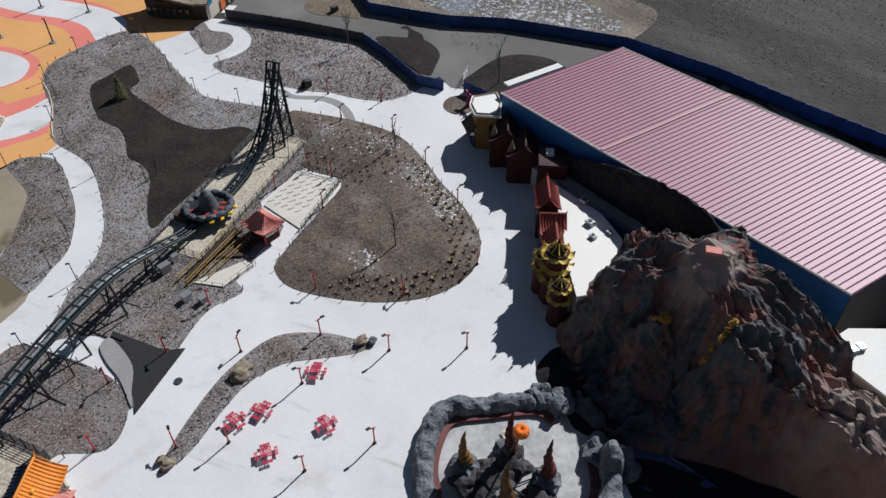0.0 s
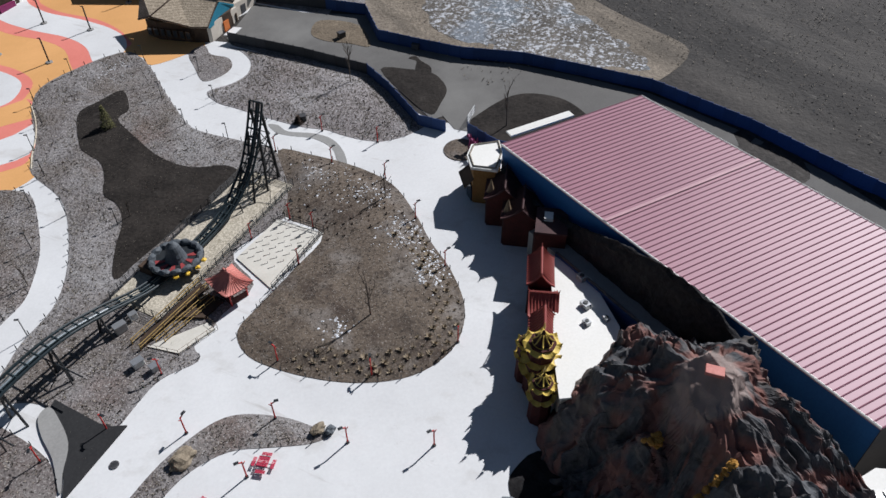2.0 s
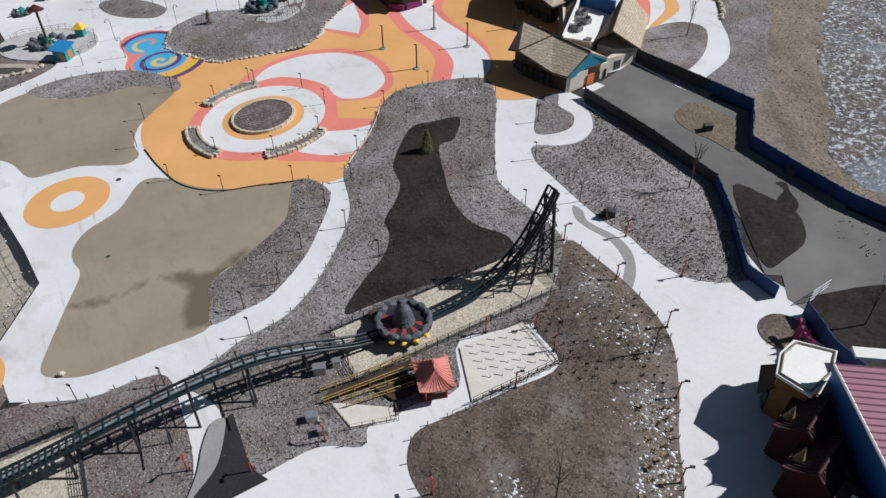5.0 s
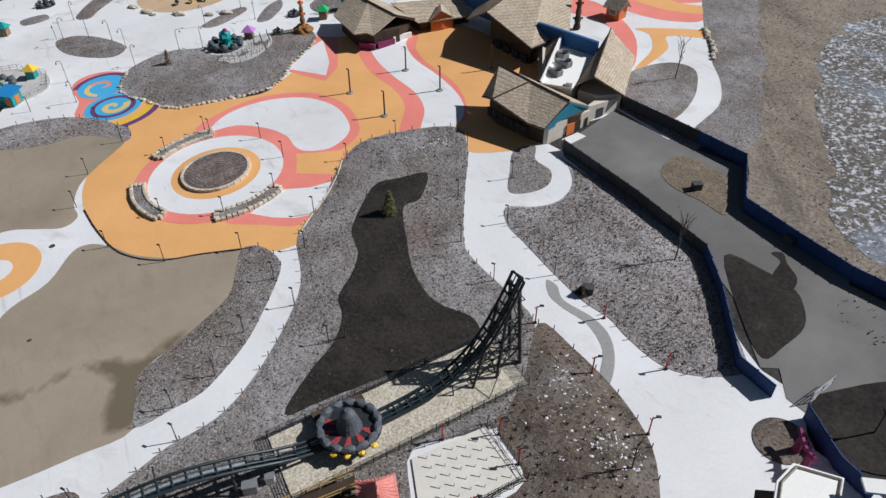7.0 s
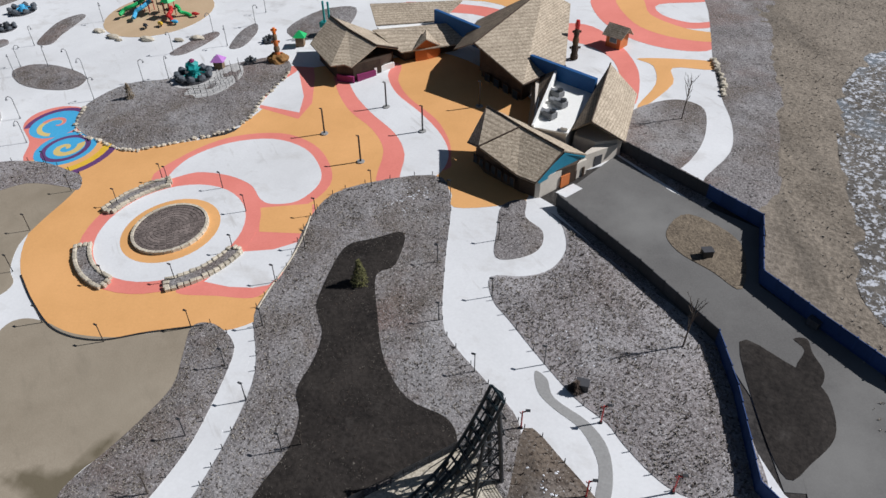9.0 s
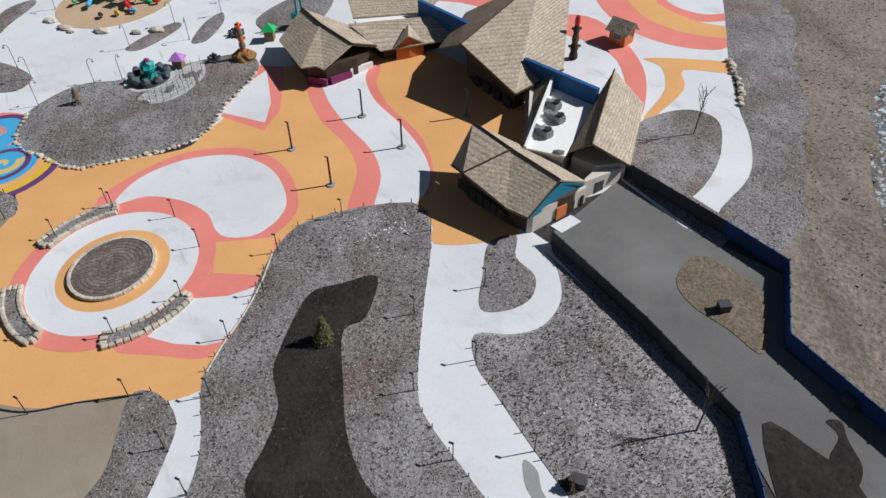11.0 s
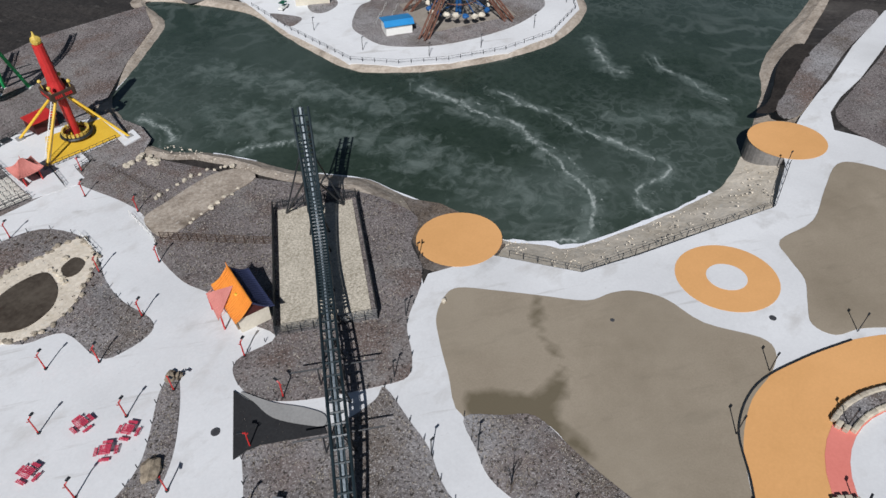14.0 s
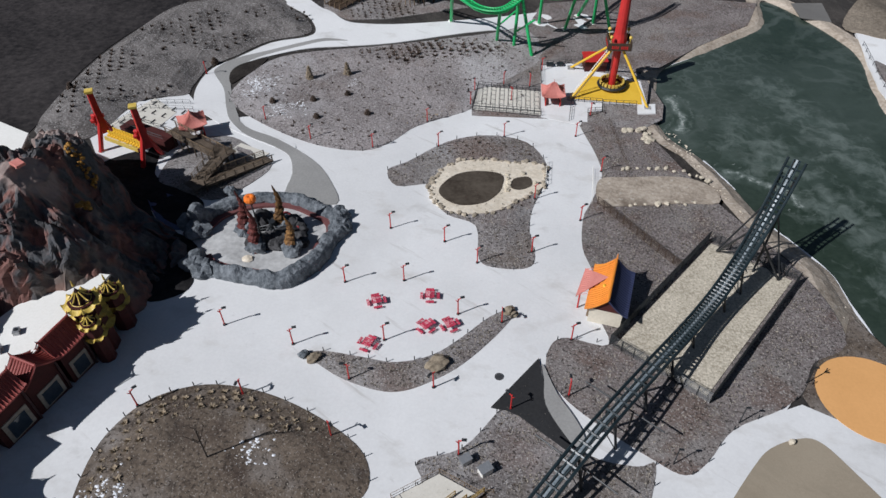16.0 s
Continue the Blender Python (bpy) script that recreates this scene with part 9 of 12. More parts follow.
    part("frame", bm, M["black"], s)
    s = empty("spinning_boats", on_ground(10.4, -22.4, 12), "dark spinning ride with arms and dark red boats", "ride")
    bm = bmesh.new()
    tube(bm, (0, 0, 0), (0, 0, 2.2), 0.5, 10)
    part("hub", bm, M["black"], s)
    for a in range(0, 360, 60):
        m = Matrix.Rotation(radians(a), 4, "Z")
        bm = bmesh.new()
        tube(bm, (0.3, 0, 1.6), (3.4, 0, 1.0), 0.10, 5)
        tube(bm, (0.3, 0, 0.9), (3.4, 0, 0.7), 0.07, 5)
        o = part("arm", bm, M["black"], s)
        o.matrix_basis = m
        bm = bmesh.new()
        lump(bm, (3.7, 0, 0.7), 0.6, 0.55, a, 0.15, 2, (0.8, 1.3))
        o = part("boat", bm, M["darkred"], s)
        o.matrix_basis = m
    for x, y, r in ((21.6, -20.6, 1.9), (23.2, -22.8, 2.0), (20.2, -31.4, 1.0), (17.6, -12.0, 1.6), (19.6, -13.4, 1.7), (0.4, -24.0, 1.6), (1.2, -27.2, 1.5)):
        s = empty("boulder", on_ground(x, y), "grey sculpted boulder beside the basin", "boulder", "basin boulders")
        bm = bmesh.new()
        lump(bm, (0, 0, 0.5), r, 0.9, x, 0.5, 3)
        part("stone", bm, M["greyrock"], s)
    for x, y, r, q in ((9.2, -20.2, 2.2, 0.7), (12.6, -24.4, 2.2, 0.8), (7.6, -23.4, 2.2, 0.7), (11.6, -19.2, 2.0, 0.9), (6.4, -20.2, 1.9, 0.9)):
        s = empty("basin_rock", on_ground(x, y), "dark grey rock island in the basin", "rock", "basin rocks")
        bm = bmesh.new()
        lump(bm, (0, 0, 0.1), r, q, x + y, 0.6, 3)
        part("stone", bm, M["islandrock"], s)
    # stones lying in the basin
    for x, y, r in ((12.4, -15.6, 0.8),):
        s = empty("boulder", on_ground(x, y, 0, 0.1), "pale flat stone in the drained basin", "boulder", "basin boulders")
        bm = bmesh.new()
        lump(bm, (0, 0, 0.1), r, 0.35, x, 0.4, 2)
        part("stone", bm, M["sand"], s)


M["deckwood"] = mat("grey_brown_deck_boards", (0.07, 0.052, 0.038), (0.16, 0.125, 0.092), 0.5, 5.0, rough=0.85, bump=0.3, each=0.25)
M["islandrock"] = mat("charcoal_island_rock", (0.018, 0.018, 0.020), (0.085, 0.083, 0.085), 0.6, 2.2, rough=0.85, bump=0.9, depth=0.2)
M["spire_red"] = mat("red_spire_paint", (0.06, 0.015, 0.015), (0.17, 0.045, 0.036), 0.9, 3.0, rough=0.7, bump=0.5)
M["spire_dark"] = mat("dark_ochre_spire_paint", (0.035, 0.02, 0.012), (0.20, 0.10, 0.03), 0.9, 2.0, rough=0.7, bump=0.5)
M["spire_gold"] = mat("ochre_spire_paint", (0.09, 0.04, 0.02), (0.30, 0.16, 0.05), 0.9, 3.0, rough=0.7, bump=0.5)
M["darkred"] = mat("dark_red_boat_paint", (0.16, 0.02, 0.025), (0.26, 0.04, 0.04), 0.6, 3.0, rough=0.5, bump=0.05)
build_basin()


# ---- swinging ship ride, kiosk and timber deck ----
def build_ship():
    lay("pavement_ship", [(51.0, -45.0), (48.5, -59.6), (40.2, -64.2), (36.0, -59.4), (33.6, -47.9), (33.5, -36.0), (44.8, -36.4)], M["concrete"], 0.07, "pale paving round the ship ride", smooth=False)
    k = empty("ship_ride", Matrix(), "red swinging ride with two pylons and a row of yellow seats", "ride")
    for x, y in ((46.0, -43.0), (36.6, -39.0)):
        g = ground_z(x, y)
        u = Vector((46.0 - 36.6, -43.0 + 39.0)).normalized()
        n = Vector((-u.y, u.x))
        bm = bmesh.new()
        for s in (-2.3, 2.3):
            tube(bm, (x + n.x * s, y + n.y * s, g), (x, y, g + 6.2), 0.42, 8)
        part("leg", bm, M["red"], k)
        bm = bmesh.new()
        tube(bm, (x, y, g + 3.2), (x, y, g + 11.0), 0.85, 4, 0.62)
        part("pylon", bm, M["red"], k)
        bm = bmesh.new()
        box(bm, (x, y, g + 11.0), (1.3, 1.3, 0.4), 23)
        part("cap", bm, M["gold"], k)
        bm = bmesh.new()
        for q in range(6):
            lump(bm, (x + u.x * 0.8 + n.x * 0.9 * math.cos(q), y + u.y * 0.8 + n.y * 0.9 * math.cos(q), g + 5.6 + 0.9 * math.sin(q)), 0.55, 1.0, q, 0.25, 1)
        part("bearing", bm, M["red"], k)
        bm = bmesh.new()
        for s in (-2.3, 2.3):
            box(bm, (x + n.x * s, y + n.y * s, g - 0.2), (1.0, 1.0, 0.5), 23)
        part("footing", bm, M["grey"], k)
    a, b = Vector((45.0, -42.6)), Vector((37.6, -39.4))
    g = ground_z(41, -41)
    bm = bmesh.new()
    tube(bm, (a.x, a.y, g + 3.0), (b.x, b.y, g + 3.0), 0.35, 6)
    part("gondola_beam", bm, M["black"], k)
    seat = None
    u = (b - a).normalized()
    for i in range(12):
        p = a.lerp(b, (i + 0.5) / 12)
        for s in (-0.55, 0.55):
            m = pose(p.x - u.y * s, p.y + u.x * s, g + 3.0, 0, 0, math.degrees(math.atan2(u.y, u.x)))
            if seat is None:
                bm = bmesh.new()
                box(bm, (0, 0, 0), (0.5, 0.55, 0.25))
                box(bm, (0, 0.22, 0.2), (0.48, 0.14, 0.75))
                seat = part("seat", bm, M["yellow"], k)
                seat.matrix_basis = m
            else:
                share(seat, "seat", m, k)
    for s in (-1, 1):
        bm = bmesh.new()
        o = Vector((-u.y, u.x)) * 1.1 * s
        slab(bm, [(a.x + o.x, a.y + o.y, g + 3.2), (b.x + o.x, b.y + o.y, g + 3.2), (b.x + o.x * 1.2, b.y + o.y * 1.2, g + 3.2), (a.x + o.x * 1.2, a.y + o.y * 1.2, g + 3.2)], 0.7)
        part("side_panel", bm, M["gold"], k)
    q = empty("station_kiosk", on_ground(32.6, -48.6, 28), "small red timber kiosk with a red pagoda roof", "kiosk")
    pagoda_kiosk(q, 3.4, 3.4, 3.2, "pinktile")
    # timber ramp that doubles back twice on its way down
    d = empty("timber_ramp", Matrix(), "weathered timber switchback ramp with dark handrails", "ramp")
    legs = [((35.6, -46.2), (24.4, -39.6), 1.15, 2.5, 2.3), ((24.0, -41.4), (25.6, -32.6), 1.2, 2.3, 1.5), ((25.0, -31.9), (17.2, -42.4), 1.2, 1.4, 0.25)]
    for (ax, ay), (bx, by), w, z0, z1 in legs:
        t = Vector((bx - ax, by - ay)).normalized()
        n = Vector((-t.y, t.x)) * w
        g0, g1 = ground_z(ax, ay) + z0, ground_z(bx, by) + z1
        span = Vector((bx - ax, by - ay)).length
        boards = int(span / 0.42)
        first = None
        for i in range(boards):
            f = (i + 0.5) / boards
            m = pose(ax + (bx - ax) * f, ay + (by - ay) * f, g0 + (g1 - g0) * f, 0, 0, math.degrees(math.atan2(t.y, t.x)))
            if first is None:
                bm = bmesh.new()
                box(bm, (0, 0, 0), (0.36, 2 * w, 0.09))
                first = part("plank", bm, M["deckwood"], d)
                first.matrix_basis = m
            else:
                share(first, "plank", m, d)
        for sgn in (-1, 1):
            bm = bmesh.new()
            slab(bm, [(ax + n.x * sgn, ay + n.y * sgn, g0 + 0.05), (bx + n.x * sgn, by + n.y * sgn, g1 + 0.05), (bx + n.x * sgn * 0.93, by + n.y * sgn * 0.93, g1 + 0.05), (ax + n.x * sgn * 0.93, ay + n.y * sgn * 0.93, g0 + 0.05)], 0.4)
            part("side_beam", bm, M["deckwood"], d)
            for h in (0.4, 0.75, 1.12):
                bm = bmesh.new()
                tube(bm, (ax + n.x * sgn, ay + n.y * sgn, g0 + h), (bx + n.x * sgn, by + n.y * sgn, g1 + h), 0.075 if h > 1 else 0.055, 4)
                part("handrail", bm, M["wood"] if h > 1 else M["deckwood"], d)
            post = None
            count = int(span / 1.7)
            for i in range(count + 1):
                f = i / count
                x, y = ax + (bx - ax) * f + n.x * sgn, ay + (by - ay) * f + n.y * sgn
                top = g0 + (g1 - g0) * f + 1.2
                m = pose(x, y, ground_z(x, y) - 0.1) @ Matrix.Diagonal((1, 1, top - ground_z(x, y) + 0.1, 1))
                if post is None:
                    bm = bmesh.new()
                    box(bm, (0, 0, 0), (0.16, 0.16, 1.0))
                    post = part("post", bm, M["deckwood"], d)
                    post.matrix_basis = m
                else:
                    share(post, "post", m, d)
    for x, y, wx, wy, z, turn in ((24.0, -40.2, 3.0, 3.2, 2.4, 60), (25.6, -31.9, 3.2, 3.0, 1.5, 55)):
        bm = bmesh.new()
        box(bm, (x, y, ground_z(x, y) + z - 0.1), (wx, wy, 0.12), turn)
        part("landing", bm, M["deckwood"], d)
    lay("pavement_ramp_landing", [(23.6, -46.9), (17.6, -44.2), (18.6, -41.8), (24.8, -44.0)], M["palepave"], 0.16, "cream paving at the foot of the timber ramp", smooth=False)
    # dark platform beside the swinging gondola
    p = empty("ship_platform", Matrix(), "dark red loading platform beside the swinging gondola", "platform")
    bm = bmesh.new()
    prism(bm, [(45.4, -46.4), (35.4, -42.2), (34.4, -44.8), (44.4, -49.0)], ground_z(40, -45) - 0.3, ground_z(40, -45) + 2.3)
    part("deck", bm, M["redwall"], p)
    bm = bmesh.new()
    for u0, u1 in (((45.3, -46.5), (35.5, -42.4)), ((44.4, -48.8), (34.6, -44.9))):
        for h in (2.9, 3.4):
            tube(bm, (*u0, ground_z(40, -45) + h), (*u1, ground_z(40, -45) + h), 0.05, 5)
    part("guard_rail", bm, M["black"], p)
    lay("pavement_ship_queue", [(51.0, -47.0), (45.9, -61.4), (39.4, -56.4), (40.6, -50.2)], M["palepave"], 0.12, "cream queue paving with dark zigzag joints", smooth=False)
    zig = empty("queue_lines", Matrix(), "short dark zigzag kerbs set in the ship queue paving", "kerb")
    first = None
    for i in range(5):
        for j in range(4):
            q = Vector((49.0, -49.0)) + Vector((-1.0, -2.55)) * i + Vector((-2.3, 0.9)) * j
            m = on_ground(q.x, q.y, 70, 0.12)
            if first is None:
                bm = bmesh.new()
                box(bm, (0, 0, 0), (1.3, 0.08, 0.2))
                box(bm, (0.6, 0.45, 0), (0.08, 0.9, 0.2))
                first = part("zigzag", bm, M["greyfence"], zig)
                first.matrix_basis = m
            else:
                share(first, "zigzag", m, zig)
    railing("queue_railing", [(36.5, -57.5), (46.5, -57.0), (49.0, -47.5)], "black steel railing round the ship queue", posts=1.6, group="ship queue railings")
    railing("queue_railing", [(38.0, -60.0), (45.5, -59.2)], "black steel railing round the ship queue", posts=1.6, group="ship queue railings")


build_ship()


# ---- tower ride over the water ----
def build_tower():
    lay("pavement_tower", [(-31.2, -84.0), (-37.8, -85.4), (-43, -82.2), (-51.9, -79.6), (-52.3, -69.2), (-43.3, -69.4), (-43, -66.4), (-40.2, -65.8), (-39.8, -60.8), (-31.0, -63.2)], M["concrete"], 0.09, "pale paving round the tower ride", smooth=False, skirt=3.0)
    lay("pavement_leg_block", [(-49.9, -65.8), (-50.2, -69.1), (-53.8, -69.8), (-53.4, -66.2)], M["concrete"], 0.30, "pale concrete block under a tower leg", smooth=False, skirt=3.4)
    lay("paint_tower_pad", [(-37.2, -70.7), (-51.2, -69.6), (-51.5, -78.4), (-41.2, -80.4)], M["yellow"], 0.13, "yellow painted pad of the tower ride", smooth=False)
    x, y = -45.6, -76.0
    g = ground_z(x, y)
    k = empty("tower_ride", pose(x, y, g), "tall red tower ride with yellow legs and a ring gondola", "ride")
    bm = bmesh.new()
    tube(bm, (0, 0, 0), (0, 0, 9.5), 0.8, 12)
    tube(bm, (0, 0, 9.5), (0, 0, 10.6), 1.2, 12, 1.55)
    tube(bm, (0, 0, 10.6), (0, 0, 12.2), 1.55, 12, 1.15)
    tube(bm, (0, 0, 12.2), (0, 0, 19.2), 1.15, 12, 0.95)
    part("mast", bm, M["red"], k)
    bm = bmesh.new()
    lump(bm, (0, 0, 19.9), 0.95, 1.0, 4, 0.15, 2)
    tube(bm, (0, 0, 20.6), (0, 0, 21.6), 0.35, 10, 0.08)
    part("finial", bm, M["gold"], k)
    for dx, dy in ((8.6, 5.4), (-6.5, 7.8), (-5.4, -3.6), (8.0, -7.3)):
        bm = bmesh.new()
        tube(bm, (dx, dy, 0.2), (dx * 0.12, dy * 0.12, 9.2), 0.24, 8)
        part("leg", bm, M["yellow"], k)
        bm = bmesh.new()
        box(bm, (dx, dy, -0.2), (1.3, 1.3, 0.6))
        part("footing", bm, M["grey"], k)
    for r in (2.1, 2.7):
        bm = bmesh.new()
        pts = circle((0, 0), r, 24)
        bar(bm, [(*p, 0.9) for p in pts], 0.32 if r > 2.5 else 0.2, 6, True)
        part("gondola_ring", bm, M["black"] if r > 2.5 else M["redwall"], k)
    seat = None
    for i in range(20):
        m = Matrix.Rotation(2 * math.pi * i / 20, 4, "Z")
        if seat is None:
            bm = bmesh.new()
            box(bm, (2.35, 0, 1.1), (0.35, 0.5, 0.7))
            seat = part("seat", bm, M["gold"], k)
            seat.matrix_basis = m
        else:
            share(seat, "seat", m, k)
    bm = bmesh.new()
    for a in range(4):
        box(bm, (2.2 * math.cos(a * math.pi / 2), 2.2 * math.sin(a * math.pi / 2), 9.4), (4.4, 0.25, 1.5), 90 + 90 * a)
    part("sign_frame", bm, M["darkwood"], k)
    letter = None
    for a in range(4):
        for j in range(9):
            if j == 4:
                continue
            m = Matrix.Rotation(a * math.pi / 2, 4, "Z") @ Matrix.Translation((2.36, (j - 4) * 0.36, 9.8))
            if letter is None:
                bm = bmesh.new()
                box(bm, (0, 0, 0), (0.05, 0.24, 0.6))
                letter = part("sign_bar", bm, M["red"], k, "red bar of sign lettering")
                letter.matrix_basis = m
            else:
                share(letter, "sign_bar", m, k)
    # white service ladder along one leg
    bm = bmesh.new()
    a, b = Vector((8.0, 4.2, 0.3)), Vector((1.4, 0.2, 8.6))
    for o in (Vector((0.35, -0.35, 0)), Vector((-0.35, 0.35, 0))):
        tube(bm, a + o, b + o, 0.08, 5)
    for i in range(22):
        p = a.lerp(b, (i + 0.5) / 22)
        tube(bm, p + Vector((0.35, -0.35, 0)), p - Vector((0.35, -0.35, 0)), 0.05, 4)
    part("ladder", bm, M["white"], k, "white service ladder")
    for a in range(4):
        bm = bmesh.new()
        t = math.pi / 4 + a * math.pi / 2
        lump(bm, (2.6 * math.cos(t), 2.6 * math.sin(t), 12.0), 0.35, 1.1, a, 0.2)
        tube(bm, (2.4 * math.cos(t), 2.4 * math.sin(t), 9.4), (2.6 * math.cos(t), 2.6 * math.sin(t), 12), 0.07, 5)
        part("lantern", bm, M["gold"], k)
    q = empty("station_kiosk", on_ground(-33.3, -69.0, 92), "small red timber kiosk with a faded pagoda roof", "kiosk")
    pagoda_kiosk(q, 3.2, 3.2, 2.7, "pinktile")
    lay("pavement_tower_queue", [(-18.4, -74.2), (-30.9, -73.0), (-30.8, -67.4), (-31.0, -64.0), (-17.6, -64.8)], M["palepave"], 0.14, "cream queue paving with black zigzag dividers", smooth=False)
    z = empty("queue_lines", Matrix(), "thin black zigzag dividers on the queue paving", "railing")
    first = None
    for i in range(7):
        for j in range(5):
            m = on_ground(-19.2 - 1.75 * i, -65.8 - 1.75 * j, 95, 0.14)
            if first is None:
                bm = bmesh.new()
                bar(bm, [(-0.8, 0, 0), (-0.8, 0, 0.9), (0, 0.1, 0.9), (0, 0.9, 0.9), (0.75, 0.9, 0.9), (0.75, 0.9, 0)], 0.04)
                tube(bm, (0, 0.1, 0), (0, 0.1, 0.9), 0.04, 4)
                first = part("zigzag", bm, M["black"], z)
                first.matrix_basis = m
            else:
                share(first, "zigzag", m, z)
    for pts in ([(-18.2, -74.4), (-17.4, -64.7)], [(-17.4, -64.6), (-31.0, -63.6)], [(-17.4, -65.6), (-31.0, -64.7)], [(-18.2, -74.4), (-31.2, -73.2), (-31.2, -84)], [(-31.4, -84.2), (-37.8, -85.6)], [(-37.4, -70), (-43.3, -69.6), (-43.1, -66.4), (-40.2, -65.8)], [(-37.2, -69.8), (-36.4, -62.4)], [(-43.4, -69.3), (-50, -69.2)]):
        railing("queue_railing", pts, "black steel railing round the tower queue", posts=1.3, group="tower queue railings", bars=3, post_r=0.055, rail_r=0.045)
    c = empty("control_booth", on_ground(-42.6, -84.2, 5), "dark red control booth behind the tower", "booth")
    bm = bmesh.new()
    box(bm, (0, 0, 0), (4.6, 4.0, 2.4))
    part("wall", bm, M["redwall"], c)
    bm = bmesh.new()
    box(bm, (0, 0, 2.4), (5.0, 4.4, 0.2))
    part("roof", bm, M["red"], c)
    for x_, y_, w_, d_, h_ in ((-33.2, -84.2, 1.5, 1.2, 0.5), (-35.4, -84.4, 1.5, 1.2, 0.5)):
        b_ = empty("equipment_cabinet", on_ground(x_, y_, 5, 0.1), "dark metal equipment cabinet on paving", "cabinet", "equipment cabinets")
        bm = bmesh.new()
        box(bm, (0, 0, 0), (w_, d_, h_))
        part("body", bm, M["black"], b_)


build_tower()


# ---- green coaster at the edge of the park ----
def build_green():
    k = empty("green_coaster", Matrix(), "bright green steel roller coaster on braced supports", "roller coaster")
    curves = GREEN_A, GREEN_B
    for pts in curves:
        line = smooth_loop([Vector(p) for p in pts], 8, closed=False)
        t0 = Vector((0, 0, 1))
        for nm, off, r in (("rail", -0.75, 0.19), ("rail", 0.75, 0.19), ("spine", 0, 0.34)):
            bm = bmesh.new()
            d = Vector((0, 0, -0.7)) if nm == "spine" else Vector()
            run = []
            for i, p in enumerate(line):
                t = (line[min(i + 1, len(line) - 1)] - line[max(i - 1, 0)]).normalized()
                run.append(p + t.cross(t0).normalized() * off + d)
            bar(bm, run, r, 6)
            part(nm, bm, M["green"], k)
        tie = None
        for p, q in zip(line, line[1:]):
            t = (q - p).normalized()
            s = t.cross(t0).normalized()
            m = Matrix((s, t, s.cross(t))).transposed().to_4x4()
            m.translation = p
            if tie is None:
                bm = bmesh.new()
                tube(bm, (-0.75, 0, 0), (0.75, 0, 0), 0.12, 5)
                tube(bm, (-0.75, 0, 0), (0, 0, -0.7), 0.10, 5)
                tube(bm, (0.75, 0, 0), (0, 0, -0.7), 0.10, 5)
                tube(bm, (-0.75, 0.5, 0), (0.75, 0.5, 0), 0.10, 5)
                tie = part("tie", bm, M["green"], k)
                tie.matrix_basis = m
            else:
                share(tie, "tie", m, k)
    for (fx, fy), (tx, ty, tz) in GREEN_LEGS:
        g = ground_z(fx, fy)
        bm = bmesh.new()
        tube(bm, (fx, fy, g), (tx, ty, tz), 0.36, 8)
        part("support", bm, M["green"], k)
        bm = bmesh.new()
        box(bm, (fx, fy, g - 0.2), (1.2, 1.2, 0.5), 30)
        part("footing", bm, M["white"], k)
    for a, b in (((-21.3, -94.6, -5), (-25.2, -91.9, 0)), ((-25.2, -91.9, -5), (-29.3, -87.8, 0)), ((-40.4, -108.8, -4), (-43.8, -104.8, 1))):
        bm = bmesh.new()
        tube(bm, a, b, 0.2, 6)
        part("brace", bm, M["green"], k)


GREEN_A = [(2, -103, 3.0), (-10.9, -96.4, 2.0), (-17.2, -88.5, 2.2), (-22.2, -86.6, 2.8), (-26.0, -89.8, 4.0), (-29.0, -94.5, 6.0), (-31.6, -99.8, 9.0), (-33.5, -106, 13.0)]
GREEN_B = [(-22.5, -92, 6.0), (-28.7, -93.3, 4.0), (-33.0, -93.4, 3.0), (-38.0, -94.9, 3.3), (-42.7, -97.9, 5.0), (-45.9, -101, 8.0), (-47.5, -105, 12.0)]
GREEN_LEGS = [((-21.3, -94.6), (-21.8, -87.2, 2.0)), ((-25.2, -91.9), (-25.6, -90.0, 3.0)), ((-29.3, -87.8), (-26.4, -90.2, 3.4)), ((-40.4, -108.8), (-43.0, -98.5, 4.4)), ((-43.8, -104.8), (-43.2, -98.6, 4.6)), ((-47.5, -101.0), (-43.6, -98.8, 4.8)), ((-37.0, -101.5), (-38.2, -95.2, 2.6)), ((-20.7, -130.7), (-16, -112, 3)), ((-14.1, -121.6), (-15, -111, 3)), ((-10, -104), (-10.9, -96.6, 1.3)), ((-31.0, -104.0), (-31.4, -99.4, 8.0))]
build_green()


M["darkgreen"] = mat("dark_green_plastic", (0.01, 0.07, 0.04), (0.02, 0.12, 0.07), 0.5, 4.0, rough=0.5, bump=0.1)
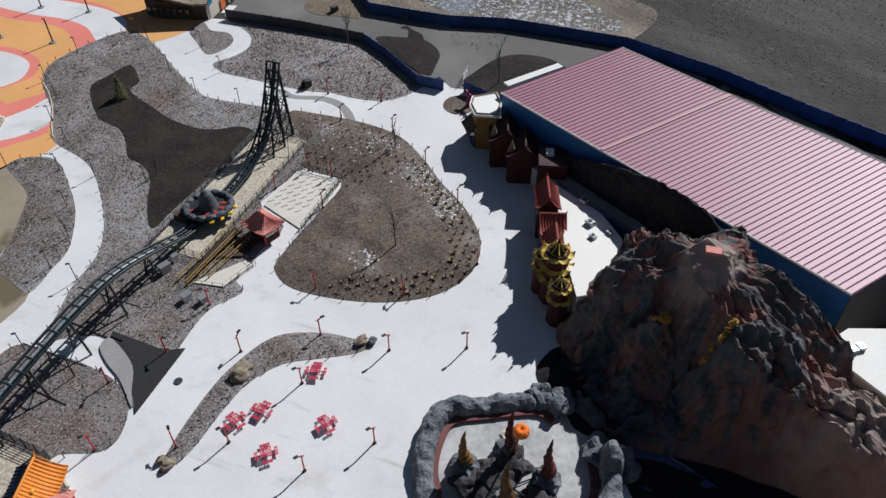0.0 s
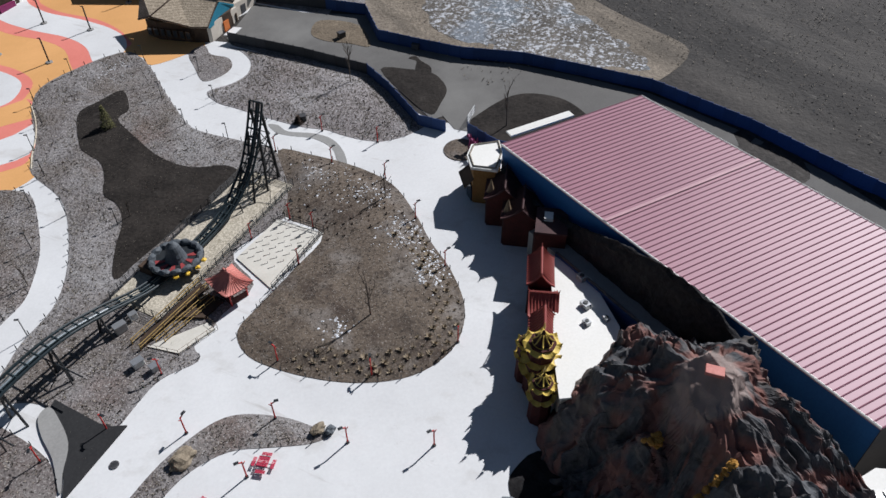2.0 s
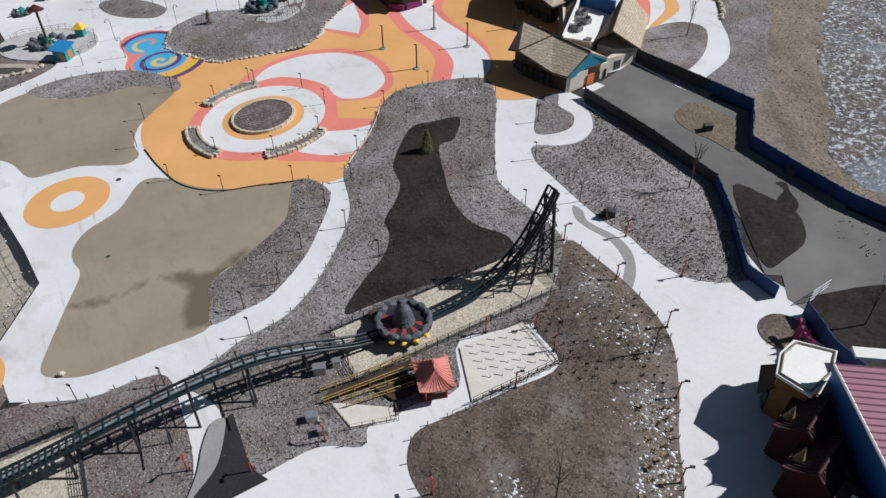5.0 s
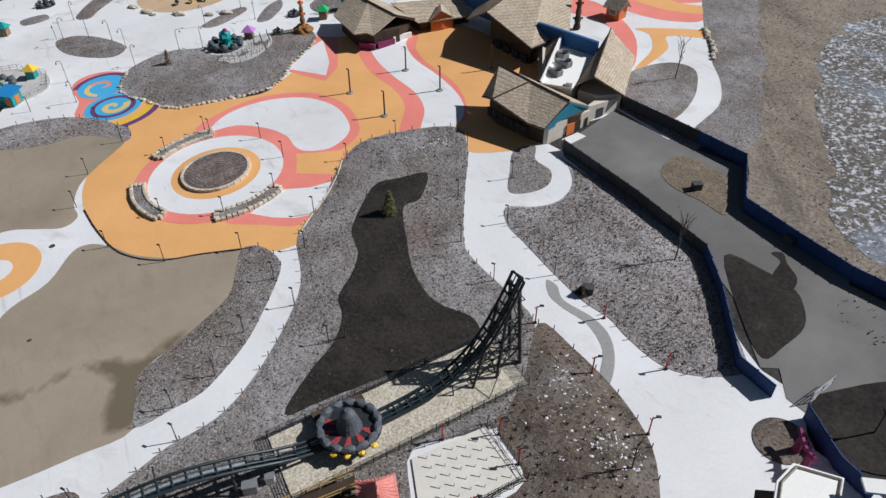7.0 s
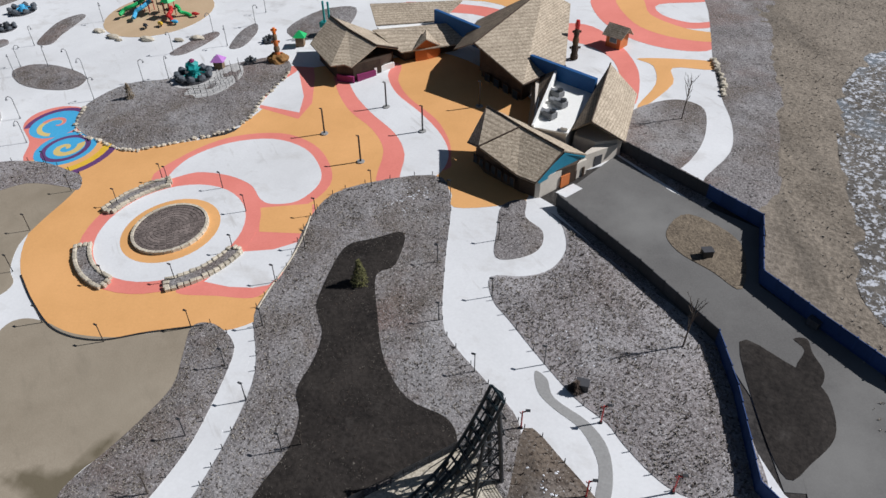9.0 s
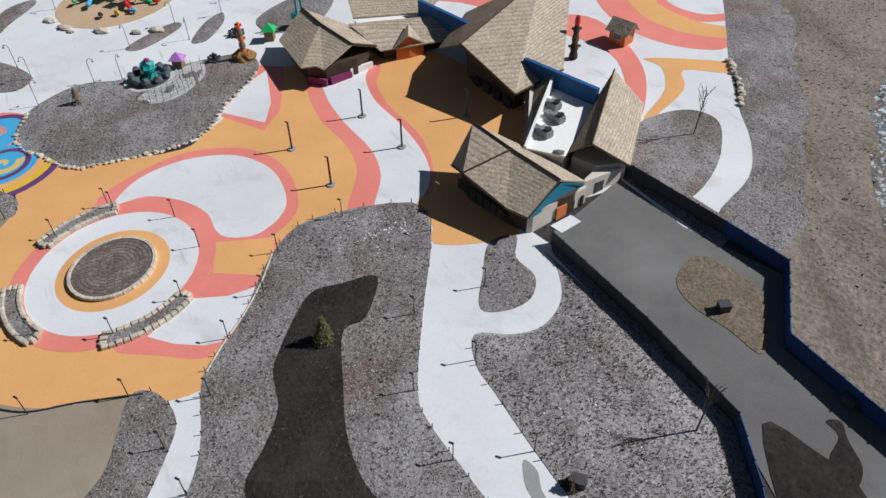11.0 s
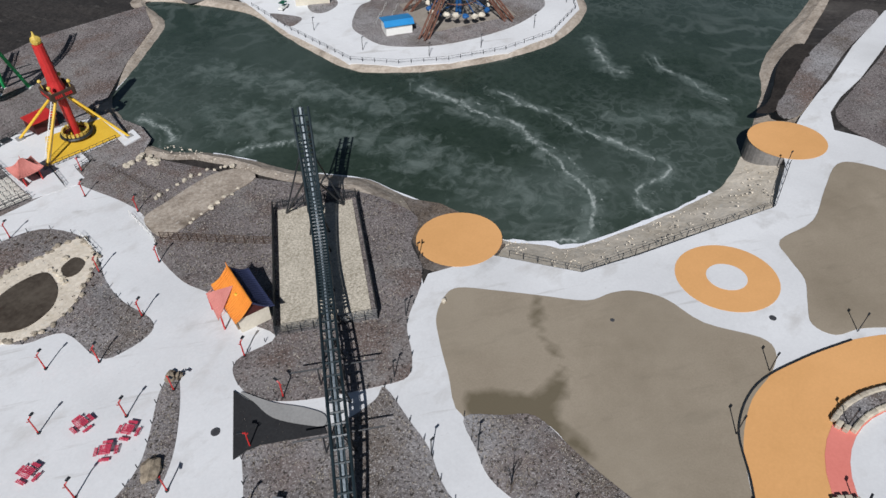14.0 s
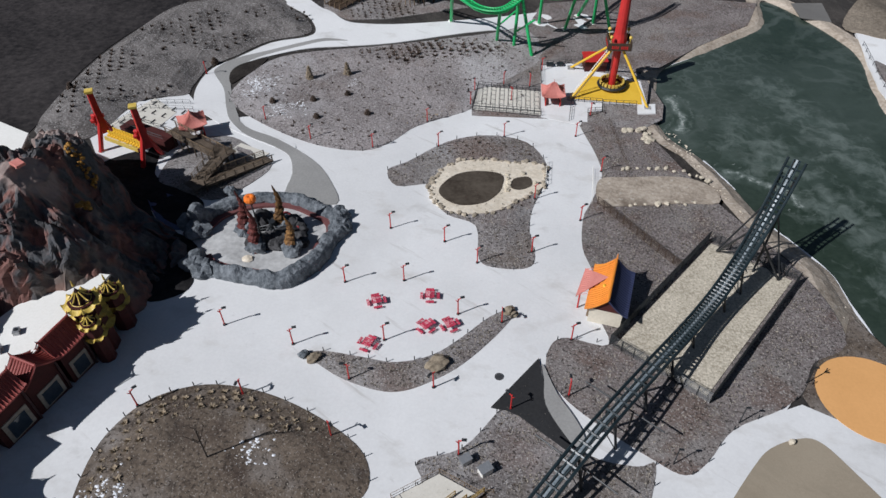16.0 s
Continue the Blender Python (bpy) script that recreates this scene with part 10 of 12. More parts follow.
# ---- timber station beside the green track ----
def timber_ramp(a, b, wide, z0, z1):
    """A plank ramp on posts with timber rails on both sides."""
    a, b = Vector(a), Vector(b)
    t = (b - a).normalized()
    n = Vector((-t.y, t.x))
    k = empty("timber_ramp", Matrix(), "weathered plank ramp with dark timber rails", "ramp", "timber ramps")
    steps = int((b - a).length / 0.34)
    turn = math.degrees(math.atan2(t.y, t.x))
    plank = post = None

    def level(f, o):
        p = a.lerp(b, f) + n * o
        return Vector((p.x, p.y, ground_z(p.x, p.y) + z0 + (z1 - z0) * f))

    for i in range(steps):
        c = level((i + 0.5) / steps, 0)
        m = pose(c.x, c.y, c.z, 0, 0, turn)
        if plank is None:
            bm = bmesh.new()
            box(bm, (0, 0, -0.06), (0.29, wide, 0.07))
            plank = part("plank", bm, M["darkwood"], k)
            plank.matrix_basis = m
        else:
            share(plank, "plank", m, k)
    for o in (-wide / 2, -wide / 6, wide / 6, wide / 2):
        for i in range(8):
            c = level(i / 7, o)
            if post is None:
                bm = bmesh.new()
                box(bm, (0, 0, -2.6), (0.16, 0.16, 3.8))
                post = part("post", bm, M["wood"], k)
                post.matrix_basis = pose(c.x, c.y, c.z, 0, 0, turn)
            else:
                share(post, "post", pose(c.x, c.y, c.z, 0, 0, turn), k)
        for h in (0.5, 0.85, 1.2):
            bm = bmesh.new()
            tube(bm, level(0, o) + Vector((0, 0, h)), level(1, o) + Vector((0, 0, h)), 0.07, 4)
            part("rail", bm, M["wood"], k)


def build_timber_station():
    lay("bed_timber", [(22.4, -109.3), (15, -103.0), (4.8, -104.5), (-14, -112), (-2.6, -118), (4, -125), (14, -129), (20, -122), (24, -117)], M["mulch"], 0.12, "grey bed with rows of shrubs below a timber station", rough=0.1, cell=1.4, smooth=False)
    timber_ramp((20.2, -109.4), (11.0, -121.6), 5.6, 0.4, 2.0)
    timber_ramp((8.6, -121.0), (-0.6, -112.6), 4.2, 2.2, 2.8)
    # platform added to fill a gap known only as dark shadow
    k = empty("timber_platform", on_ground(-3.2, -115.6, 43), "dark timber platform on posts, added over a shadowed gap", "platform")
    bm = bmesh.new()
    box(bm, (0, 0, 2.4), (6.4, 5.0, 0.25))
    part("deck", bm, M["darkwood"], k)
    for x in (-3, 0, 3):
        for y in (-2.3, 2.3):
            bm = bmesh.new()
            box(bm, (x, y, -0.2), (0.25, 0.25, 4.0))
            part("post", bm, M["darkwood"], k)
    for y in (-2.4, 2.4):
        bm = bmesh.new()
        box(bm, (0, y, 3.5), (6.4, 0.1, 0.14))
        part("rail", bm, M["wood"], k)


build_timber_station()


# ---- ride and shed on the headland ----
def build_headland():
    lay("bed_headland", [(-112.7, -71), (-110.8, -65), (-111.2, -57.2), (-120.3, -47.8), (-136.5, -41.8), (-150.7, -42), (-156, -45), (-164.8, -52.5), (-160, -70), (-140, -84), (-126.4, -78), (-121, -77.4)], M["mulch"], 0.16, "rough grey bed under the pendulum ride", rough=0.1, cell=1.6)
    lay("bed_spit", [(-113.5, -88), (-111.2, -84.2), (-112.8, -81.4), (-117.8, -82.1), (-119.6, -85.5)], M["mulch"], 0.14, "small grey bed on the headland", rough=0.06, cell=1.2)
    lay("bed_spit", [(-104.2, -90.5), (-107.3, -83.8), (-104.4, -81.7), (-102.2, -82.5), (-103.0, -90)], M["mulch"], 0.14, "small grey bed beside the lake railing", rough=0.06, cell=1.2)
    lay("field_headland", [(-102, -108), (-106, -103), (-110.2, -101), (-119.0, -99.0), (-128.1, -112), (-150, -140), (-130, -150), (-112, -125)], M["scrub"], 0.2, "rough tan field behind the headland", rough=0.15, cell=2.5)
    lay("pavement_ride", [(-121.5, -54.5), (-143.5, -44.8), (-150.5, -60), (-128.5, -70.5)], M["wood_deck"], 0.3, "timber deck below the pendulum ride", smooth=False)
    k = empty("wave_ride", Matrix(), "pendulum ride with rust-brown lattice A-frames and blue gondolas", "ride")
    top = Vector((-134.2, -55.4, 6.5))
    for x, y in ((-118.6, -52.8), (-140.2, -43.7), (-127.5, -66.8), (-150.4, -57.2)):
        bm = bmesh.new()
        a = Vector((x, y, ground_z(x, y)))
        d = (top - a).normalized()
        s = d.cross(Vector((0, 0, 1))).normalized() * 0.8
        u = s.cross(d).normalized() * 0.8
        for o in (s + u, s - u, -s + u, -s - u):
            tube(bm, a + o, top + o * 0.6, 0.24, 5)
        n = 12
        for i in range(n):
            p, q = a.lerp(top, i / n), a.lerp(top, (i + 1) / n)
            tube(bm, p + s + u, q - s + u, 0.08, 4)
            tube(bm, p - s - u, q + s - u, 0.08, 4)
            tube(bm, p + s - u, q + s + u, 0.08, 4)
        part("lattice_leg", bm, M["rust"], k)
    bm = bmesh.new()
    tube(bm, top - Vector((0, 0, 0.3)), top + Vector((0, 0, 1.0)), 1.0, 12)
    part("hub", bm, M["rust"], k)
    for i in range(20):
        a = 2 * math.pi * i / 20
        c = Vector((top.x + 7.4 * math.cos(a), top.y + 7.4 * math.sin(a), -5.6 + 0.5 * math.sin(3 * a)))
        bm = bmesh.new()
        lump(bm, c, 0.8, 0.8, i, 0.4, 2)
        g = part("gondola", bm, M["blue"] if i % 3 == 0 else M["cream"], k)
        bm = bmesh.new()
        tube(bm, c + Vector((0, 0, 0.5)), Vector((top.x, top.y, -1.5)), 0.10, 5)
        tube(bm, c + Vector((0, 0, 0.5)), Vector((top.x + 2.2 * math.cos(a + 0.5), top.y + 2.2 * math.sin(a + 0.5), -4.6)), 0.09, 5)
        part("spoke", bm, M["black"] if i % 2 else M["blue"], g)
        bm = bmesh.new()
        lump(bm, c - Vector((0.55 * math.cos(a), 0.55 * math.sin(a), -0.35)), 0.5, 0.9, i + 3, 0.3, 1)
        part("seat", bm, M["black"], g)
    for r, z, mt in ((7.0, -5.2, "black"), (4.6, -3.9, "rust"), (2.6, -4.6, "black")):
        bm = bmesh.new()
        bar(bm, [(top.x + p[0], top.y + p[1], z) for p in circle((0, 0), r, 28)], 0.16, 5, True)
        part("hoop", bm, M[mt], k)
    bm = bmesh.new()
    tube(bm, (top.x, top.y, -8), (top.x, top.y, -1.2), 0.8, 10)
    part("column", bm, M["blue"], k)
    s = empty("ride_shed", on_ground(-118.2, -61.0, -30), "white shed with a bright blue roof", "shed")
    bm = bmesh.new()
    box(bm, (0, 0, -0.2), (6.4, 4.6, 3.0))
    part("wall", bm, M["white"], s)
    gable(s, "roof_slope", (-3.6, -2.8, 2.7), (3.6, -2.8, 2.7), (3.6, 2.8, 2.7), (-3.6, 2.8, 2.7), (-3.6, 1.6, 3.6), (3.6, 1.6, 3.6), M["blueroof"])
    bm = bmesh.new()
    box(bm, (1.2, -2.32, 0), (1.0, 0.06, 2.1))
    part("door", bm, M["wall"], s)
    t = empty("lake_hut", on_ground(-116.0, -89.6, -37), "pale hut with a teal hipped roof", "hut")
    bm = bmesh.new()
    box(bm, (0, 0, -0.3), (8.6, 6.4, 3.2))
    part("wall", bm, M["cream"], t)
    for pts in (((-5, -3.9, 2.8), (5, -3.9, 2.8), (2.2, 0, 5.0), (-2.2, 0, 5.0)), ((5, 3.9, 2.8), (-5, 3.9, 2.8), (-2.2, 0, 5.0), (2.2, 0, 5.0)), ((5, -3.9, 2.8), (5, 3.9, 2.8), (2.2, 0, 5.0)), ((-5, 3.9, 2.8), (-5, -3.9, 2.8), (-2.2, 0, 5.0))):
        bm = bmesh.new()
        slab(bm, pts, 0.2)
        part("roof_slope", bm, M["tealwall"], t)
    for x in (-2.6, 0, 2.6):
        bm = bmesh.new()
        box(bm, (x, -3.23, 0.9), (1.6, 0.08, 1.2))
        part("window", bm, M["glass"], t)
    t = empty("utility_cart", on_ground(-107.4, -90.8, 20), "small white utility cart with a dark green canopy", "cart")
    bm = bmesh.new()
    box(bm, (0, 0, 0.35), (2.9, 1.3, 0.5))
    bmesh.ops.bevel(bm, geom=bm.edges[:], offset=0.08, segments=2, affect="EDGES")
    part("body", bm, M["white"], t)
    bm = bmesh.new()
    box(bm, (-0.2, 0, 1.75), (1.9, 1.4, 0.1))
    for dx, dy in ((-1.0, 0.6), (-1.0, -0.6), (0.6, 0.6), (0.6, -0.6)):
        tube(bm, (dx, dy, 0.8), (dx, dy, 1.75), 0.04, 4)
    part("canopy", bm, M["darkgreen"], t)
    for dx, dy in ((-0.9, 0.65), (-0.9, -0.65), (0.9, 0.65), (0.9, -0.65)):
        bm = bmesh.new()
        tube(bm, (dx, dy - 0.1, 0.3), (dx, dy + 0.1, 0.3), 0.3, 12)
        part("wheel", bm, M["black"], t)
    for pts in ([(-117, -67), (-126, -72.5)], [(-118.5, -64.6), (-127.6, -70)]):
        railing("queue_railing", pts, "white queue railing beside the shed", posts=1.4, material="white", group="headland railings")
    for x, y in ((-114, -46.6), (-125, -40.5), (-141, -37.2), (-158, -39.5), (-106, -60), (-105, -76), (-168, -50)):
        black_lamp(slim, x, y, 3.2)


M["tealwall"] = mat("teal_boarding", (0.03, 0.24, 0.30), (0.05, 0.32, 0.38), 0.4, 3.0, rough=0.7, bump=0.1)
M["rust"] = mat("rust_brown_steel", (0.10, 0.045, 0.03), (0.19, 0.09, 0.06), 0.6, 4.0, rough=0.7, bump=0.15)
M["blueroof"] = mat("bright_blue_sheet_roof", (0.02, 0.20, 0.46), (0.03, 0.25, 0.54), 0.3, 3.0, rough=0.5, bump=0.03)
M["wood_deck"] = mat("grey_deck_boards", (0.22, 0.19, 0.155), (0.36, 0.32, 0.27), 0.4, 3.0, rough=0.85, bump=0.2)
build_headland()


# ---- painted spirals and play area to the north-west ----
def spiral_band(c, r0, r1, w, turns, start, n=48):
    """Outline of a band that winds out from r0 to r1."""
    inner, outer = [], []
    for i in range(n + 1):
        f = i / n
        a = radians(start) + 2 * math.pi * turns * f
        r = r0 + (r1 - r0) * f
        inner.append((c[0] + (r - w * f**0.3) * math.cos(a), c[1] + (r - w * f**0.3) * math.sin(a)))
        outer.append((c[0] + r * math.cos(a), c[1] + r * math.sin(a)))
    return outer + inner[::-1]


lay("paint_spiral_base", [(-101.5, 76.8), (-107, 75.5), (-113.5, 75.4), (-118.0, 80.5), (-124.6, 84.4), (-126.2, 89.0), (-123, 93.2), (-117, 94.0), (-113, 90.0), (-107, 86.5), (-102.5, 83.5)], M["pink"], 0.055, "coral painted base of two spirals")
LOW, HIGH = (-108.9, 81.5), (-118.2, 87.4)
for c, r0, r1, a0, a1, mm, lift, lab in ((LOW, 5.8, 7.4, -120, 40, "orange", 0.061, "orange painted band round the spiral"), (LOW, 7.4, 9.0, -85, 35, "yellow", 0.061, "yellow painted band round the spiral"), (LOW, 9.0, 10.4, -60, 30, "purplepaint", 0.061, "purple painted band round the spiral"),
                                         (HIGH, 5.2, 6.5, 30, 215, "purplepaint", 0.063, "purple painted arc round the spiral")):
    lay("paint_spiral_band", band(c, r0, r1, a0, a1), M[mm], lift, lab, smooth=False)
for c, r, mm, lift, lab in ((HIGH, 5.3, "bluepaint", 0.067, "blue painted disc of a spiral"), (LOW, 5.9, "bluepaint", 0.073, "blue painted disc of a spiral"), (LOW, 4.7, "purplepaint", 0.079, "purple painted ring of a spiral"), (LOW, 3.7, "bluepaint", 0.085, "blue painted centre of a spiral")):
    lay("paint_spiral_disc", circle(c, r), M[mm], lift, lab, smooth=False)
lay("paint_spiral_arm", spiral_band(LOW, 0.3, 3.7, 1.5, 1.25, 330), M["paleyellow"], 0.091, "pale yellow painted spiral arm", smooth=False)
lay("paint_spiral_arm", spiral_band(HIGH, 0.5, 4.6, 1.1, 1.0, 300), M["paleyellow"], 0.079, "pale yellow painted spiral arm", smooth=False)
lay("paint_spiral_arm", spiral_band(HIGH, 0.5, 3.5, 0.9, 0.7, 300), M["pink"], 0.085, "coral painted spiral arm", smooth=False)

NORTH_BEDS = ([(-148.7, 101.1), (-146.5, 105.4), (-138.5, 106.7), (-128.6, 104.8), (-127.1, 99.8), (-133.2, 97.3), (-141.5, 97.3)], [(-117.8, 120.3), (-116.9, 129.3), (-114.9, 133.2), (-112.4, 131.3), (-113.7, 121.5)], [(-156.1, 114.2), (-161.1, 124.8), (-159.4, 130.8), (-156.2, 129.8), (-153.6, 120), (-151.8, 114.9)], [(-105.5, 127.1), (-108.5, 135.1), (-107.8, 140.3), (-104.3, 136.3), (-102.7, 128.8)], [(-170, 108), (-167, 113), (-163, 111), (-166, 106)], [(-98, 140), (-96, 152), (-88, 156), (-84, 144), (-90, 136)], [(-200, 128), (-196, 140), (-186, 140), (-190, 124)])
for o in NORTH_BEDS:
    lay("bed_north", o, M["mulch"], 0.12, "grey planting bed in the pale plaza", rough=0.12, cell=1.2, rise=0.2)
lay("bed_round", [(-11.7, 127.6), (-8.8, 132.9), (-4.2, 136.1), (0.2, 134.9), (2, 130.2), (2.5, 121.6), (-0.1, 113.1), (-6, 116.7), (-10.5, 118.9)], M["mulch"], 0.12, "grey mulch bed behind the entrance house", rough=0.1, cell=1.2)
M["hollow"] = mat("dark_brown_wet_soil", (0.030, 0.022, 0.017), (0.085, 0.066, 0.052), 0.12, 1.6, rough=0.85, bump=0.8, depth=0.15)
lay("bed_lake", [(-205, 29), (-178, 30.2), (-155.5, 30.6), (-144, 31.6), (-138.9, 38.5), (-134.6, 55.1), (-131.2, 68), (-133.5, 73.0), (-142.4, 70.0), (-152, 72), (-165, 78), (-185, 72), (-200, 60)], M["darkmulch"], 0.12, "rough grey bed beside the north path", rough=0.12, cell=1.6)
lay("bed_lake_hollow", [(-171.2, 42.8), (-157.9, 42.2), (-147.2, 46.6), (-144.2, 52.6), (-148.5, 55.7), (-160.4, 53.2), (-168, 51.2)], M["hollow"], 0.26, "dark wet hollow in the bed", rough=0.06, cell=1.4, skirt=0.2)
lay("bed_lake_stream", [(-152, 60), (-141, 62), (-135, 67), (-136, 70), (-143, 68), (-152, 64)], M["beach"], 0.28, "dry sandy stream bed", rough=0.08, cell=1.2, skirt=0.2)
lay("stream_water", [(-144, 62.6), (-138, 65), (-136.6, 67.6), (-141, 66.6), (-145, 64.6)], M["pond"], 0.40, "dark water of a small pool", skirt=0.2)
lay("bank_slope_dark", [(-136.5, 19.5), (-141, 22.5), (-156, 20.5), (-172, 18.5), (-172, 13.5), (-160, 14.5), (-150, 17.5), (-142, 19.6)], M["mud"], 0.1, "dark wet soil on the bank", rough=0.05, cell=1.5)
lay("bed_shore", [(-172, 17.5), (-200, 18), (-200, 23), (-177, 23.4), (-157.2, 25.0), (-139.4, 26.1), (-139.6, 22), (-155, 19.5)], M["mulch"], 0.12, "rough bed between the path and the lake", rough=0.1, cell=1.5)
for o, mm, lift in (([(-35, 162.3), (-28.4, 162.7), (-19.8, 154.7), (-13.7, 144.4), (-11.3, 132.1), (-14.6, 136.7), (-19.8, 147.7), (-26.1, 152.7), (-32.6, 155)], "pink", 0.06), ([(-15.2, 150.6), (-0.9, 154), (-0.3, 150.2), (-7.8, 148.5), (-6.4, 141.9), (-9.5, 131.6), (-10.8, 131.6), (-9.5, 140.8), (-11.7, 148.2)], "orange", 0.068), ([(-33.8, 178.8), (-28.5, 167.7), (-19.9, 159.8), (-10.7, 156.9), (-2.8, 158.4), (-2.6, 163.2), (-12, 163.1), (-20.6, 167.9), (-28.2, 180.7)], "pink", 0.06), ([(-28.2, 180.7), (-20.6, 167.9), (-12, 163.1), (-2.6, 163.2), (-1.9, 167.8), (-9.3, 168.5), (-18.1, 173.7), (-22.2, 182.8)], "orange", 0.068), ([(-22.2, 182.8), (-18.1, 173.7), (-9.3, 168.5), (-2, 172.4), (-3, 174.8), (-8.7, 172), (-15.6, 174.5), (-17.6, 180.5), (-7.3, 186.2), (-7.5, 191.5)], "pink", 0.06), ([(-75, 158), (-58, 161), (-46, 158), (-46, 163), (-58, 166), (-77, 163)], "pink", 0.06), ([(-77, 166), (-58, 169), (-46, 166), (-46, 174), (-80, 174)], "orange", 0.06)):
    lay("plaza_paint_north", o, M[mm], lift, ("coral" if mm == "pink" else "orange") + " painted swirl on the pale plaza")
lay("bed_north_edge", [(-1, 155), (2.9, 140.3), (6.3, 130.7), (7.4, 121.4), (4.6, 110.6), (10, 106), (16, 112), (14, 140), (10, 165), (6, 200), (-12, 205), (-6, 180)], M["mulch"], 0.07, "rough grey bank beyond the plaza", rough=0.12, cell=1.8, skirt=0.1)
M["greystone"] = mat("pale_grey_paving_stone", (0.40, 0.39, 0.37), (0.58, 0.565, 0.54), 0.6, 3.0, rough=0.85, bump=0.15, mixfine=0.5)
lay("play_floor", circle((-137.5, 138.0), 14.2, 32), M["rubber"], 0.08, "round tan rubber floor of the playground", smooth=False)
lay("pavement_stone_north", [(-147.2, 70.3), (-154.2, 74.3), (-153.4, 80.8), (-145.2, 86.9), (-135.6, 87.1), (-129.9, 82.3), (-131, 76.4), (-137.4, 71.6)], M["greystone"], 0.30, "pale grey crazy paving round the green ride")
lay("pavement_ride_plinth", circle((-103.0, 112.2), 5.2, 36), M["greystone"], 0.62, "round grey plinth of the teal ride", smooth=False, skirt=0.6)
lay("pavement_stone_east", [(-99.0, 103.9), (-100.2, 108.1), (-98.2, 111.5), (-99.4, 116.2), (-97.4, 120.7), (-93.0, 116.4), (-92.4, 110.3), (-94.2, 106.2)], M["greystone"], 0.60, "pale grey crazy paving in the ride queue", skirt=0.6)


def slide(parent, a, b, mname, name="slide"):
    bm = bmesh.new()
    a, b = Vector(a), Vector(b)
    n = 8
    for i in range(n):
        p, q = a.lerp(b, i / n), a.lerp(b, (i + 1) / n)
        p = p + Vector((0.5 * math.sin(i * 0.9), 0.5 * math.cos(i * 0.9), 0))
        q = q + Vector((0.5 * math.sin((i + 1) * 0.9), 0.5 * math.cos((i + 1) * 0.9), 0))
        tube(bm, p, q, 0.5, 8)
    part(name, bm, M[mname], parent)


def build_play():
    g = ground_z(-139, 138)
    k = empty("playground_tower", pose(-139.0, 138.0, g), "red and brown play tower with coloured tube slides", "play equipment")
    for x, y, h, mt in ((-2.5, 0.5, 4.6, "red"), (2.2, 1.0, 5.4, "darkwood"), (6.0, -0.5, 4.2, "red"), (-6.2, 1.2, 4.0, "darkwood")):
        for dx in (-0.9, 0.9):
            bm = bmesh.new()
            for dy in (-0.9, 0.9):
                tube(bm, (x + dx, y + dy, 0), (x + dx, y + dy, h), 0.12, 6)
            part("post", bm, M[mt], k)
        bm = bmesh.new()
        box(bm, (x, y, h * 0.45), (2.2, 2.2, 0.18))
        part("platform", bm, M["darkwood"], k)
        bm = bmesh.new()
        bmesh.ops.create_cone(bm, cap_ends=True, segments=4, radius1=2.0, radius2=0.1, depth=1.5, matrix=Matrix.Translation((x, y, h + 0.6)) @ Matrix.Rotation(math.pi / 4, 4, "Z"))
        part("canopy", bm, M["green" if mt == "red" else "orangeplastic"], k)
    slide(k, (-3.4, -0.5, 3.0), (-6.5, -6.5, 0.6), "green")
    slide(k, (-1.0, -0.5, 3.2), (-1.5, -6.8, 0.6), "bluepaint")
    slide(k, (6.6, -1.0, 2.6), (9.5, -4.5, 0.6), "red")
    slide(k, (7.0, 0.4, 2.6), (11.0, 0.6, 0.6), "green")
    for x, y, c in ((-128.0, 133.6, "bluepaint"), (-131, 131.6, "yellow"), (-126, 139, "red"), (-134, 129.4, "black")):
        t = empty("play_spring", on_ground(x, y, x * 7), "small coloured spring rocker on rubber floor", "play equipment", "spring rockers")
        bm = bmesh.new()
        lump(bm, (0, 0, 0.9), 0.7, 0.6, x, 0.4, 2, (1.5, 0.8))
        part("seat", bm, M[c], t)
        bm = bmesh.new()
        tube(bm, (0, 0, 0), (0, 0, 0.7), 0.2, 8)
        part("spring", bm, M["black"], t)
    for x, y, r in ((-145.1, 124.2, 1.3), (-138.6, 122.8, 1.4), (-135.9, 121.9, 0.8), (-128.9, 124.4, 1.6), (-120.3, 126.4, 1.0), (-116.4, 128.6, 1.5)):
        t = empty("boulder", on_ground(x, y), "flat grey boulder beside the playground", "boulder", "playground boulders")
        bm = bmesh.new()
        lump(bm, (0, 0, 0.3), r, 0.4, x, 0.4, 2, (1.4, 0.7))
        part("stone", bm, M["stone"], t)
    # green spinning ride with a mast
    t = empty("spinning_ride", on_ground(-142.5, 79.0), "dark green spinning ride with dark tubs and a mast", "ride", "spinning rides")
    ride_tubs(t, "darkgreen", 3.6, 9)
    bm = bmesh.new()
    tube(bm, (0, 0, 0), (0, 0, 8.5), 0.28, 8)
    part("mast", bm, M["darkwood"], t)
    bm = bmesh.new()
    bmesh.ops.create_cone(bm, cap_ends=True, segments=12, radius1=1.9, radius2=0.4, depth=1.1, matrix=Matrix.Translation((0, 0, 9.0)))
    part("canopy", bm, M["redwall"], t)
    t = empty("spinning_ride", on_ground(-103.0, 112.2, 20, 0.6), "teal spinning ride with dark round tubs", "ride", "spinning rides")
    ride_tubs(t, "tealplastic", 3.4, 9)
    bm = bmesh.new()
    lump(bm, (0, 0, 2.2), 1.5, 1.0, 4, 0.4)
    part("figure", bm, M["tealplastic"], t)
    bm = bmesh.new()
    lump(bm, (0.2, 0, 3.6), 0.6, 0.8, 4, 0.4)
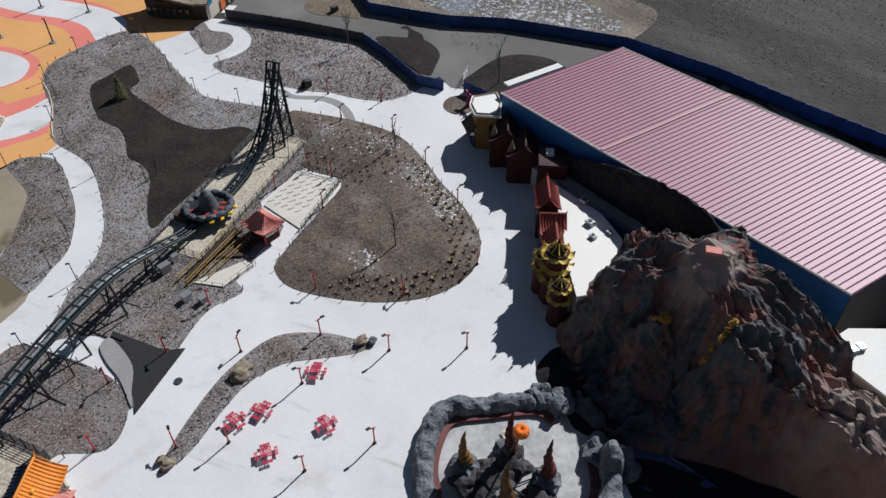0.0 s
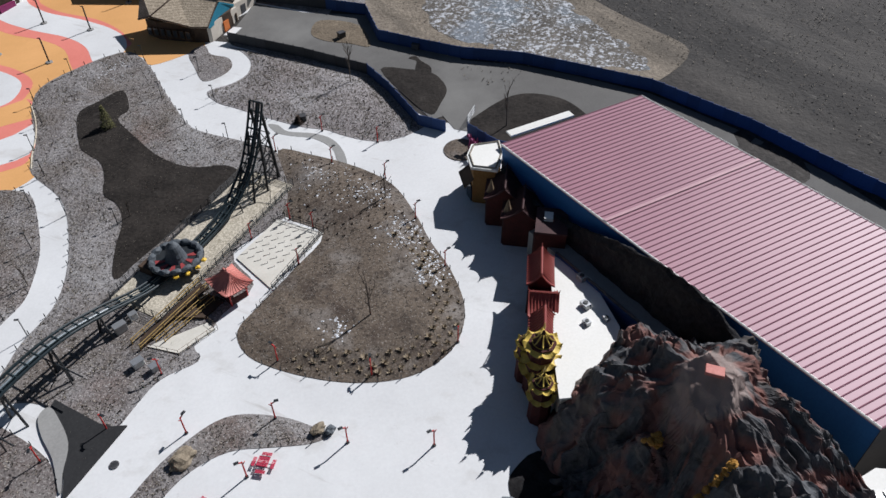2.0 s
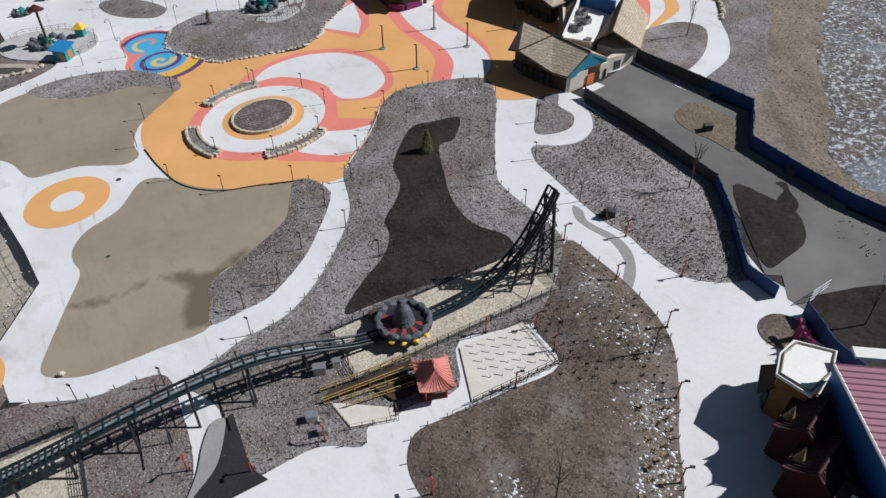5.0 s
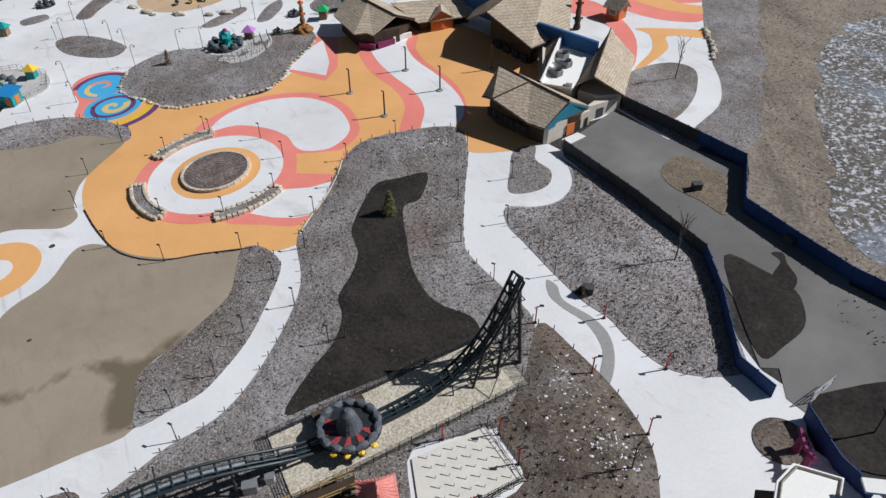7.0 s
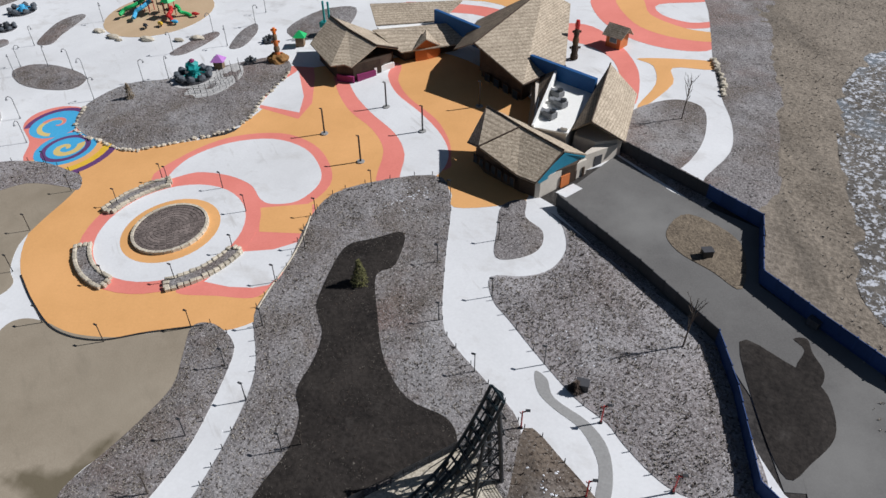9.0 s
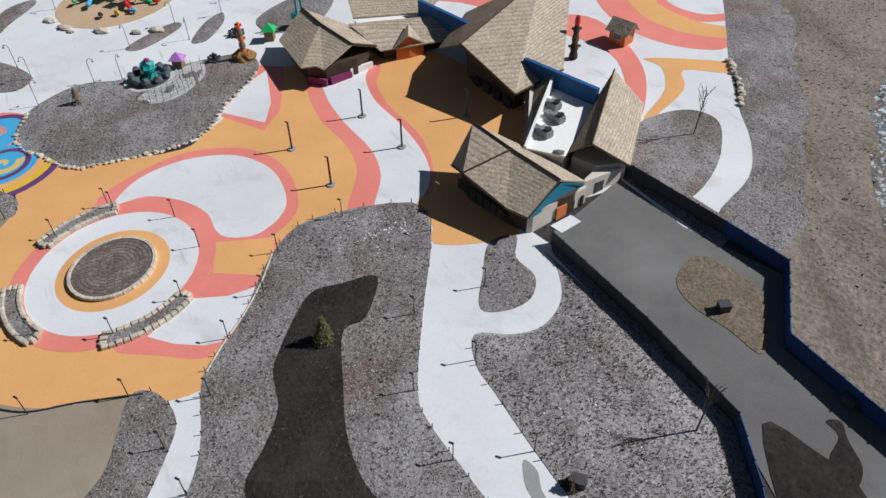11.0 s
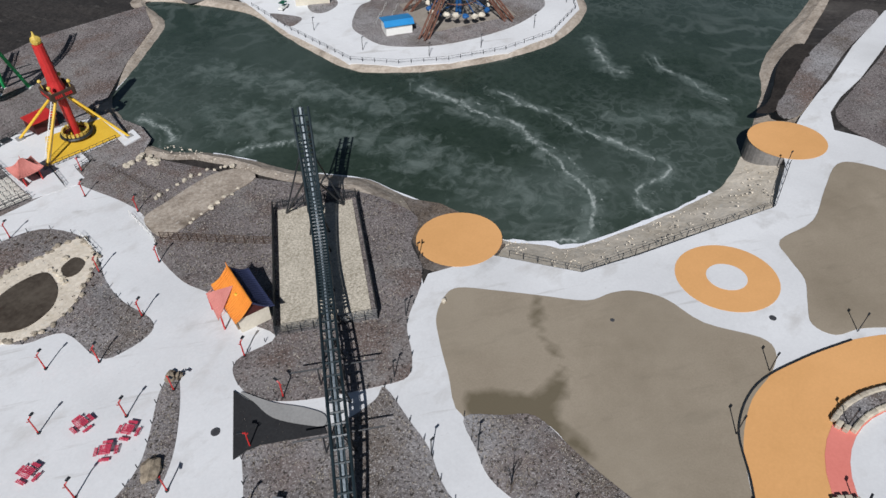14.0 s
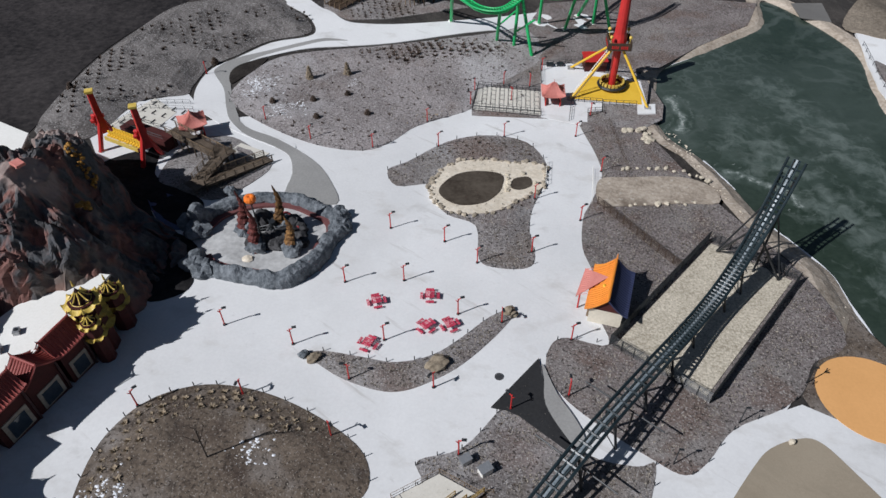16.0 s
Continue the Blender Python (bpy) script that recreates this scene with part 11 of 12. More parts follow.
    part("cap", bm, M["magenta"], t)
    for x, y, rc, wc in ((-100.4, 117.6, "lilac", "wood"), (-137.6, 85.0, "yellow", "tealplastic"), (-89.5, 133.5, "green", "wood"), (-166, 100, "tealplastic", "wood")):
        t = empty("ride_booth", on_ground(x, y, 25), "small timber ride booth with a bright pointed roof", "booth", "ride booths")
        bm = bmesh.new()
        box(bm, (0, 0, -0.2), (1.9, 1.9, 2.5))
        part("wall", bm, M[wc], t)
        bm = bmesh.new()
        bmesh.ops.create_cone(bm, cap_ends=True, segments=4, radius1=2.1, radius2=0.15, depth=1.3, matrix=Matrix.Translation((0, 0, 2.9)) @ Matrix.Rotation(math.pi / 4, 4, "Z"))
        part("roof", bm, M[rc], t)
    t = empty("blue_hut", on_ground(-132.2, 75.0, 12), "small hut with a blue roof and teal and orange walls", "hut")
    bm = bmesh.new()
    box(bm, (0, 0, -0.3), (3.4, 3.0, 3.0))
    part("wall", bm, M["tealplastic"], t)
    bm = bmesh.new()
    box(bm, (0.6, -1.54, 0), (1.0, 0.1, 2.1))
    box(bm, (1.74, 0, 0.4), (0.1, 1.2, 1.8))
    part("door", bm, M["door"], t)
    bm = bmesh.new()
    slab(bm, [(-2.2, -2.1, 2.6), (2.2, -2.1, 2.6), (2.2, 2.1, 3.5), (-2.2, 2.1, 3.5)], 0.2)
    part("roof", bm, M["blueroof"], t)
    carved_pole(-89.6, 124.9, 8.0, ("wood", "door", "wood", "door", "wood", "orangeplastic"), "carved orange-brown totem pole beside the bed")
    t = empty("boulder", on_ground(-89.6, 124.9), "brown sculpted rock at the foot of a totem", "boulder")
    bm = bmesh.new()
    lump(bm, (0, 0, 0.4), 2.3, 0.8, 7, 0.4, 3)
    part("stone", bm, M["ochre"], t)
    t = empty("drop_ride", on_ground(-86.0, 140.0), "teal frame ride behind the entrance shop", "ride")
    bm = bmesh.new()
    for dx in (-0.7, 0.7):
        tube(bm, (dx, 0, 0), (dx, 0, 8.0), 0.25, 6)
    part("mast", bm, M["tealplastic"], t)
    bm = bmesh.new()
    box(bm, (0, 0, 2.0), (3.4, 1.6, 1.2))
    part("carriage", bm, M["tealplastic"], t)
    for x, y, s, c in ((-178, 128, 4.5, "bluepaint"), (-172, 118, 3.0, "black"), (-192, 118, 4.0, "tealplastic"), (-182, 150, 5.0, "bluepaint"), (-98, 133, 2.0, "black"), (-95.5, 122.5, 1.6, "black"), (-165, 90, 3.0, "tealplastic")):
        t = empty("ride_cluster", on_ground(x, y, x), "distant small ride with dark and blue tubs", "ride", "distant rides")
        ride_tubs(t, c, s * 0.7, 7)
    # a low service building at the lake's far end
    t = empty("far_hut", on_ground(-186, 96, 15), "distant hut with teal roof", "hut")
    bm = bmesh.new()
    box(bm, (0, 0, -0.3), (9, 5, 3.4))
    part("wall", bm, M["wood"], t)
    gable(t, "roof_slope", (-5, -3.2, 3.0), (5, -3.2, 3.0), (5, 3.2, 3.0), (-5, 3.2, 3.0), (-5, 0, 4.8), (5, 0, 4.8), M["teal"])


def ride_tubs(t, mt, r, n):
    bm = bmesh.new()
    bmesh.ops.create_cone(bm, cap_ends=True, segments=20, radius1=r * 1.25, radius2=r * 1.2, depth=0.3, matrix=Matrix.Translation((0, 0, 0.1)))
    part("turntable", bm, M["greyfence"], t)
    bm = bmesh.new()
    bmesh.ops.create_cone(bm, cap_ends=True, segments=14, radius1=r * 0.45, radius2=r * 0.2, depth=1.6, matrix=Matrix.Translation((0, 0, 0.9)))
    part("hub", bm, M[mt], t)
    tub = None
    for i in range(n):
        m = Matrix.Rotation(2 * math.pi * i / n, 4, "Z")
        if tub is None:
            bm = bmesh.new()
            lump(bm, (r, 0, 0.75), r * 0.26, 0.9, i, 0.25)
            tub = part("tub", bm, M["cover"], t)
            tub.matrix_basis = m
        else:
            share(tub, "tub", m, t)
        if i % 2 == 0:
            bm = bmesh.new()
            tube(bm, (r * 0.3, 0, 1.3), (r * 0.9, 0, 1.0), 0.12, 5)
            o = part("arm", bm, M[mt], t)
            o.matrix_basis = m


M["tealplastic"] = mat("teal_plastic", (0.01, 0.22, 0.22), (0.02, 0.32, 0.30), 0.5, 4.0, rough=0.5, bump=0.1)
M["lilac"] = mat("lilac_canvas", (0.36, 0.14, 0.42), (0.48, 0.22, 0.54), 0.5, 4.0, rough=0.7, bump=0.1)
build_play()

for f in (1.0, 0.78, 0.56):
    railing("ride_railing", [(-101 + (x + 101) * f, 112.4 + (y - 112.4) * f) for x, y in ((-98.9, 104.2), (-94.4, 106.4), (-92.6, 110.4), (-93.2, 116.3), (-97.4, 120.4))], "dark steel queue railing beside the teal ride", posts=1.3, group="ride railings", lift=0.6, height=1.3)
railing("ride_railing", [(-147.2, 70.3), (-154.2, 74.3), (-153.4, 80.8), (-145.2, 86.9), (-135.6, 87.1), (-129.9, 82.3), (-131, 76.4)], "dark steel railing round the green ride", posts=1.8, group="ride railings", lift=0.3)

# painted path by the stream
lay("pavement_stream_path", [(-205, 48), (-187.7, 52.2), (-164.0, 58.1), (-157.1, 66.0), (-152.3, 72.9), (-159.9, 74.8), (-171.0, 64.2), (-190.3, 62), (-205, 62)], M["concrete"], 0.30, "pale path with painted swirls by the stream")
for o, mm, lab in (([(-187.2, 53.4), (-189.3, 60.0), (-177.1, 60.5), (-173.3, 57.4), (-174.5, 55.4)], "bluepaint", "blue"), ([(-184, 55.4), (-184.6, 58.2), (-178, 58.8), (-176.4, 57.0)], "purplepaint", "purple"), ([(-171.7, 57.0), (-173.0, 60.0), (-169.2, 62.0), (-166.6, 60.2), (-168.4, 58.4)], "paleyellow", "pale yellow"), ([(-163.4, 62.6), (-165.4, 64.5), (-162.7, 68.4), (-159.0, 68.6), (-160.4, 65.0)], "paleyellow", "pale yellow")):
    lay("paint_stream_swirl", o, M[mm], 0.32 if lab != "purple" else 0.33, lab + " painted swirl on a pale path")


M["wetblack"] = mat("dark_wet_asphalt", (0.018, 0.018, 0.019), (0.035, 0.035, 0.036), 0.2, 3.0, rough=0.7, bump=0.1)
M["litter"] = mat("pale_dry_litter", (0.15, 0.125, 0.10), (0.44, 0.40, 0.34), 0.5, 4.0, rough=0.95, bump=0.2)
# ---- grey swirls and stains on the walks ----
lay("pavement_swirl_east", [(-7.3, 65.3), (-5.9, 62.5), (-3.3, 60.9), (0.5, 59.3), (3.5, 55.8), (4.3, 51.7), (5.7, 50.6), (5.5, 54.3), (3.9, 58.2), (0.9, 60.7), (-3.8, 62.4), (-5.5, 64.7)], M["grey"], 0.05, "curved grey band set in pale concrete")
lay("pavement_swirl_south", [(31.0, -61.0), (24.8, -53.0), (17.4, -49.2), (9.3, -43.0), (4.8, -36.8), (2.6, -30.6), (10.9, -31.6), (11.9, -38.5), (14.0, -44.0), (17.9, -46.9), (23.3, -49.7), (27.8, -54.3)], M["grey"], 0.120, "curved grey band set in pale concrete")
lay("pavement_swirl_hill", [(25.2, -51.4), (26.9, -55.8), (29.0, -60.0), (32.8, -68.5), (34.3, -74.6), (32.5, -80.7), (28.7, -84.8), (22.0, -89.6), (18.1, -91.8), (12.8, -92.4), (18.5, -93.2), (23.3, -90.7), (29.9, -86.0), (36.1, -81.3), (38.5, -76.4), (38.0, -73.5), (33.9, -67.3), (30.8, -59.8), (28.5, -55.1), (24.6, -50.8)], M["grey"], 0.125, "curved grey band set in pale concrete")
lay("pavement_wedge_dark", [(-29.6, -1.2), (-29.9, 1.3), (-30.2, 2.1), (-30.3, 5.9), (-32.2, 9.7), (-33.4, 11.6), (-33.1, 12.4), (-29.8, 9.9), (-27.2, 7.9), (-25.6, 7.2), (-23.9, 7.0)], M["wetblack"], 0.30, "dark asphalt wedge under the track", smooth=False)
lay("pavement_swirl_track", [(-30.1, -0.3), (-31.7, 4.1), (-33.6, 7.4), (-34.6, 10.2), (-33.6, 11.4), (-32.2, 9.7), (-30.3, 5.9), (-30.2, 2.1)], M["grey"], 0.31, "curved grey band beside the track")
lay("bed_beach", [(-40.6, -42.8), (-45.7, -44.2), (-54.6, -45.3), (-59.5, -43.1), (-60.0, -38.5), (-53.6, -37.6), (-45.9, -36.0), (-40.3, -36.0)], M["beach"], 0.30, "sandy clearing between rows of stones", rough=0.08, cell=1.2)


# ---- trees ----
def bare_tree(x, y, h, seed, label):
    rng = random.Random(seed)
    k = empty("bare_tree", on_ground(x, y, 0, 0.1), label, "tree", "bare trees")
    bm, tw = bmesh.new(), bmesh.new()

    def grow(p, d, length, r, depth):
        q = p + d * length
        tube(bm if depth < 2 else tw, p, q, r, 6 if depth < 2 else 3, r * 0.6)
        if depth == 4:
            return
        for _ in range(3 if depth else 9):
            f = rng.uniform(0.35, 1.0)
            side = Vector((rng.uniform(-1, 1), rng.uniform(-1, 1), rng.uniform(0.15, 0.9))).normalized()
            grow(p.lerp(q, f), (d * 1.0 + side * 0.7).normalized(), length * rng.uniform(0.22, 0.42), r * 0.45, depth + 1)

    grow(Vector((0, 0, -0.2)), Vector((rng.uniform(-0.05, 0.05), rng.uniform(-0.05, 0.05), 1)).normalized(), h * 0.85, 0.07 + h * 0.006, 0)
    part("trunk", bm, M["bark"], k)
    part("branch_mass", tw, M["bark"], k)


for i, (x, y, h) in enumerate(((6.2, 17.3, 8.0), (34.4, 55.6, 8.5), (8.5, 75.5, 9.0), (-2.3, 129.3, 9.0), (11, 40.6, 6.0), (-41.0, 33.0, 4.0), (-28.5, 45.0, 3.5))):
    bare_tree(x, y, h, i + 3, "slender leafless young tree in a planting bed")


def conifer(x, y, h, w, seed, mname, label):
    rng = random.Random(seed)
    k = empty("conifer", on_ground(x, y, 0, 0.1), label, "conifer", "small conifers")
    bm = bmesh.new()
    tube(bm, (0, 0, -0.1), (0, 0, h * 0.9), 0.12, 6, 0.03)
    part("trunk", bm, M["bark"], k)
    verts, faces = [], []
    for _ in range(700):
        f = rng.random() ** 1.3
        a = rng.uniform(0, 2 * math.pi)
        r = w * (1 - f) ** 0.8 * rng.uniform(0.35, 1.08)
        c = Vector((r * math.cos(a), r * math.sin(a), 0.15 + h * f))
        o = Vector((math.cos(a), math.sin(a), rng.uniform(-0.5, 0.5)))
        s = Vector((-math.sin(a), math.cos(a), rng.uniform(-0.4, 0.4)))
        b = len(verts)
        L = rng.uniform(0.18, 0.38)
        verts += [c - s * 0.12, c + s * 0.12, c + o * L]
        faces.append((b, b + 1, b + 2))
    me = bpy.data.meshes.new("crown")
    me.from_pydata(verts, [], faces)
    me.materials.append(M[mname])
    o = new("crown", me)
    o.parent = k


conifer(-35.8, 70.6, 4.2, 1.3, 1, "conifer", "olive young conifer in a dark wet hollow")
conifer(-110.2, 100.2, 3.6, 1.0, 2, "tuft", "brown columnar shrub in the grey bed")
conifer(17.2, -73.0, 3.2, 0.9, 3, "tuft", "brown columnar shrub on the hill bed")
conifer(9.7, -75.6, 3.2, 0.9, 4, "tuft", "brown columnar shrub on the hill bed")
for i, (x, y) in enumerate(((14.2, -63.7), (7.9, -66.8), (2.6, -59.6), (39.5, -78.1), (63.9, -62.8), (57, -70), (52, -82), (-1.8, 64.4), (12.0, -57.0), (22, -62))):
    conifer(x, y, 1.4, 0.8, 10 + i, "heather", "small dark dormant shrub in mulch")


# ---- stones and boulders ----
def stones(name, pts, r, label, group, mname="stone", lift=0.1, squash=0.7):
    k = empty(name, Matrix(), label, "stone edging", group)
    made = []
    for i in range(4):
        bm = bmesh.new()
        lump(bm, (0, 0, 0), 1.0, squash, i * 3.1, 0.45, 2, (1.2, 0.9))
        made.append((part("stone", bm, M[mname], k)))
    rng = random.Random(len(pts))
    for j, (x, y) in enumerate(pts):
        s = r * rng.uniform(0.6, 1.3)
        m = on_ground(x, y, rng.uniform(0, 360), lift) @ Matrix.Diagonal((s, s, s, 1))
        if j < 4:
            made[j].matrix_basis = m
        else:
            share(made[j % 4], "stone", m, k)


def along(pts, step, closed=False, jitter=0.2):
    rng = random.Random(7)
    line = smooth_loop(pts, 8, closed)
    out, run = [], step
    for a, b in zip(line, line[1:] + ([line[0]] if closed else [])):
        run += (b - a).length
        if run >= step:
            out.append((b.x + rng.uniform(-jitter, jitter), b.y + rng.uniform(-jitter, jitter)))
            run = 0
    return out


stones("pond_stones", along(PLAN["pond_rim"], 0.75, True, 0.45), 0.40, "pale brown rounded stones round the small pond", "stone edgings", "pondstone", lift=0.3)
stones("pond_stones", [(-24.9, -37.6), (-25.0, -38.8), (-25.1, -40.0), (-25.0, -41.2), (-24.9, -42.4), (-29.6, -40.5), (-27.6, -43.0)], 0.5, "pale stones of a little cascade", "stone edgings", lift=0.4)
stones("bed_stones", along([(-118, 95), (-112, 87.0), (-103, 85.6), (-95.8, 85.2), (-89.8, 89.6), (-82.8, 96), (-80.6, 101.6), (-82.6, 110.2), (-84, 121)], 0.75), 0.38, "pale block stones edging the grey bed", "stone edgings", lift=0.2)
stones("shore_stones", along([(-46.3, -58.7), (-48.0, -59.6), (-49.8, -60.2), (-51.6, -55.9), (-49.2, -57.4)], 0.6, False, 1.0), 0.5, "rough pale stones along the bank", "stone edgings", lift=0.2)
railing("bank_fence", [(-44.1, -62.8), (-46.2, -46.0)], "dark timber fence down the bank", posts=1.5, group="bank fences", material="darkwood", bars=3)
stones("shore_stones", along([(-44.5, -46.2), (-50, -47.4), (-56, -46.8), (-60, -44.2)], 0.9, False, 0.5), 0.42, "rough pale stones round the sandy clearing", "stone edgings", lift=0.3)
stones("shore_stones", along([(-44.5, -35.4), (-50, -37.0), (-56, -37.8)], 1.2, False, 0.5), 0.4, "rough pale stones round the sandy clearing", "stone edgings", lift=0.3)
stones("stream_stones", along([(-176, 52), (-165, 58), (-154, 59), (-150, 62), (-146, 61), (-140, 61.5), (-136, 66), (-134, 71)], 1.1, False, 0.5), 0.6, "pale stones along the dry stream", "stone edgings", lift=0.3)
stones("stream_stones", along([(-176, 62), (-165, 66), (-156, 66), (-150, 68)], 1.3, False, 0.6), 0.6, "pale stones along the dry stream", "stone edgings", lift=0.3)
stones("plaza_edge_stones", along([(-1, 155), (2.0, 147), (3.4, 140.3)], 0.8), 0.5, "pale block stones edging the plaza", "stone edgings", lift=0.3)
for x, y, r, m_, lab in ((-1.6, 2.0, 0.8, "tanrock", "dark boulder at the tip of the crescent bed"), (-17.0, 1.2, 1.35, "tanrock", "large tan boulder in the crescent bed"), (-25.6, -9.2, 0.75, "tanrock", "pale boulder at the tip of the crescent bed"), (-26.4, -8.4, 0.5, "tanrock", "small pale boulder at the tip of the crescent bed"), (-58.0, 8.2, 0.4, "stone", "pale boulder at the edge of the lawn"), (-0.2, 1.6, 0.6, "greyrock", "small dark boulder at the tip of the crescent bed")):
    k = empty("boulder", on_ground(x, y, 40, 0.1), lab, "boulder", "bed boulders")
    bm = bmesh.new()
    lump(bm, (0, 0, 0.35), r, 0.6, x, 0.4, 3, (1.2, 0.8))
    part("stone", bm, M[m_], k)

# ---- loose growth: tufts, shrubs, litter, snow ----
def scatter(key, count, inset, margin_max=99.0, seed=1, outline=None):
    rng = np.random.RandomState(seed)
    loop = smooth_loop(outline or PLAN[key], 4)
    xs, ys = [v.x for v in loop], [v.y for v in loop]
    p = np.c_[rng.uniform(min(xs), max(xs), count * 4), rng.uniform(min(ys), max(ys), count * 4)]
    d, i = edge_distance(p, loop)
    p, d = p[i & (d > inset) & (d < margin_max)], d[i & (d > inset) & (d < margin_max)]
    return p[:count], d[:count]


def rows_in(outline, step, turn, inset, margin_max=99.0):
    loop = smooth_loop(outline, 4)
    c, s = math.cos(radians(turn)), math.sin(radians(turn))
    xs, ys = [v.x for v in loop], [v.y for v in loop]
    mx, my = (min(xs) + max(xs)) / 2, (min(ys) + max(ys)) / 2
    span = max(max(xs) - min(xs), max(ys) - min(ys))
    g = np.arange(-span, span, step)
    p = np.array([(mx + c * u - s * v, my + s * u + c * v) for iu, u in enumerate(g) for v in g + 0.5 * step * (iu % 2)])
    d, i = edge_distance(p, loop)
    keep = i & (d > inset) & (d < margin_max)
    return p[keep], d[keep]


def growth(name, pts, dist, r, h, mname, label, rise=0.0, lift=0.08, blades=7, seed=2):
    """Clumps of short blades, all in one mesh."""
    rng = np.random.RandomState(seed)
    verts, faces = [], []
    for (x, y), far in zip(pts, dist):
        x, y = x + rng.uniform(-0.15, 0.15) * r * 2, y + rng.uniform(-0.15, 0.15) * r * 2
        k = min(1.0, far / 5.0)
        z = ground_z(x, y) + lift + rise * k * k * (3 - 2 * k)
        s = rng.uniform(0.6, 1.35)
        for b in range(blades):
            a = rng.uniform(0, 2 * math.pi)
            o = r * s * rng.uniform(0.2, 1.0)
            w = r * s * 0.35
            ca, sa = math.cos(a), math.sin(a)
            n = len(verts)
            verts += [(x - sa * w, y + ca * w, z - 0.05), (x + sa * w, y - ca * w, z - 0.05), (x + ca * o, y + sa * o, z + h * s * rng.uniform(0.5, 1.0))]
            faces.append((n, n + 1, n + 2))
    me = bpy.data.meshes.new(name)
    me.from_pydata(verts, [], faces)
    me.materials.append(M[mname])
    return tagged(new(name, me), label, "plants", kind="stuff")


def mounds(name, pts, dist, r, h, mname, label, rise=0.0, lift=0.08, seed=3):
    """Rounded shaggy clumps, all in one mesh."""
    rng = np.random.RandomState(seed)
    verts, faces = [], []
    for (x, y), far in zip(pts, dist):
        x, y = x + rng.uniform(-0.2, 0.2), y + rng.uniform(-0.2, 0.2)
        k = min(1.0, far / 5.0)
        z = ground_z(x, y) + lift + rise * k * k * (3 - 2 * k)
        s, n, b = rng.uniform(0.6, 1.2), 9, len(verts)
        for ring, (f, up) in enumerate(((1.0, -0.1), (0.85, 0.45), (0.45, 0.85))):
            for i in range(n):
                a = 2 * math.pi * (i + 0.5 * ring) / n
                q = r * s * f * rng.uniform(0.75, 1.25)
                verts.append((x + q * math.cos(a), y + q * math.sin(a), z + h * s * up * rng.uniform(0.8, 1.2)))
        verts.append((x, y, z + h * s))
        for ring in range(2):
            for i in range(n):
                j = (i + 1) % n
                faces.append((b + ring * n + i, b + ring * n + j, b + (ring + 1) * n + j, b + (ring + 1) * n + i))
        faces += [(b + 2 * n + i, b + 2 * n + (i + 1) % n, b + 3 * n) for i in range(n)]
    me = bpy.data.meshes.new(name)
    me.from_pydata(verts, [], faces)
    me.materials.append(M[mname])
    return tagged(new(name, me), label, "plants", kind="stuff")


p, d = rows_in(PLAN["bed_tree"], 1.35, 30, 0.7, 4.6)
keep = (p[:, 1] < 34) & ((p[:, 0] > 9) | (p[:, 1] < 14 + 0.3 * p[:, 0]))
p, d = p[keep], d[keep]
growth("grass_tufts", p, d, 0.55, 0.34, "tuft", "rows of dry tan grass tufts", 0.7, blades=30)
p, d = scatter("bed_hill", 260, 1.0)
growth("shrub_clumps", p, d, 0.40, 0.35, "heather", "scattered dark dormant shrubs", 0.5, blades=10)
p, d = rows_in([(11.0, -88.0), (1, -91), (-5.9, -93.6), (-17.8, -95.5), (-25.0, -92), (-24.2, -85.8), (-14.5, -83.4), (1.1, -79.0), (10, -83.5)], 1.75, 20, 0.3)
growth("shrub_rows", p, d, 0.88, 0.6, "heather", "regular rows of dormant shrubs", 0.5, blades=14)
p, d = rows_in([(16.4, -107.0), (8.3, -115.0), (-1.4, -108.4), (4.9, -105.0), (12.0, -103.8)], 1.5, 15, 0.2)
growth("shrub_rows", p, d, 0.6, 0.45, "heather", "rows of dormant shrubs below the timber station", 0.0, 0.15, 12)
p, d = rows_in([(-2.7, -60.2), (-10.0, -64.9), (-13.9, -64.4), (-8.1, -58.6), (-4.0, -57.0)], 1.3, 30, 0.2)
growth("shrub_rows", p, d, 0.55, 0.4, "tuft", "short rows of tan grass clumps", 0.3, blades=12)
p, d = rows_in([(-4, -41.7), (-7, -44.6), (-13.5, -52), (-20.7, -55), (-27, -53.6), (-30, -48.5), (-22, -47.5), (-13, -45)], 1.3, 30, 0.8)
growth("shrub_rows", p, d, 0.4, 0.35, "heather", "regular rows of dormant shrubs", 0.1, blades=10)
p, d = rows_in(PLAN["bed_tree"], 1.3, 0, 0.8, 9.0)
keep = (p[:, 1] > 33) & (p[:, 0] > -4)
growth("shrub_rows", p[keep], d[keep], 0.34, 0.28, "heather", "regular rows of dormant shrubs", 0.7, blades=10)
p, d = rows_in([(9, 57.6), (12, 56.4), (19, 58.4), (20, 61), (12, 61), (6, 61)], 1.2, 10, 0.5)
growth("shrub_rows", p, d, 0.4, 0.35, "heather", "regular rows of dormant shrubs", 0.3, blades=10)
p, d = rows_in([(62, -50), (65, -72), (62, -93), (50, -106), (30, -108), (24, -100), (33, -90), (40, -81), (43, -72), (44, -62), (52, -50)], 2.2, 25, 0.8)
keep = np.array([noise.noise(Vector((x * 0.11, y * 0.11, 2))) + 0.35 * noise.noise(Vector((x * 1.7, y * 1.7, 5))) > -0.02 for x, y in p])
growth("shrub_rows", p[keep], d[keep], 0.6, 0.6, "heather", "rows of dormant shrubs on the bank", 0.45, 0.95, 16)
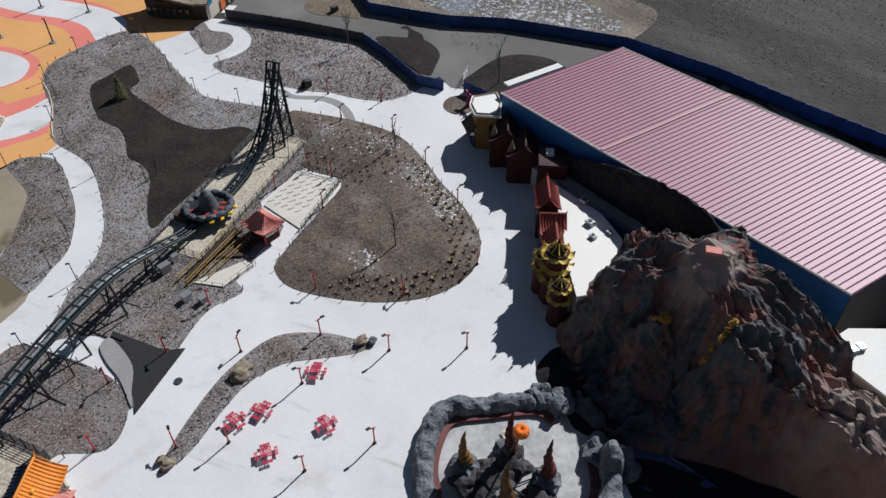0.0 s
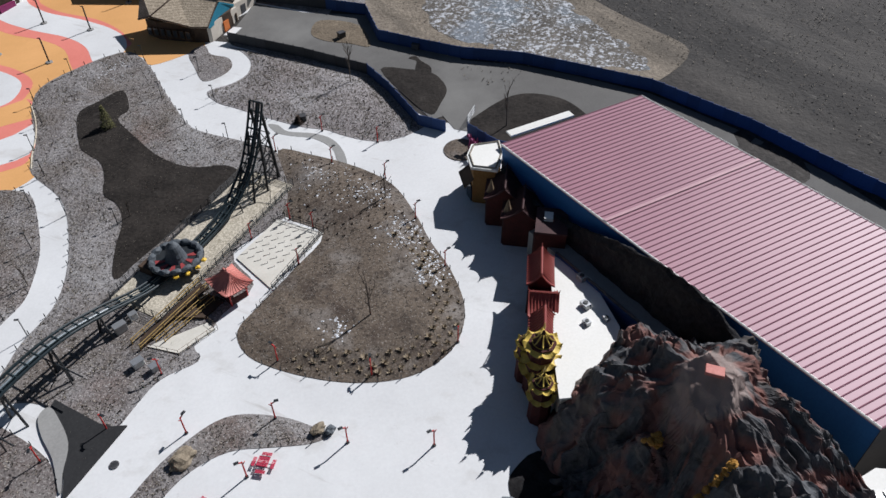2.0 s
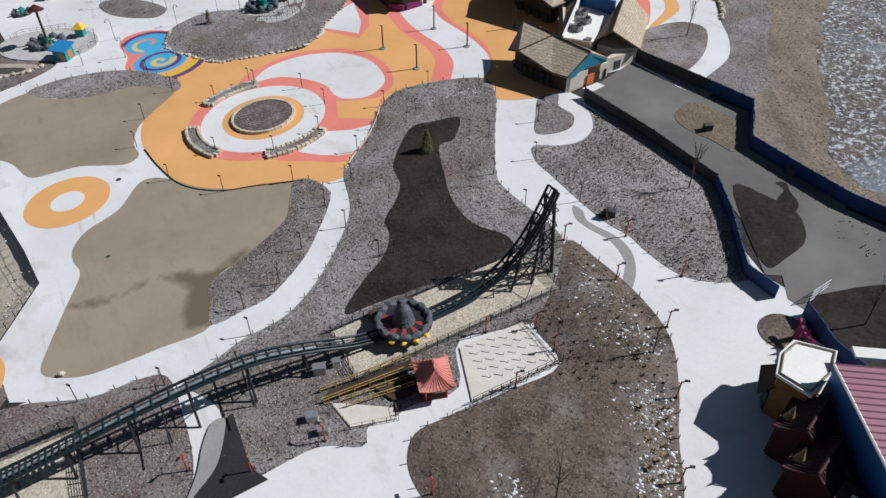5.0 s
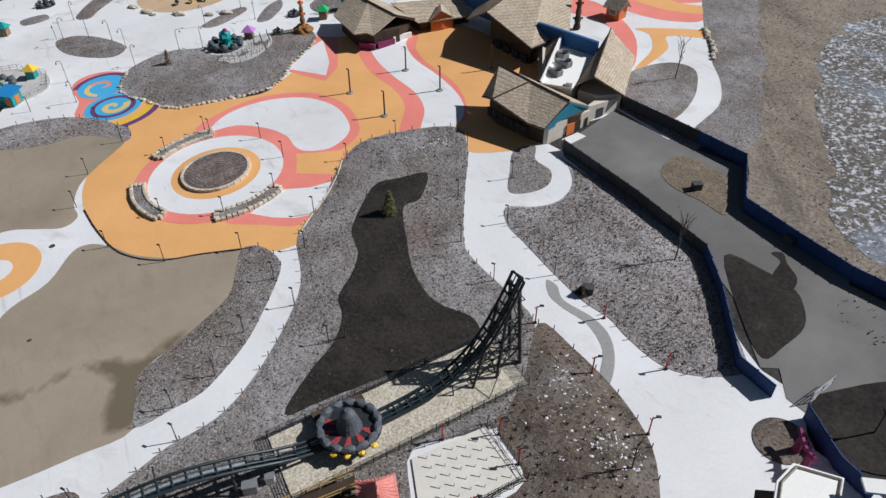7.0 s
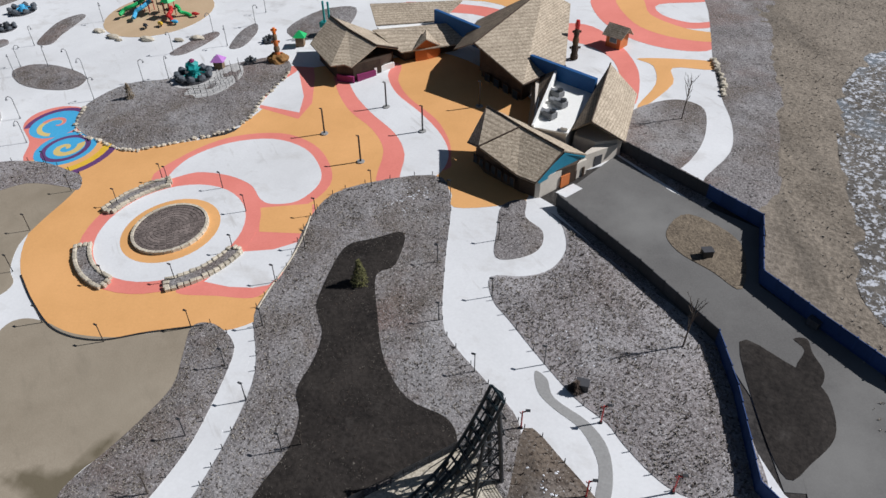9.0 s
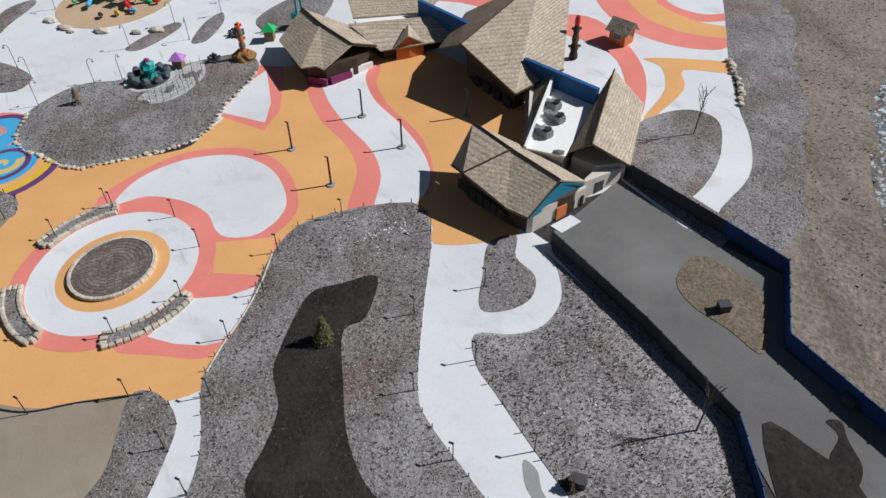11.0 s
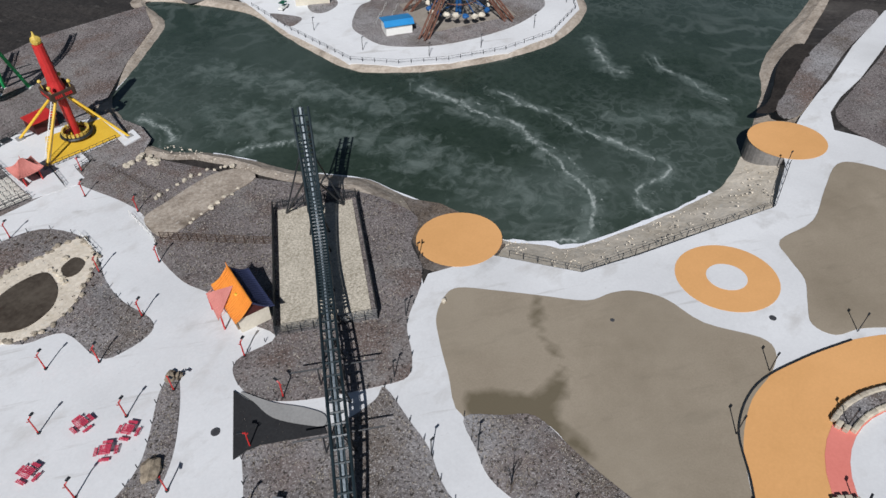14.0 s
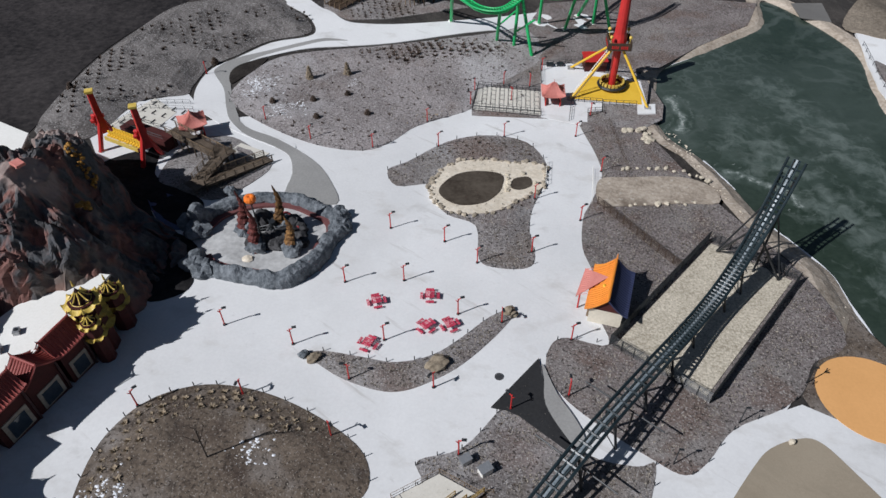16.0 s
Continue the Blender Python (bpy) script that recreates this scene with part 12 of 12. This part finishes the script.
p, d = rows_in([(-114.7, 91), (-107, 86.6), (-99, 86.4), (-99.0, 92), (-105, 93), (-113, 95)], 1.25, 30, 0.4)
growth("shrub_rows", p, d, 0.4, 0.35, "heather", "regular rows of dormant shrubs", 0.3, blades=10)
SEED = 20
for key, n, mm, r, h, rise in (("bed_coaster", 5200, "litter", 0.22, 0.16, 0), ("bed_tree", 450, "litter", 0.2, 0.14, 0.7), ("bed_east", 2600, "litter", 0.22, 0.16, 0.4), ("bed_gravelbed", 2600, "litter", 0.22, 0.16, 0), ("bed_hill", 900, "litter", 0.24, 0.16, 0.5), ("bed_spiral", 1200, "litter", 0.24, 0.16, 0.4), ("bed_lawn_south", 1000, "litter", 0.2, 0.14, 0), ("bed_pond", 700, "litter", 0.2, 0.14, 0.1), ("bed_crescent", 350, "litter", 0.2, 0.14, 0.2), ("bed_lawn_north", 500, "litter", 0.22, 0.14, 0), ("swamp", 500, "heather", 0.22, 0.14, 0.1)):
    SEED += 1
    o = [(-38, -34), (-37.5, -20), (-39, -5), (-32, 2), (-43, 12), (-52, 6), (-63, -4), (-69, -10), (-68, -22), (-58, -40), (-50, -57), (-42, -60), (-41, -46)] if key == "bed_gravelbed" else None
    p, d = scatter(key, int(n * 2.6), 0.4, seed=SEED, outline=o)
    growth("dry_litter", p, d, r, h * 1.3, mm, "pale dry stalks and litter on the bed", rise, 0.1, 4, SEED)
p, d = scatter("", 7000, 0.5, seed=40, outline=[(34, 66), (60, 80), (95, 30), (112, 0), (130, 20), (130, 120), (70, 200), (10, 205), (14, 120), (24, 95)])
growth("field_grass", p, d, 0.3, 0.14, "litter", "rough dry field grass", 0.0, 0.2, 4, 41)


for key, step, turn, rise in (("bed_coaster", 1.7, 25, 0), ("bed_east", 1.7, -20, 0.4), ("bed_lawn_south", 1.5, 40, 0), ("bed_lawn_north", 1.6, 10, 0), ("bed_spiral", 1.7, 15, 0.4), ("bed_pond", 1.5, 5, 0.1), ("bed_lobe", 1.6, 0, 0)):
    p, d = rows_in(PLAN[key], step, turn, 0.6)
    if key == "bed_coaster":
        _, wet = edge_distance(p, smooth_loop(PLAN["swamp"], 4))
        p, d = p[~wet], d[~wet]
    SEED += 1
    growth("bed_sprouts", p, d, 0.26, 0.24, "heather", "rows of small dormant plants in the bed", rise, 0.1, 6, SEED)


def rip_rap():
    """Loose pale stones on the bank below the promenade."""
    rng = random.Random(8)
    verts, faces = [], []
    base = bmesh.new()
    bmesh.ops.create_icosphere(base, subdivisions=1, radius=1.0)
    bv, bf = [v.co.copy() for v in base.verts], [[v.index for v in f.verts] for f in base.faces]
    base.free()
    runs = (([(-76, 4), (-73.4, 13.5), (-76.0, 19.0), (-84.4, 23.2), (-95.2, 27.9), (-108.1, 33.6), (-121.8, 30.2)], [(-78.6, 3.6), (-81.8, 9.4), (-84.4, 13.0), (-94.3, 17.6), (-105.8, 21.6), (-115.9, 23.8), (-124, 23.0)], 220),
            ([(-73.5, -7), (-71.5, -17.5), (-68, -27.5), (-63, -36.5), (-58, -48.5), (-53.0, -59)], [(-77.2, -8), (-75.0, -19), (-71.4, -29), (-66, -38), (-61.2, -50), (-56.6, -61)], 420))
    for top, low, count in runs:
        top, low = [Vector(p) for p in top], [Vector(p) for p in low]
        for _ in range(count):
            u, f = rng.uniform(0, len(top) - 1.001), rng.random()
            i, w = int(u), u - int(u)
            g = top[i].lerp(top[i + 1], w)
            p = g.lerp(low[i].lerp(low[i + 1], w), f)
            d = (1 - f) * (g - low[i].lerp(low[i + 1], w)).length
            z = min(ground_z(p.x, p.y) - 0.05, LAKE_Z + (0.48 if p.y > 0 else 0.55) * d)
            r, s = rng.uniform(0.05, 0.17) * (1.5 if rng.random() < 0.06 else 1.0), rng.uniform(0, 50)
            b = len(verts)
            for v in bv:
                k = r * (1 + 0.5 * noise.noise(v * 1.5 + Vector((s, s, 0))))
                verts.append((p.x + v.x * k, p.y + v.y * k, z + v.z * k * 0.75))
            faces += [tuple(b + q for q in t) for t in bf]
    me = bpy.data.meshes.new("bank_stones")
    me.from_pydata(verts, [], faces)
    me.materials.append(M["sand"])
    tagged(new("bank_stones", me), "loose pale stones on the lake bank", "stones", kind="stuff")


rip_rap()
for x, y, turn, lab in ((8.2, 93.8, 30, "black utility box in the grass verge"), (-1.2, 64.9, 10, "dark utility box beside the swirl path"), (22.8, 85.4, -30, "grey utility box against the blue fence")):
    k = empty("utility_box", on_ground(x, y, turn, 0.1), lab, "utility box", "utility boxes")
    bm = bmesh.new()
    box(bm, (0, 0, 0), (1.5, 1.2, 1.1))
    bmesh.ops.bevel(bm, geom=bm.edges[:], offset=0.06, segments=1, affect="EDGES")
    part("body", bm, M["greyfence"] if x > 20 else M["black"], k)
    bm = bmesh.new()
    box(bm, (0, 0, 1.1), (1.6, 1.3, 0.1))
    part("lid", bm, M["greyfence"], k)


def snow_patches():
    """Thin broken snow that lies only inside the beds."""
    rng = random.Random(5)
    verts, faces = [], []
    for key, cx, cy, w, n, rise in (("bed_tree", 1, 48, 3.0, 90, 0.7), ("bed_tree", 13.0, 32, 3.0, 260, 0.7), ("bed_tree", 15.8, 26, 2.2, 160, 0.7), ("bed_tree", 15.5, 23, 1.8, 90, 0.7), ("bed_tree", 1.5, 15.4, 1.6, 45, 0.7), ("bed_tree", 8, 42, 3.5, 140, 0.7), ("bed_spiral", -82, 112, 3.0, 150, 0.4), ("bed_hill", 28.0, -68.5, 3.4, 420, 0.5), ("bed_hill", 18.8, -60.0, 2.8, 300, 0.5), ("bed_hill", 8, -72, 1.2, 50, 0.5), ("bed_coaster", -38, 90, 3.0, 120, 0), ("bed_east", -3, 72, 4.0, 30, 0.4)):
        pts = [(rng.gauss(cx, w * 0.7), rng.gauss(cy, w * 0.7)) for _ in range(n)]
        d, inside = edge_distance(pts, smooth_loop(PLAN[key], 4))
        for (x, y), far, ok in zip(pts, d, inside):
            if not ok or far < 0.5:
                continue
            k = min(1.0, far / 5.0)
            z = ground_z(x, y) + 0.13 + rise * k * k * (3 - 2 * k)
            r, a0, b = rng.uniform(0.06, 0.26), rng.uniform(0, 6.3), len(verts)
            verts.append((x, y, z + 0.08))
            m = 7
            for i in range(m):
                a = a0 + 2 * math.pi * i / m
                q = r * rng.uniform(0.4, 1.3)
                verts.append((x + q * math.cos(a), y + 0.8 * q * math.sin(a), z))
            faces += [(b, b + 1 + i, b + 1 + (i + 1) % m) for i in range(m)]
    me = bpy.data.meshes.new("snow_patches")
    me.from_pydata(verts, [], faces)
    me.materials.append(M["snow"])
    tagged(new("snow_patches", me), "thin melting patches of old snow", "snow", kind="stuff")


snow_patches()
